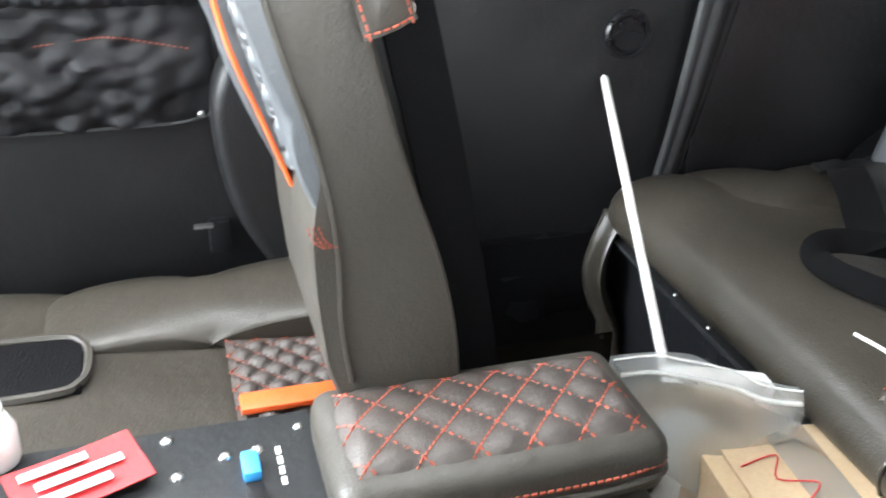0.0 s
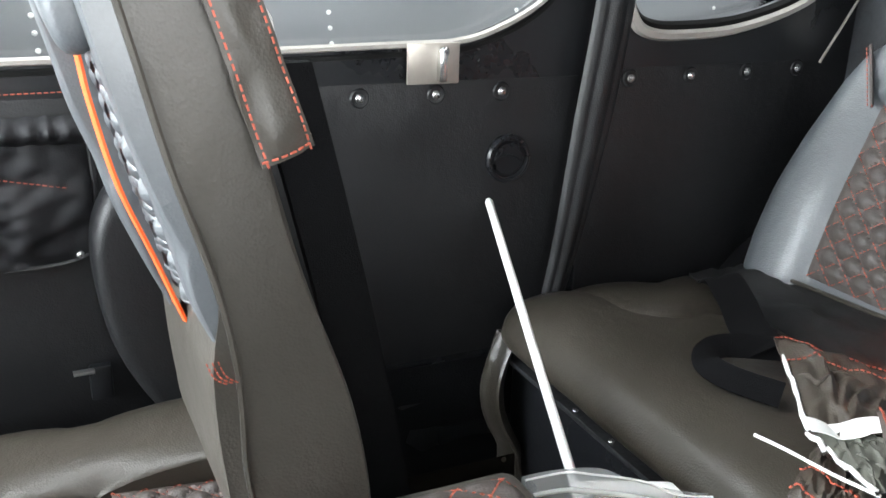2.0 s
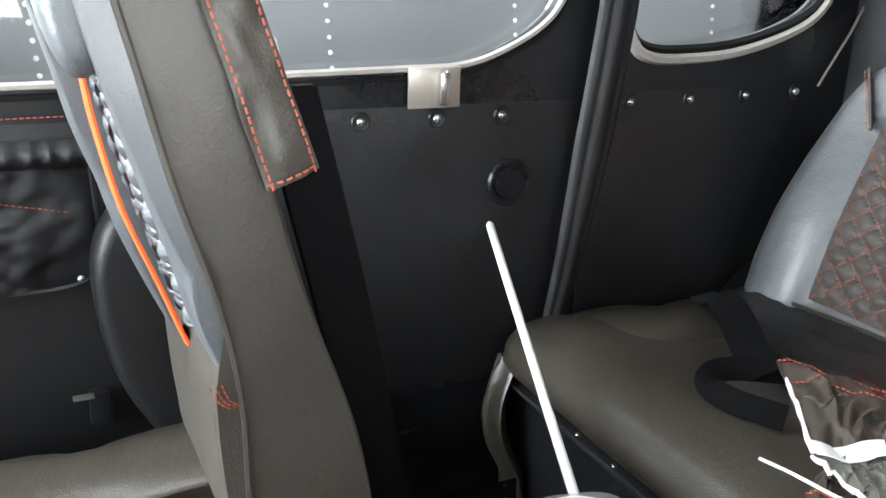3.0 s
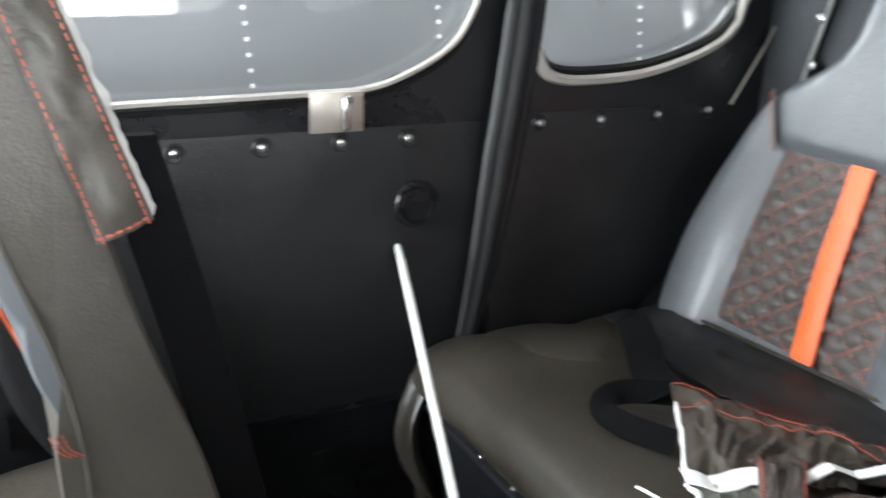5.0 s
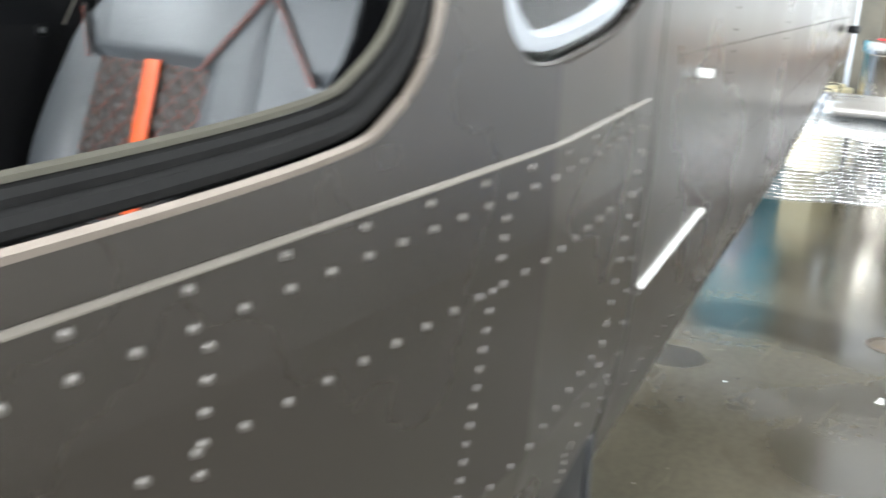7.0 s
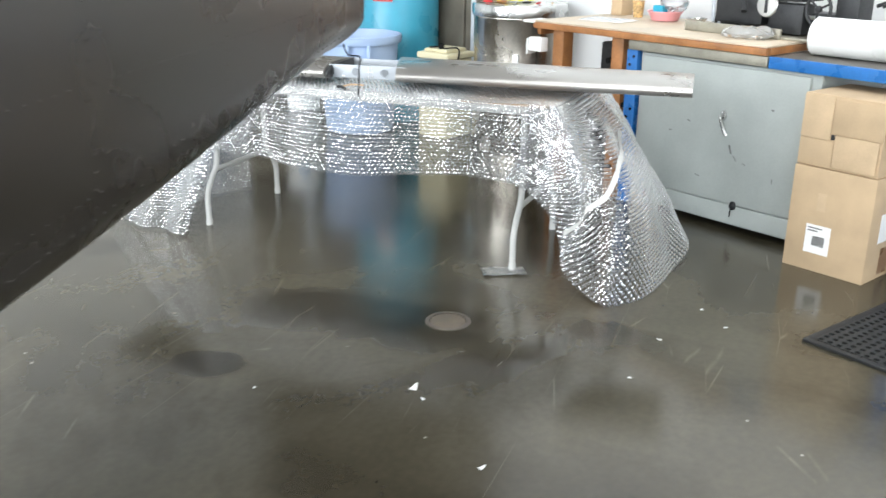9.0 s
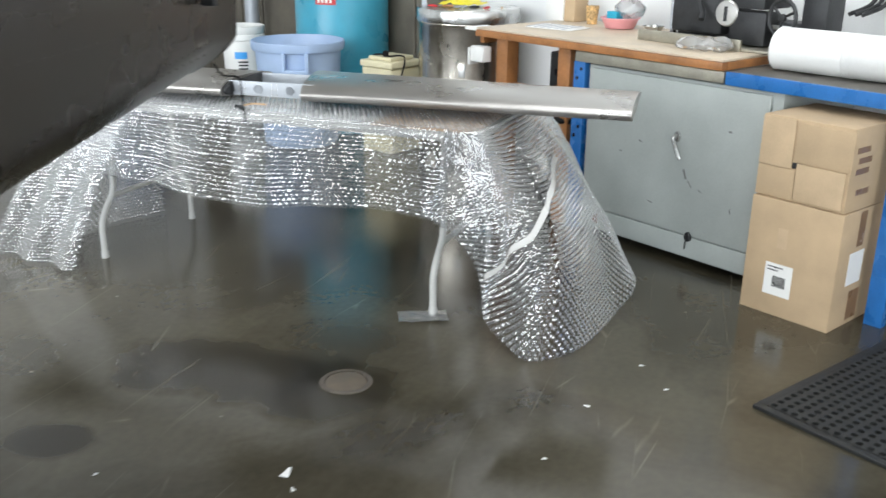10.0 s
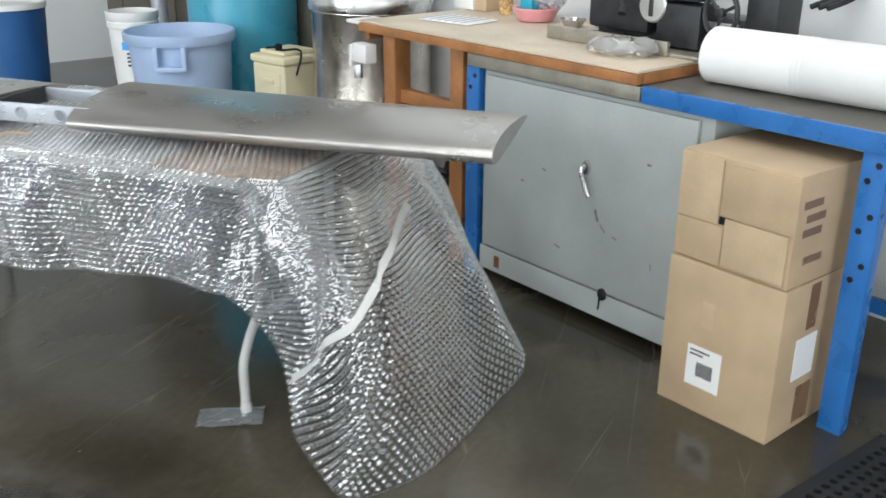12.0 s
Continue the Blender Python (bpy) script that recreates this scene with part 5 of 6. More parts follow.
part("flap", block(-0.075, 0.045, -0.072, 0.072, 0.285, 0.289, 0.001, m=Matrix.Rotation(radians(1.5), 4, "Y")), CARD2, carton, "taped flap")
part("flap", block(0.05, 0.115, -0.06, 0.074, 0.285, 0.289, 0.001, m=Matrix.Translation((0.06, 0, 0.286)) @ Matrix.Rotation(radians(-22), 4, "Y") @ Matrix.Translation((-0.06, 0, -0.286))), CARD, carton, "half-open flap")
part("tape", block(-0.02, 0.03, -0.076, 0.076, 0.2875, 0.2895, 0.0005), FILM, carton)
bm = tube(smooth_line([(-0.06, 0.02, 0.292), (-0.02, 0.03, 0.292), (-0.035, 0.0, 0.292), (0.0, -0.01, 0.292), (-0.02, -0.03, 0.292)], 5), 0.0009, 5)
part("marker_line", bm, RED, carton, "red marker scrawl")
part("stand", block(-0.08, 0.09, -0.07, 0.07, -0.06, 0.0, 0.004), BLACK, carton)
part("label", block(-0.03, 0.05, -0.0765, -0.0755, 0.20, 0.26, 0), PAPER, carton)
bag = thing("zip_bag", "clear milky zip bag with white papers and the rod in it", "plastic bag")


def bag_side(side):
    def f(u, v):
        x = 1.012 + 0.19 * u
        y = 0.735 - 0.055 * u + side * (0.004 + 0.035 * math.sin(math.pi * u) * math.sin(math.pi * min(1, v * 1.2)) ** 0.7)
        return Vector((x + 0.01 * noise.noise(Vector((u * 4, v * 4, side))), y, 0.70 + 0.262 * v - 0.02 * u * v + 0.012 * math.sin(u * 5) * v))
    return f


for s in (-1, 1):
    part("film", sheet(bag_side(s), 24, 20), FILM, bag)
part("zip_strip", tube([bag_side(-1)(u, 0.93) + Vector((0, -0.002, 0)) for u in np.linspace(0.02, 0.98, 20)], 0.0026, 6), WHITE, bag)
part("bag_mouth", tube([bag_side(-1)(u, 1.0) for u in np.linspace(0, 1, 20)], 0.0012, 5), WHITE, bag)
papers = thing("folded_papers", "folded white papers inside the zip bag", "papers", pose(1.062, 0.622, 0.815, 0, 0, -12))
part("stack", block(-0.05, 0.05, -0.012, 0.018, 0, 0.218, 0.004, m=Matrix.Rotation(radians(-8), 4, "X") @ Matrix.Rotation(radians(7), 4, "Y")), PAPER, papers)
settle(bag, pose(0.0348, -0.0049, 0.2243, -3.0, -0.9, -3.2) @ Matrix.Scale(0.9, 4))


# ---------------------------------------------------------------- folding table with the bubble wrap
TURN = 3.4
TAB0 = pose(5.258, -0.175, 0, 0, 0, -TURN)     # near corner; x across the table, y along it


def tab(x, y, z=0.0):
    return TAB0 @ Vector((x, y, z))


TL, TW, TZ = 1.83, 0.74, 0.735
table = thing("folding_table", "white folding table with tubular legs under bubble wrap", "folding table", TAB0)
part("tabletop", block(0.0, TW, 0.0, TL, TZ - 0.035, TZ, 0.012, 3), LEGWHITE, table)
part("edge_board", block(0.004, TW - 0.02, 0.012, 0.42, TZ + 0.001, TZ + 0.006, 0.002), PLY, table, "thin bare board on the tabletop")
for y in (0.165, 1.785):
    for x in (0.012, 0.655):
        s = 1 if x < 0.3 else -1
        part("leg", tube(smooth_line([(x + s * 0.10, y, TZ - 0.035), (x + s * 0.10, y, 0.42), (x + s * 0.095, y, 0.30), (x + s * 0.04, y, 0.225), (x + s * 0.004, y, 0.16), (x, y, 0.08), (x, y, 0.0)], 6), 0.0135, 10), LEGWHITE, table)
        part("foot_cap", lathe([(0.0, 0), (0.016, 0), (0.016, 0.03), (0.0135, 0.034)], 14, m=Matrix.Translation((x, y, 0))), LEGWHITE, table)
    part("cross_bar", tube([(0.09, y, 0.27), (0.58, y, 0.27)], 0.0115, 10), LEGWHITE, table)

wrap = thing("bubble_wrap", "clear bubble wrap draped over the table to the floor", "bubble wrap")


def wrap_top(u, v):
    p = tab(-0.008 + 0.76 * v, -0.01 + 1.85 * u, TZ + 0.010)
    return p + Vector((0, 0, 0.006 * noise.noise(Vector((u * 8, v * 4, 0)))))


def wrap_front(u, v):
    drop = 0.315 - 0.02 * math.sin(u * 9) + 0.03 * math.sin(u * 3.1) + (0.05 * max(0, u - 0.6))
    sway = 0.012 * v * math.sin(u * 12 + 1) + 0.009 * v * math.sin(u * 31) + 0.02 * v + 0.012 * noise.noise(Vector((u * 9, v * 3, 6)))
    return tab(-0.010 - 0.02 * math.sin(min(1, v * 8) * math.pi / 2) - sway, 0.10 + 1.72 * u, TZ + 0.012 - 0.012 * v - drop * v)


RIM = smooth_line([(5.222, 0.02, 0.43), (5.185, -0.11, 0.38), (5.155, -0.21, 0.29), (5.10, -0.28, 0.16), (5.045, -0.37, 0.05), (4.995, -0.475, 0.006), (5.14, -0.60, 0.006),
                   (5.33, -0.660, 0.006), (5.54, -0.690, 0.006), (5.78, -0.735, 0.03), (5.85, -0.66, 0.13), (5.90, -0.51, 0.34), (6.01, -0.385, 0.52)], 8)
HEAD = smooth_line([tab(-0.012, 0.11, TZ + 0.012), tab(-0.014, 0.03, TZ + 0.012), tab(0.0, -0.012, TZ + 0.012), tab(0.06, -0.020, TZ + 0.012), tab(0.14, -0.020, TZ + 0.013), tab(0.22, -0.020, TZ + 0.014), tab(0.30, -0.020, TZ + 0.014),
                    tab(0.38, -0.020, TZ + 0.014), tab(0.46, -0.020, TZ + 0.014), tab(0.54, -0.02, TZ + 0.013), tab(0.62, -0.02, TZ + 0.012), tab(0.70, -0.018, TZ + 0.012), tab(0.752, 0.0, TZ + 0.012)], 8)


def on(line, u):
    s = u * (len(line) - 1)
    i = min(int(s), len(line) - 2)
    return line[i].lerp(line[i + 1], s - i)


def wrap_end(u, v):
    a, b = on(HEAD, u), on(RIM, u)
    p = a.lerp(b, v)
    out = Vector((-0.30 + 0.5 * (u - 0.5), -0.9, 0)).normalized()
    belly = 0.085 * math.sin(math.pi * v) * (0.4 + math.sin(math.pi * u)) * (1.0 if u < 0.45 else max(0.0, 1 - 2.2 * (u - 0.45))) - 0.05 * math.sin(math.pi * v * 0.5) * math.exp(-((u - 0.30) / 0.05) ** 2)
    fold = 0.022 * math.sin(u * 26 + 3 * v) * v * (1 - v) * 3 * math.exp(-((u - 0.25) / 0.25) ** 2) + 0.012 * noise.noise(Vector((u * 9, v * 5, 2)))
    return p + out * (belly + fold) + Vector((0, 0, 0.03 * math.sin(math.pi * v) * (u > 0.45)))


def wrap_far(u, v):
    a = tab(0.0 + 0.72 * u, TL + 0.012, TZ + 0.012)
    b = tab(-0.12 + 0.75 * u + 0.05 * math.sin(u * 9), TL + 0.06 + 0.22 * math.sin(u * 2.5 + 0.3), 0.008)
    return a.lerp(b, v) + Vector((-0.02 * math.sin(u * 17) * v, 0.05 * math.sin(math.pi * v), 0))


def wrap_far_front(u, v):
    a = tab(-0.012, 1.50 + 0.34 * u, TZ + 0.012)
    b = tab(-0.20 + 0.06 * u, 1.76 + 0.55 * u, 0.01)
    return a.lerp(b, v) + Vector((-0.04 * math.sin(math.pi * v) - 0.02 * math.sin(u * 15) * v, 0, 0))


def bubbles(f, pitch, nu, nv):
    """A film with rows of air bubbles standing on it, as one net of points and faces."""
    pu = sum((f((i + 1) / 40, 0.6) - f(i / 40, 0.6)).length for i in range(40))
    pv = sum((f(0.5, (j + 1) / 40) - f(0.5, j / 40)).length for j in range(40))
    cu, cv = int(pu / pitch), int(pv / (pitch * 0.87))
    verts, faces = [], []
    for j in range(cv):
        for i in range(cu):
            u, v = (i + 0.5 + 0.5 * (j % 2)) / (cu + 0.5), (j + 0.5) / cv
            p = f(u, v)
            du, dv = f(min(1, u + 0.004), v) - f(u - 0.004, v), f(u, min(1, v + 0.004)) - f(u, v - 0.004)
            if du.length < 1e-7 or dv.length < 1e-7:
                continue
            nrm = du.cross(dv).normalized()
            if nrm.dot(Vector((-0.7, -0.5, 0.5))) < 0:
                nrm = -nrm
            e1 = du.normalized()
            e2 = nrm.cross(e1)
            r = pitch * 0.43
            k = len(verts)
            tilt = random.uniform(-0.45, 0.45) * e1 + random.uniform(-0.45, 0.45) * e2
            for ring, (rr, h) in enumerate(((1.0, 0.0), (0.80, 0.50))):
                for q in range(6):
                    t = math.pi / 3 * q
                    verts.append(p + r * rr * (math.cos(t) * e1 + math.sin(t) * e2) + nrm * r * h)
            verts.append(p + nrm * r * 0.72 + tilt * r * 0.9)
            for q in range(6):
                faces.append((k + q, k + (q + 1) % 6, k + 6 + (q + 1) % 6, k + 6 + q))
                faces.append((k + 6 + q, k + 6 + (q + 1) % 6, k + 12))
    return verts, faces


for name, f, nu, nv, pitch in (("top_sheet", wrap_top, 60, 20, 0.021), ("front_drop", wrap_front, 90, 20, 0.021), ("end_drape", wrap_end, 90, 44, 0.0205), ("far_drape", wrap_far, 40, 24, 0.02), ("far_front_drape", wrap_far_front, 24, 24, 0.02)):
    o = part(name, sheet(f, nu, nv), WRAPFLAT, wrap)
    verts, faces = bubbles(f, pitch, nu, nv)
    me = bpy.data.meshes.new("bubble_field")
    me.from_pydata([tuple(v) for v in verts], [], faces)
    me.materials.append(WRAP)
    me.materials.append(WRAPWALL)
    # bubble walls take the painted bright rim
    for i, p in enumerate(me.polygons):
        p.material_index = 1 if i % 12 % 2 == 0 else 0
    b = new("bubble_field", me)
    b.parent = o
    b["kind"] = "stuff"
# rolled hems and the strip of tape
part("hem", tube([wrap_front(u, 1.0) for u in np.linspace(0, 1, 70)], 0.003, 5), WRAPFLAT, wrap)
part("hem", tube([wrap_end(u, 1.0) for u in np.linspace(0, 1, 90)], 0.0035, 5), WRAPFLAT, wrap)


TAPELINE = smooth_line([(0.20, 0, 0.99), (0.275, 0, 0.66), (0.41, 0, 0.42), (0.50, 0, 0.315), (0.66, 0, 0.25)], 8)


def tape(s, t):
    q = on(TAPELINE, s)
    return wrap_end(q.x + 0.007 * (t - 0.5), min(1.0, q.z + 0.026 * (t - 0.5))) + Vector((-0.020, -0.022, 0.006))


part("tape", sheet(tape, 40, 2, thick=0.001), material("milky_tape", (0.60, 0.60, 0.58), 0.5, vary=0.1), wrap, "milky white tape along the wrap")
packet = thing("plastic_packet", "flat clear plastic packet under the table leg", "plastic packet", pose(5.235, 0.015, 0.002, 0, 0, 25))
part("film", sheet(lambda u, v: Vector((0.10 * (u - 0.5), 0.19 * (v - 0.5), 0.006 + 0.006 * noise.noise(Vector((u * 4, v * 6, 0))))), 12, 18, thick=0.001), FILM, packet)
part("card", block(-0.02, 0.02, -0.05, 0.03, 0.0005, 0.003, 0.0005), PAPER, packet)

# ---------------------------------------------------------------- tailplane halves on the table
FOIL = [(0.0, 0.0), (0.012, -0.020), (0.05, -0.030), (0.16, -0.030), (0.40, -0.012), (0.515, 0.0), (0.40, 0.022), (0.20, 0.034), (0.08, 0.030), (0.02, 0.016)]


def foil(length, sweep, skew):
    """A tailplane half: its section drawn along the span, with capped ends."""
    bm = bmesh.new()
    loop = [(p.x, p.z) for p in smooth_line([(x, 0, z) for x, z in FOIL], 4, True)]
    rings = [[bm.verts.new((x * (0.95 + sweep * s), length * s + skew * s * x, z)) for x, z in loop] for s in np.linspace(0, 1, 12)]
    for a, b in zip(rings, rings[1:]):
        for k in range(len(a)):
            bm.faces.new((a[k], a[(k + 1) % len(a)], b[(k + 1) % len(a)], b[k]))
    bm.faces.new(rings[0])
    bm.faces.new(rings[-1][::-1])
    return bm


tail = thing("tailplane", "satin grey metal tailplane with open centre spar on the table", "tailplane", pose(5.445, -0.705, 0.812, 0, 0, 3.6))
part("half_skin", foil(1.285, 0.20, 0.30), FOILSKIN, tail)
half = part("half_skin", foil(1.30, 0.05, 0.05), FOILSKIN, tail)
half.location = (0.0, 1.63, 0.0)
part("spar_front", block(0.075, 0.085, 1.26, 1.66, -0.028, 0.030, 0.002), GREYPART, tail, "pale primed front spar with rivets")
part("spar_rear", block(0.33, 0.34, 1.26, 1.66, -0.018, 0.024, 0.002), GREYPART, tail)
part("rib", block(0.08, 0.34, 1.605, 1.613, -0.025, 0.028, 0.002), IRON, tail)
for y in (1.36, 1.50):
    part("spar_ring", lathe([(0.016, 0.0), (0.019, 0.003), (0.022, 0.0)], 18, m=Matrix.Translation((0.0745, y, 0.0)) @ Matrix.Rotation(radians(-90), 4, "Y")), GREYPART, tail)
for y in (1.30, 1.42, 1.44, 1.56):
    for z in (-0.02, 0.0, 0.02):
        screw(Matrix.Translation((0.075, y, z)) @ Matrix.Rotation(radians(-90), 4, "Y"), 0.004, tail)
part("rib_nose", pad([(0.012, 0.0), (0.03, -0.022), (0.10, -0.027), (0.10, 0.026), (0.04, 0.020)], 1.612, 1.626, 0.004, 4), IRON, tail, "dark end rib with a round hole")
part("rib_hole", lathe([(0.016, 0.0), (0.016, 0.004), (0.0, 0.004)], 18, m=Matrix.Translation((0.068, 1.611, 0.0)) @ Matrix.Rotation(radians(90), 4, "X")), BLACK, tail)
bm = bmesh.new()
for k in range(30):
    lathe([(0.0022, 0), (0.0014, 0.0012), (0, 0.0014)], 6, bm, Matrix.Translation((0.165, 0.68 + 0.02 * k, 0.0335)))
o = part("rivet_row", bm, IRON, tail)
o["kind"] = "stuff"
tool = thing("cable_clip", "small dark clip and cable lying on the wrap", "clip", pose(5.30, 0.80, TZ + 0.022, 0, 0, 40))
part("clip", tube(smooth_line([(-0.03, 0, 0), (0, 0.012, 0.006), (0.03, 0, 0.002), (0.05, 0.02, 0)], 5), 0.007, 6), IRON, tool)
part("wire", tube(smooth_line([(0.03, 0, 0.003), (0.06, -0.05, 0.004), (0.03, -0.10, 0.003)], 5), 0.004, 6), PLY, tool)

# ---------------------------------------------------------------- bench, cabinet and what stands on them (the bench's own axes)
blue = thing("steel_workbench", "blue enamelled steel workbench with a worn grey top", "workbench", CORNER)
part("top", block(-0.80, 1.40, 0.0, 0.74, 0.872, 0.886, 0.002), material("worn_bench_steel", (0.13, 0.12, 0.105), 0.5, 0.3, vary=0.4, scale=9), blue, "worn dark bench top")
part("front_lip", block(-0.79, 1.40, -0.012, 0.004, 0.832, 0.888, 0.005), BLUE, blue)
part("bare_lip", block(-1.62, -0.795, -0.012, 0.004, 0.836, 0.884, 0.004), GALV, blue, "dull bare metal rail")
for a in (1.60, 0.03, -1.30):
    for b in (0.0, 0.66):
        leg = part("leg", block(-a - 0.035, -a + 0.035, b, b + 0.045, 0.0, 0.835, 0.003), BLUE, blue)
        if b == 0.0:
            for k in range(6):
                part("hole", lathe([(0.0, 0.0015), (0.009, 0.0015), (0.009, -0.001)], 14, m=Matrix.Translation((-a + 0.012 * (-1) ** k, b, 0.80 - 0.14 * (k // 2) - 0.045 * (k % 2))) @ Matrix.Rotation(radians(90), 4, "X")), BLACK, leg)
part("lower_rail", block(-1.6, 1.3, 0.62, 0.65, 0.12, 0.17, 0.003), BLUE, blue)
cab = thing("steel_cabinet", "pale grey-green steel cabinet with a chrome handle, scuffed", "cabinet", CORNER)
part("body", block(-1.545, -0.525, 0.014, 0.60, 0.03, 0.828, 0.004), LOCKER, cab)
door = part("door", block(-1.515, -0.572, -0.004, 0.012, 0.145, 0.815, 0.003), LOCKER, cab)
part("plinth", block(-1.54, -0.53, -0.002, 0.014, 0.04, 0.135, 0.003), LOCKER, cab)
part("backplate", lathe([(0.0, 0.012), (0.016, 0.010), (0.019, 0.0)], 20, m=Matrix.Translation((-1.0, -0.004, 0.575)) @ Matrix.Rotation(radians(90), 4, "X") @ Matrix.Diagonal((0.9, 1.4, 1, 1))), STEEL, door)
part("handle", tube(smooth_line([(-1.0, -0.016, 0.580), (-1.0, -0.034, 0.570), (-0.985, -0.040, 0.545), (-0.962, -0.040, 0.500), (-0.955, -0.038, 0.488)], 6), [0.009] * 7 + [0.0085] * 6 + [0.010] * 6 + [0.010] * 6, 10), STEEL, door, "chrome lever handle")
SCUFF = material("dark_scuff", (0.15, 0.15, 0.145), 0.6, vary=0.4, scale=60)
for x, z, long, thin, turn in ((-0.945, 0.415, 0.022, 0.009, 70), (-0.915, 0.375, 0.018, 0.004, 50), (-0.86, 0.355, 0.010, 0.004, 20), (-1.20, 0.520, 0.010, 0.005, 20), (-1.31, 0.455, 0.008, 0.005, 0), (-0.74, 0.640, 0.008, 0.008, 0), (-0.70, 0.300, 0.012, 0.004, 80), (-1.12, 0.250, 0.014, 0.004, 15)):
    part("scuff", block(-long, long, -0.0006, 0.0006, -thin / 2, thin / 2, 0.0, m=Matrix.Translation((x, -0.0044, z)) @ Matrix.Rotation(radians(turn), 4, "Y")), SCUFF, door)
lock = part("lock_tag", pad([(-0.018, 0.0), (-0.014, 0.026), (0.0, 0.034), (0.014, 0.026), (0.018, 0.0), (0.0, -0.012)], -0.010, -0.002, 0.003, 4), BLACK, cab, "black hanging tag")
lock.matrix_local = Matrix.Translation((-0.895, 0.0, 0.125))
part("tag_string", tube([(-0.905, -0.006, 0.115), (-0.908, -0.006, 0.075)], 0.003, 5), BLACK, cab)
part("rust_patch", block(-1.455, -1.425, -0.0035, -0.0005, 0.062, 0.11, 0.001), material("rust_flakes", (0.16, 0.06, 0.03), 0.8, vary=0.6, scale=60), cab, "rusty chipped patch")
wood = thing("wooden_workbench", "orange-stained wooden workbench with a pale worn top", "workbench", CORNER)
part("top", block(-2.32, -0.80, -0.020, 0.76, 0.924, 0.934, 0.002), WOODTOP, wood, "pale worn board top")
part("front_board", block(-2.32, -0.80, -0.026, 0.008, 0.888, 0.923, 0.004), WOOD, wood)
part("end_board", block(-0.82, -0.796, 0.010, 0.76, 0.888, 0.923, 0.004), WOOD, wood)
part("side_board", block(-2.32, -2.29, 0.010, 0.76, 0.85, 0.923, 0.004), WOOD, wood)
for a, b in ((2.16, 0.02), (1.72, 0.02), (2.16, 0.62), (1.72, 0.62)):
    part("leg", block(-a - 0.04, -a + 0.04, b, b + 0.085, 0.0, 0.888, 0.004), WOOD, wood)
part("cross_rail", block(-2.14, -1.7, 0.05, 0.09, 0.60, 0.66, 0.004), WOOD, wood)
part("taped_edge", block(-2.40, -2.31, -0.03, 0.12, 0.915, 0.93, 0.003), WHITE, wood, "white taped corner")
socket = thing("socket_box", "white wall socket box on the wooden bench leg", "socket", CORNER @ Matrix.Translation((-2.27, -0.03, 0.80)))
part("box", block(-0.05, 0.05, -0.03, 0.03, -0.04, 0.04, 0.006), WHITE, socket)
part("cover_flap", block(-0.065, -0.052, -0.035, 0.03, -0.06, 0.03, 0.003), WHITE, socket)
# hoses and cables heaped under the wooden bench
for k in range(9):
    h = thing("cable_coil", "coil of dark cable heaped under the bench", "cable coil", CORNER @ pose(-1.83 + 0.03 * (k % 3), 0.16 + 0.05 * (k % 2), 0.06 + 0.058 * k, 14 * math.sin(k * 2.1), 12 * math.cos(k * 1.7), 40 * k), "cables under the bench")
    pts = []
    for i in range(60):
        t = 2 * math.pi * i / 20
        r = 0.115 + 0.02 * math.sin(i * 0.7 + k)
        pts.append((1.15 * r * math.cos(t), r * math.sin(t), 0.012 * math.sin(i * 0.9 + k) + 0.006 * i / 20))
    part("cable", tube(pts, 0.010 + 0.003 * (k % 3), 7), RUBBER if k % 3 else material("grey_cable", (0.10, 0.10, 0.10), 0.5), h)
motor = thing("battery_case", "black battery case hanging behind the bench leg", "case", CORNER @ Matrix.Translation((-1.95, 0.30, 0.42)))
part("case", block(-0.07, 0.07, -0.06, 0.06, -0.42, 0.40, 0.01), IRON, motor)
for z in (0.05, 0.18, 0.30):
    part("terminal", lathe([(0.018, 0), (0.018, 0.02), (0.0, 0.02)], 14, m=Matrix.Translation((0.0, -0.06, z)) @ Matrix.Rotation(radians(90), 4, "X")), RUBBER, motor)

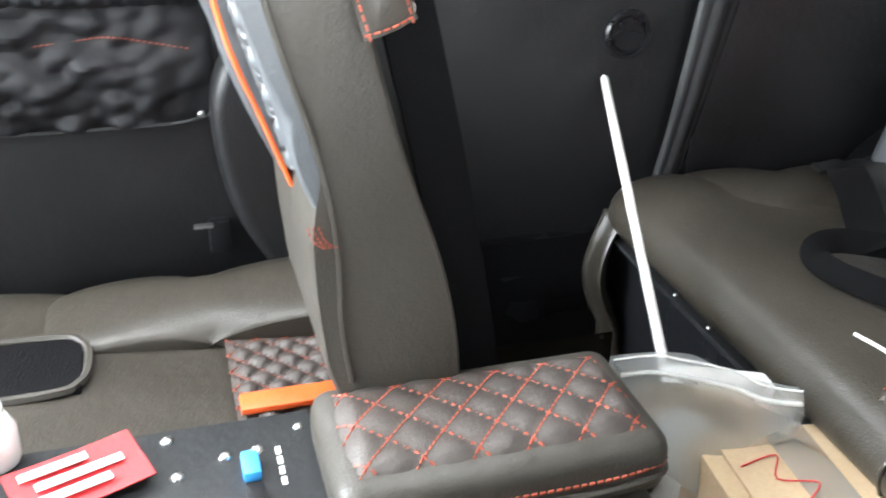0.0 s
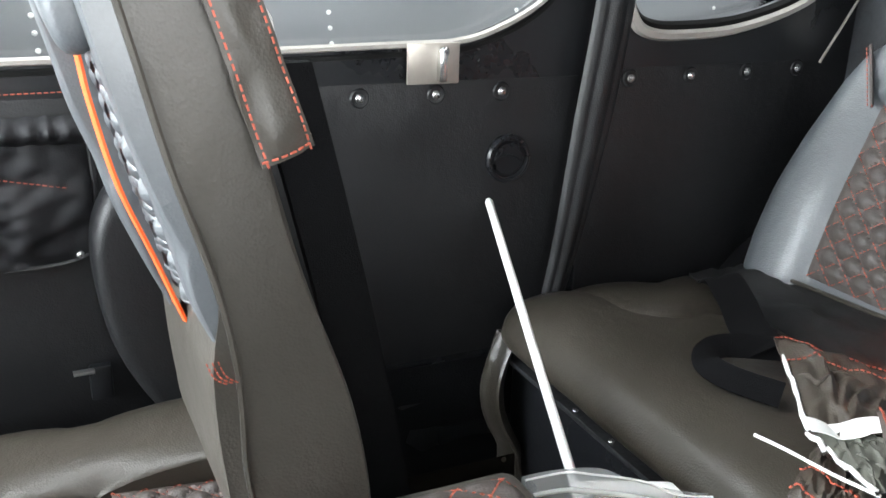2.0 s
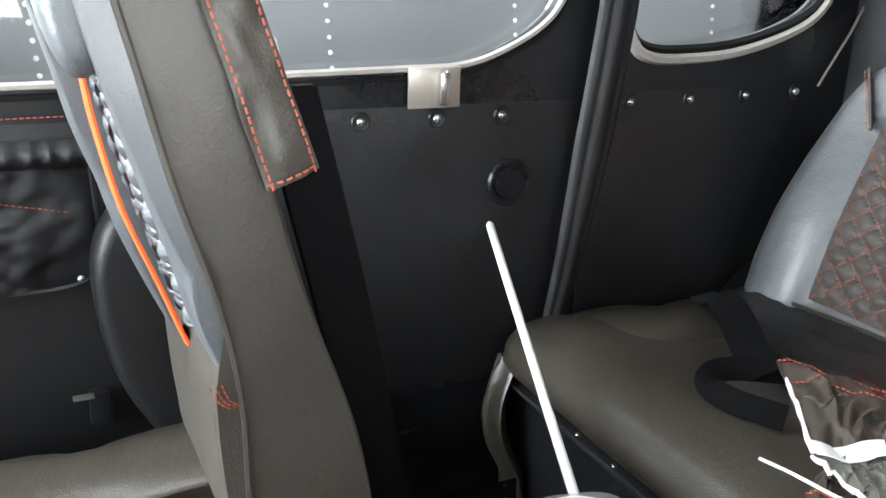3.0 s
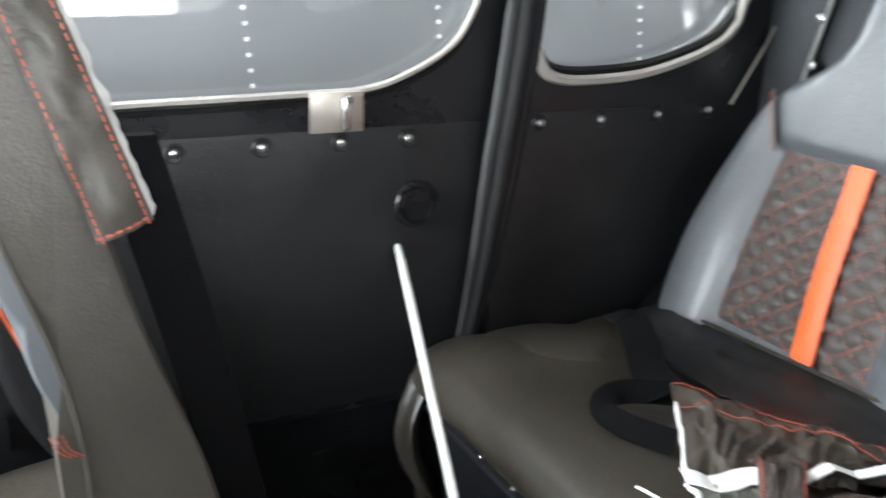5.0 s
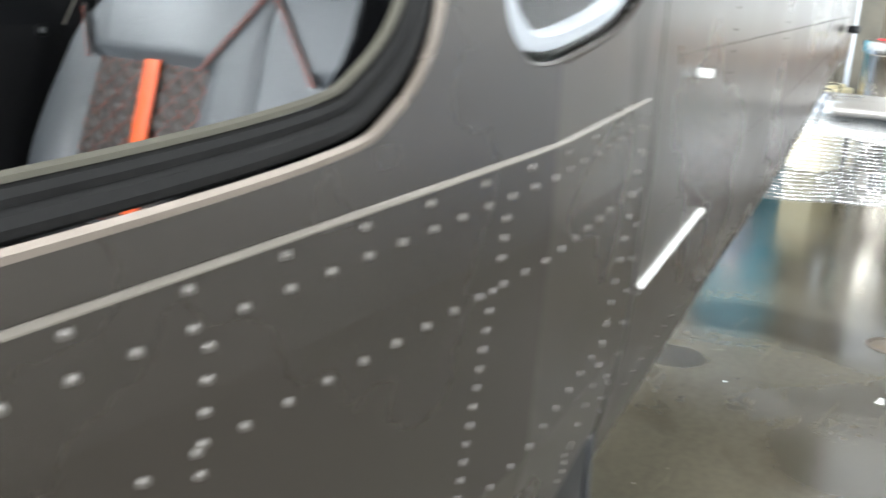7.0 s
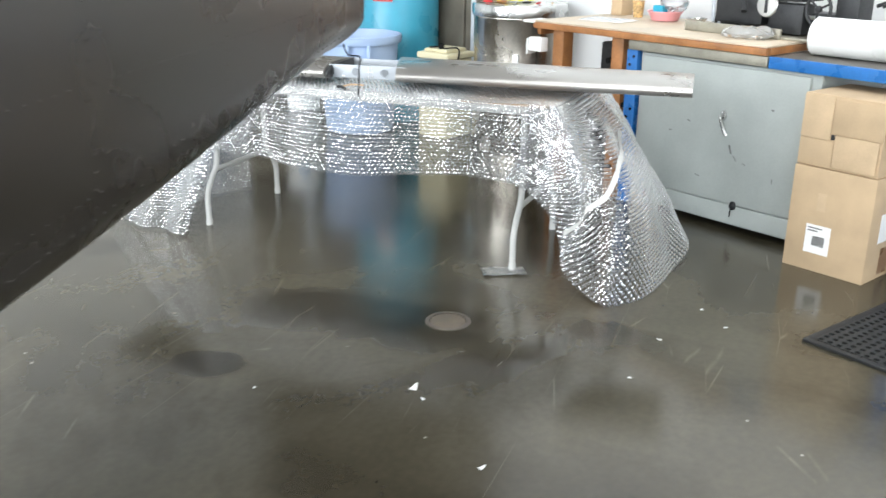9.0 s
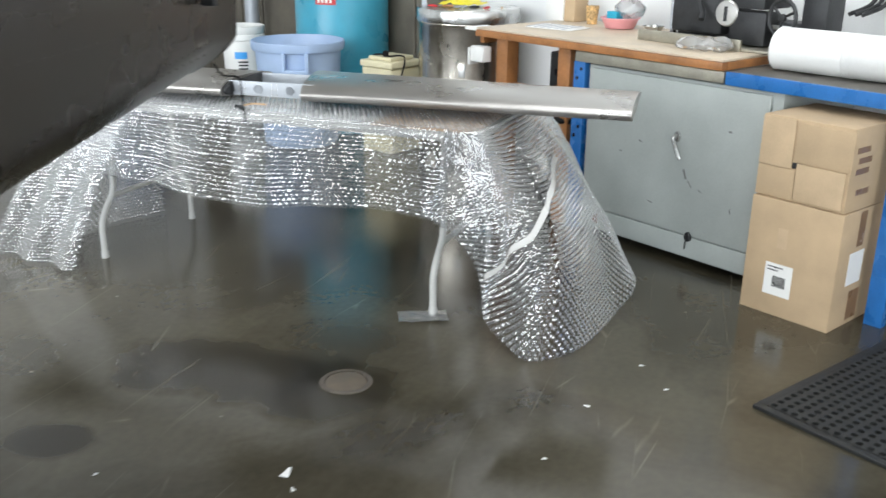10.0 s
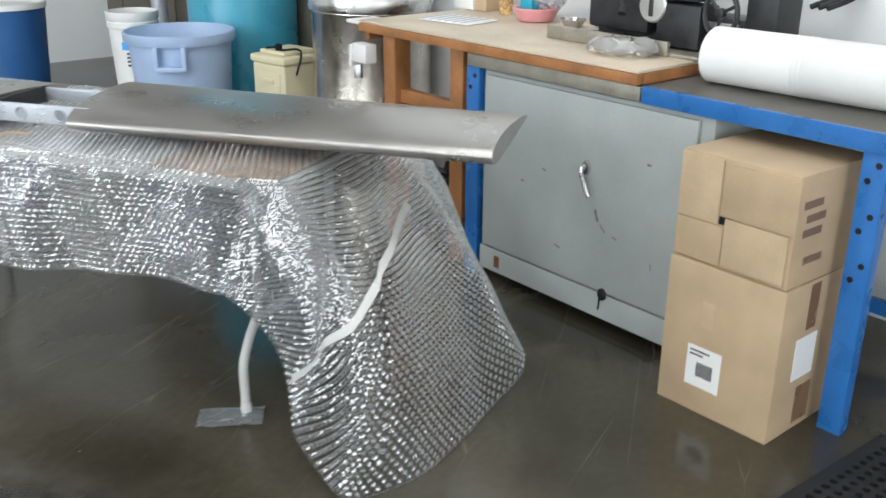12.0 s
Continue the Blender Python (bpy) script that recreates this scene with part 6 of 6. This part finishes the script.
# cartons stacked in front of the bench's open bay
def carton_box(name, label, m, w, d, h, upper):
    c = thing(name, label, "carton", m)
    part("body", block(-w / 2, w / 2, 0, d, 0, h, 0.004), CARD, c)
    if upper:
        part("front_flap", block(-w / 2 + 0.002, -0.045, -0.006, -0.001, 0.125, h - 0.005, 0.0015), CARD2, c, "stained front flap")
        part("front_flap", block(-0.035, w / 2 + 0.006, -0.007, -0.001, 0.155, h - 0.012, 0.0015), CARD, c)
        part("front_flap", block(-0.02, w / 2 - 0.01, -0.010, -0.002, 0.012, 0.150, 0.0015), CARD2, c)
        part("front_flap", block(-w / 2 + 0.002, -0.025, -0.005, -0.001, 0.004, 0.120, 0.0015), CARD, c)
        part("hole", block(-0.042, 0.0, -0.0045, -0.0005, 0.128, 0.150, 0.0), BLACK, c)
        for y, z in ((0.08, 0.22), (0.10, 0.18), (0.09, 0.14), (0.11, 0.06)):
            part("tape", block(w / 2 - 0.001, w / 2 + 0.001, y - 0.05, y + 0.04, z, z + 0.022, 0.0), TAPE, c)
    else:
        lab = part("label", block(-0.095, 0.02, -0.0015, 0.0, 0.085, 0.215, 0), PAPER, c, "white shipping label")
        bars = bmesh.new()
        for k in range(14):
            block(-0.060 + 0.004 * k, -0.058 + 0.004 * k + 0.001 * (k % 2), -0.0022, -0.0014, 0.12, 0.165, 0, bm=bars)
        block(-0.085, -0.04, -0.0022, -0.0014, 0.185, 0.190, 0, bm=bars)
        block(-0.085, -0.02, -0.0022, -0.0014, 0.198, 0.203, 0, bm=bars)
        part("print_bars", bars, BLACK, lab, "printed bars")
        lab = part("label", block(w / 2 - 0.0005, w / 2 + 0.0015, 0.09, 0.20, 0.17, 0.30, 0), PAPER, c, "white shipping label")
        part("tape", block(w / 2 - 0.001, w / 2 + 0.001, 0.13, 0.21, 0.02, 0.14, 0.0), TAPE, c)
        part("tape", block(w / 2 - 0.001, w / 2 + 0.001, 0.13, 0.18, 0.32, h - 0.01, 0.0), TAPE, c)
        part("stain", block(-0.06, -0.02, -0.0012, 0.0, 0.28, 0.36, 0), CARD2, c)
    return c


carton_box("cardboard_box", "large brown cardboard box with white labels on the floor", CORNER @ pose(-0.292, -0.207, 0, 0, 0, 0.5), 0.375, 0.36, 0.468, False)
carton_box("cardboard_box", "worn brown cardboard box stacked on another box", CORNER @ pose(-0.298, -0.195, 0.470, 0, 0, -1.5), 0.37, 0.36, 0.315, True)
stick = thing("wood_batten", "pale wooden batten leaning behind the boxes", "batten", CORNER)
part("batten", block(-0.085, -0.062, 0.10, 0.13, 0.0, 0.62, 0.003), WOOD, stick)

# foam roll on the steel bench
roll = thing("foam_roll", "white roll of packing foam lying on the bench", "foam roll", CORNER @ pose(-0.70, 0.22, 0.976, 0, 90, 3))
spiral = [(0.012 + 0.076 * k / 90, 2 * math.pi * 5 * k / 90) for k in range(91)]
part("outer_layer", lathe([(0.0, 0.004), (0.04, 0.001), (0.082, 0.0), (0.087, 0.006), (0.088, 0.30), (0.0865, 0.303), (0.088, 0.306), (0.088, 1.38), (0.084, 1.385), (0.0, 1.38)], 48), FOAM, roll)
# greyer spiral paints the shade between the roll's turns
part("end_turns", tube([(r * math.cos(t), r * math.sin(t), 0.001) for r, t in spiral], 0.0016, 4), material("foam_shadow_edge", (0.55, 0.55, 0.53), 0.8), roll)
for z in (0.31, 0.325, 0.62, 0.64):
    part("wrap_band", lathe([(0.0882, z), (0.0892, z + 0.004), (0.0882, z + 0.008)], 48), FOAM, roll)

# lathe on the wooden bench
lathe_tool = thing("bench_lathe", "black oily bench lathe with a pale dial and handwheel", "lathe", CORNER)
part("tray", block(-1.45, -0.72, 0.26, 0.66, 0.935, 0.948, 0.004), GALV, lathe_tool)
part("tray_lip", block(-1.46, -0.90, 0.245, 0.262, 0.935, 0.985, 0.004), GALV, lathe_tool, "pale rusty tray lip")
part("bed", block(-1.36, -0.72, 0.42, 0.56, 0.95, 1.06, 0.01), IRON, lathe_tool)
part("headstock", block(-1.36, -1.08, 0.36, 0.60, 0.98, 1.24, 0.02), IRON, lathe_tool)
part("apron", block(-1.02, -0.84, 0.33, 0.44, 0.955, 1.10, 0.012), IRON, lathe_tool)
dial = part("dial", lathe([(0.0, 0.018), (0.052, 0.016), (0.058, 0.008), (0.058, 0.0)], 40, m=Matrix.Translation((-1.04, 0.34, 1.085)) @ Matrix.Rotation(radians(90), 4, "X")), ALU, lathe_tool, "pale machined dial")
part("slot", block(-1.048, -1.032, 0.318, 0.324, 1.05, 1.115, 0.002), IRON, dial)
wheel = part("handwheel", tube([(-0.77 + 0.062 * math.cos(t), 0.34, 1.085 + 0.075 * math.sin(t)) for t in np.linspace(0, 2 * math.pi, 28)[:-1]], 0.009, 8, closed=True), IRON, lathe_tool)
for k in range(3):
    t = 2 * math.pi * k / 3 + 0.4
    part("spoke", tube([(-0.77, 0.34, 1.085), (-0.77 + 0.062 * math.cos(t), 0.34, 1.085 + 0.075 * math.sin(t))], 0.006, 6), IRON, wheel)
part("hub", lathe([(0.0, 0.02), (0.016, 0.016), (0.018, 0.0)], 16, m=Matrix.Translation((-0.77, 0.345, 1.085)) @ Matrix.Rotation(radians(90), 4, "X")), IRON, wheel)
part("lever", tube([(-1.20, 0.345, 1.14), (-1.16, 0.32, 1.08), (-1.15, 0.30, 1.05)], [0.008, 0.010, 0.015], 8), IRON, lathe_tool)
part("feed_screw", tube([(-1.36, 0.375, 1.04), (-0.72, 0.375, 1.04)], 0.010, 8), STEEL, lathe_tool)
part("tailstock", block(-0.72, -0.60, 0.40, 0.55, 0.95, 1.20, 0.02), IRON, lathe_tool)
part("top_slide", block(-1.02, -0.86, 0.34, 0.56, 1.11, 1.17, 0.01), IRON, lathe_tool)
hammer = thing("chuck_key", "steel and black tool lying in the lathe tray", "hand tool", CORNER @ Matrix.Translation((-1.22, 0.30, 0.966)))
part("shaft", tube([(-0.06, 0, 0), (0.02, 0, 0)], 0.013, 10), STEEL, hammer)
part("grip", tube([(0.02, 0, 0), (0.08, 0.01, 0)], 0.017, 10), BLACK, hammer)
# small things along the wooden bench
bagb = thing("parts_bag", "clear plastic bag of small metal parts on the bench", "plastic bag", CORNER @ pose(-1.03, 0.17, 0.936, 0, 0, 20))
part("film", sheet(lambda u, v: Vector((0.13 * math.cos(2 * math.pi * u) * (0.35 + 0.65 * math.sin(math.pi * (0.08 + 0.9 * v))), 0.075 * math.sin(2 * math.pi * u) * (0.35 + 0.65 * math.sin(math.pi * (0.08 + 0.9 * v))), 0.055 * v + 0.018 * noise.noise(Vector((math.cos(6.28 * u) * 2, math.sin(6.28 * u) * 2, v * 3))))), 28, 8, cu=True), FILM, bagb)
for k in range(12):
    part("fitting", lathe([(0.0, 0), (0.009, 0), (0.009, 0.03), (0, 0.03)], 8, m=pose(-0.08 + 0.014 * k, 0.03 * math.sin(k * 2.3), 0.012 + 0.006 * (k % 3), 90, 0, 40 * k)), STEEL if k % 3 else PLY, bagb)
basin = thing("pink_basin", "pink plastic basin with odds and ends on the bench", "basin", CORNER @ Matrix.Translation((-1.83, 0.56, 0.935)))
part("bowl", lathe([(0.0, 0.002), (0.075, 0.002), (0.098, 0.05), (0.105, 0.052), (0.104, 0.057), (0.094, 0.055), (0.072, 0.008), (0, 0.008)], 36), PINK, basin)
cup = thing("blue_box", "small blue plastic box in the pink basin", "box", CORNER @ Matrix.Translation((-1.86, 0.55, 0.945)))
part("box", block(-0.035, 0.035, -0.025, 0.025, 0.0, 0.075, 0.004), material("cyan_plastic", (0.02, 0.35, 0.50), 0.4), cup)
bags = thing("crumpled_bag", "crumpled clear bag in the pink basin", "plastic bag", CORNER @ Matrix.Translation((-1.80, 0.60, 0.99)))
part("film", sheet(lambda u, v: Vector((0.09 * math.cos(6.283 * u) * math.sin(3.1 * v + 0.02), 0.07 * math.sin(6.283 * u) * math.sin(3.1 * v + 0.02), 0.09 * (1 - math.cos(3.1 * v)) / 2 + 0.03 * noise.noise(Vector((math.cos(6.28 * u) * 3, math.sin(6.28 * u) * 3, v * 5))))), 24, 12, cu=True), FILM, bags)
can = thing("printed_cup", "patterned paper cup standing on the bench", "cup", CORNER @ Matrix.Translation((-2.06, 0.60, 0.935)))
part("cup", lathe([(0.0, 0.0), (0.028, 0.0), (0.036, 0.095), (0.038, 0.097), (0.034, 0.097), (0, 0.09)], 24), material("printed_paper", (0.55, 0.35, 0.15), 0.5, vary=0.8, scale=60), can)
pads = thing("white_carton", "white and brown box standing on the bench", "box", CORNER @ Matrix.Translation((-2.28, 0.64, 0.935)))
part("box", block(-0.11, 0.02, -0.06, 0.06, 0.0, 0.13, 0.003), WHITE, pads)
part("brown_side", block(0.021, 0.10, -0.05, 0.06, 0.0, 0.12, 0.003), CARD, pads)
clothm = thing("ribbed_mat", "white ribbed rubber mat lying on the bench", "mat", CORNER @ pose(-2.02, 0.30, 0.936, 0, 0, 8))
part("sheet", block(-0.15, 0.13, -0.10, 0.10, 0.0, 0.004, 0.001), PAPER, clothm)
for k in range(12):
    part("rib", tube([(-0.14 + 0.022 * k, -0.095, 0.004), (-0.13 + 0.022 * k, 0.0, 0.007), (-0.145 + 0.022 * k, 0.095, 0.004)], 0.004, 5), FOAM if k % 2 else GREYPART, clothm)
bowl = thing("steel_bowl", "small shiny steel bowl on the bench", "bowl", CORNER @ Matrix.Translation((-1.58, 0.52, 0.935)))
part("bowl", lathe([(0.0, 0.0), (0.03, 0.0), (0.055, 0.035), (0.058, 0.036), (0.03, 0.004), (0.0, 0.004)], 28), STEEL, bowl)
hoses = thing("hose_bundle", "bundle of dark hoses hanging behind the bench", "hoses", CORNER)
for k in range(7):
    part("hose", tube(smooth_line([(-1.62 + 0.025 * k, 0.80, 1.45), (-1.64 + 0.03 * k, 0.76, 1.2), (-1.60 + 0.03 * k, 0.70, 1.0), (-1.54 + 0.02 * k, 0.62, 0.945)], 6), 0.011, 7), RUBBER if k % 2 else GREYPART, hoses)
pipe = thing("wall_cables", "thin black cables hanging on the white wall", "cables", CORNER)
for k in range(3):
    part("cable", tube(smooth_line([(-0.66 + 0.02 * k, 0.84, 1.60), (-0.62 + 0.02 * k, 0.835, 1.3), (-0.60 + 0.03 * k, 0.80, 1.15), (-0.66 + 0.03 * k, 0.70, 1.09)], 6), 0.010, 7), IRON, pipe)

# ---------------------------------------------------------------- drums and bins along the wall
drum = thing("steel_drum", "large streaky stainless steel drum with a flat lid", "drum", pose(7.72, 0.62, 0))
part("body", lathe([(0.0, 0.0), (0.31, 0.0), (0.315, 0.02), (0.308, 0.30), (0.312, 0.31), (0.308, 0.32), (0.308, 0.87), (0.314, 0.88), (0.312, 0.90)], 64), DRUMSTEEL, drum)
lid = part("lid", lathe([(0.318, 0.885), (0.322, 0.895), (0.322, 0.955), (0.316, 0.965), (0.0, 0.968)], 64), STEEL, drum)
part("bracket", block(-0.325, -0.305, -0.08, -0.04, 0.58, 0.66, 0.004), STEEL, drum)
film = thing("yellow_film", "crumpled yellow plastic film on the drum lid", "plastic film", pose(7.72, 0.66, 0.968))
part("film", sheet(lambda u, v: Vector((0.10 * (u - 0.5) * 2, 0.13 * (v - 0.5) * 2, 0.012 + 0.03 * abs(noise.noise(Vector((u * 5, v * 5, 3)))) + 0.03 * math.sin(math.pi * u) * math.sin(math.pi * v))), 26, 26, thick=0.001), YELLOW, film)
for k, mt in enumerate((RED, WOOD, STEEL, IRON, RED, PLY)):
    t = thing("hand_tool", "small hand tool lying on the drum lid", "hand tool", pose(7.56 + 0.03 * (k % 2), 0.80 - 0.085 * k, 0.968, 0, 0, 70 + 25 * k), "tools on the drum lid")
    part("tool", tube([(-0.035, 0, 0.008), (0.0, 0, 0.009), (0.035, 0, 0.008)], [0.006, 0.008, 0.005], 8), mt, t)
tank = thing("teal_tank", "tall teal painted steel tank with a red and white label", "tank", pose(8.42, 1.80, 0))
part("body", lathe([(0.0, 0.0), (0.33, 0.0), (0.335, 0.03), (0.335, 1.50), (0.30, 1.56), (0.0, 1.60)], 64), TEAL, tank)


def tank_label(t0, t1, z0, z1, r=0.3365):
    return sheet(lambda u, v: Vector((r * math.cos(t0 + (t1 - t0) * u), r * math.sin(t0 + (t1 - t0) * u), z0 + (z1 - z0) * v)), 14, 2)


lab = part("label", tank_label(radians(172), radians(198), 0.905, 1.06), PAPER, tank, "white label")
part("red_band", tank_label(radians(172), radians(198), 0.905, 0.958, 0.338), RED, lab, "red label band")
bars = bmesh.new()
for k in range(4):
    merge(bars, tank_label(radians(193 - 5 * k), radians(190 - 5 * k), 0.918, 0.945, 0.3392))
part("mark_bars", bars, PAPER, lab, "pale lettering as bars")
post2 = thing("wall_post", "pale steel post between the tank and the drum", "post", pose(8.45, 1.12, 0))
part("post", block(-0.05, 0.05, -0.06, 0.06, 0, 2.4, 0.006), GREYPART, post2)
cool = thing("cream_cooler", "cream plastic cool box with a black cable on its lid", "cool box", pose(7.735, 1.235, 0, 0, 0, -22))
part("body", block(-0.02, 0.26, -0.135, 0.135, 0.0, 0.555, 0.015, 3), CREAM, cool)
part("lid", block(-0.03, 0.27, -0.145, 0.145, 0.556, 0.60, 0.015, 3), CREAM, cool)
part("lid_top", block(0.01, 0.23, -0.105, 0.105, 0.60, 0.625, 0.012, 2), CREAM, cool)
part("door_frame", block(-0.024, -0.0195, -0.10, 0.09, 0.33, 0.51, 0.002), CREAM, cool)
part("handle", block(-0.034, -0.025, -0.05, 0.03, 0.45, 0.475, 0.003), CREAM, cool)
part("cable", tube(smooth_line([(0.02, 0.06, 0.632), (0.05, 0.0, 0.636), (0.03, -0.07, 0.632), (0.10, -0.14, 0.625), (0.05, -0.155, 0.50)], 6), 0.006, 6), RUBBER, cool)
part("plug", lathe([(0.0, 0), (0.018, 0), (0.02, 0.03), (0.0, 0.04)], 12, m=Matrix.Translation((0.03, -0.04, 0.628))), RUBBER, cool)
tub = thing("blue_tub", "pale blue round plastic tub with side handles", "tub", pose(7.77, 1.83, 0))
part("body", lathe([(0.0, 0.01), (0.235, 0.01), (0.25, 0.03), (0.285, 0.64), (0.305, 0.645), (0.312, 0.66), (0.312, 0.70), (0.302, 0.705), (0.296, 0.66), (0.275, 0.62), (0.235, 0.04), (0.0, 0.03)], 64), TUBBLUE, tub)
hm = Matrix.Rotation(radians(203), 4, "Z") @ Matrix.Translation((0.292, 0, 0))
part("handle", block(-0.01, 0.035, -0.075, 0.075, 0.515, 0.545, 0.010, m=hm), TUBBLUE, tub)
for y in (-0.075, 0.075):
    part("handle_rib", block(-0.02, 0.03, y - 0.012, y + 0.012, 0.52, 0.65, 0.006, m=hm), TUBBLUE, tub)
buck = thing("white_bucket", "white plastic bucket with a blue label and dirty rim", "bucket", pose(8.40, 2.62, 0))
part("body", lathe([(0.0, 0.0), (0.13, 0.0), (0.155, 0.60), (0.165, 0.605), (0.165, 0.64), (0.158, 0.645), (0.168, 0.66), (0.168, 0.70), (0.158, 0.705), (0.15, 0.66), (0.12, 0.03), (0, 0.02)], 40), WHITE, buck)
part("blue_label", sheet(lambda u, v: Vector((0.156 * math.cos(radians(185) + 0.6 * u), 0.156 * math.sin(radians(185) + 0.6 * u), 0.47 + 0.05 * v)), 8, 2), BLUEKEY, buck)
bars = bmesh.new()
for k in range(4):
    merge(bars, sheet(lambda u, v, k=k: Vector((0.1555 * math.cos(radians(195) + 0.45 * u), 0.1555 * math.sin(radians(195) + 0.45 * u), 0.44 - 0.025 * k + 0.012 * v)), 6, 1))
part("print_bars", bars, IRON, buck, "dark print as bars")
bin2 = thing("dark_blue_bin", "dark blue plastic bin with a white rim", "bin", pose(8.35, 3.62, 0, 0, 0, 20))
part("body", lathe([(0.0, 0.0), (0.22, 0.0), (0.26, 0.68), (0.0, 0.66)], 40), DRUMBLUE, bin2)
part("rim", lathe([(0.255, 0.68), (0.272, 0.685), (0.272, 0.72), (0.255, 0.725), (0.23, 0.70)], 40), WHITE, bin2)
for k, (x, y, r) in enumerate(((8.95, 2.35, 0.05), (8.85, 2.15, 0.04), (9.3, 3.05, 0.06))):
    t = thing("standing_pipe", "grey pipe standing against the wall", "pipe", pose(x, y, 0), "pipes at the wall")
    part("pipe", lathe([(0.0, 0), (r, 0), (r, 1.8), (r * 0.8, 1.8), (r * 0.8, 1.7), (0, 1.7)], 20), GREYPART if k else IRON, t)

# ---------------------------------------------------------------- perforated rubber mat on the floor
rmat = thing("rubber_mat", "black perforated rubber floor mat", "floor mat", pose(4.935, -1.265, 0, 0, 0, -33.7))
MW, ML, PIT = 0.62, 0.98, 0.036
verts, faces = [], []
nx, ny = int(ML / PIT), int(MW / PIT)
for i in range(nx):
    for j in range(ny):
        k = len(verts)
        cx, cy = (i + 0.5) * PIT, -(j + 0.5) * PIT
        for zz in (0.014, 0.001):
            verts += [(cx + sx * PIT / 2, cy + sy * PIT / 2, zz) for sx, sy in ((1, 1), (0, 1), (-1, 1), (-1, 0), (-1, -1), (0, -1), (1, -1), (1, 0))]
            verts += [(cx + 0.0115 * math.cos(math.pi / 4 * (q + 1)), cy + 0.0115 * math.sin(math.pi / 4 * (q + 1)), zz) for q in range(8)]
        for q in range(8):
            r = (q + 1) % 8
            faces.append((k + q, k + r, k + 8 + r, k + 8 + q))
            faces.append((k + 8 + q, k + 8 + r, k + 24 + r, k + 24 + q))
me = bpy.data.meshes.new("web")
me.from_pydata(verts, [], faces)
me.materials.append(MATRUB)
o = new("web", me)
o.parent = rmat
part("border", block(-0.03, 0.0, -ny * PIT - 0.03, 0.03, 0.0, 0.013, 0.004), MATRUB, rmat)
part("border", block(0.0, nx * PIT + 0.03, 0.0, 0.03, 0.0, 0.013, 0.004), MATRUB, rmat)
part("border", block(0.0, nx * PIT + 0.03, -ny * PIT - 0.03, -ny * PIT, 0.0, 0.013, 0.004), MATRUB, rmat)
part("border", block(nx * PIT, nx * PIT + 0.03, -ny * PIT, 0.0, 0.0, 0.013, 0.004), MATRUB, rmat)
# litter on the concrete
for k, (x, y, r) in enumerate(((4.086, 0.002, 0.02), (4.02, -0.05, 0.008), (4.75, -0.72, 0.010), (4.4, -0.66, 0.009), (3.9, 0.5, 0.008), (5.1, -0.85, 0.009), (4.95, -0.95, 0.008), (3.7, -0.35, 0.012), (3.62, -0.62, 0.008))):
    t = thing("paper_scrap", "small pale scrap lying on the concrete floor", "scrap", pose(x, y, 0.001, 0, 0, 47 * k), "scraps on the floor")
    part("scrap", sheet(lambda u, v, r=r: Vector((r * (u - 0.5) * 2, r * (v - 0.5) * (1.4 - u), 0.002 + r * 0.3 * u * u)), 5, 4, thick=0.0006), PAPER, t)
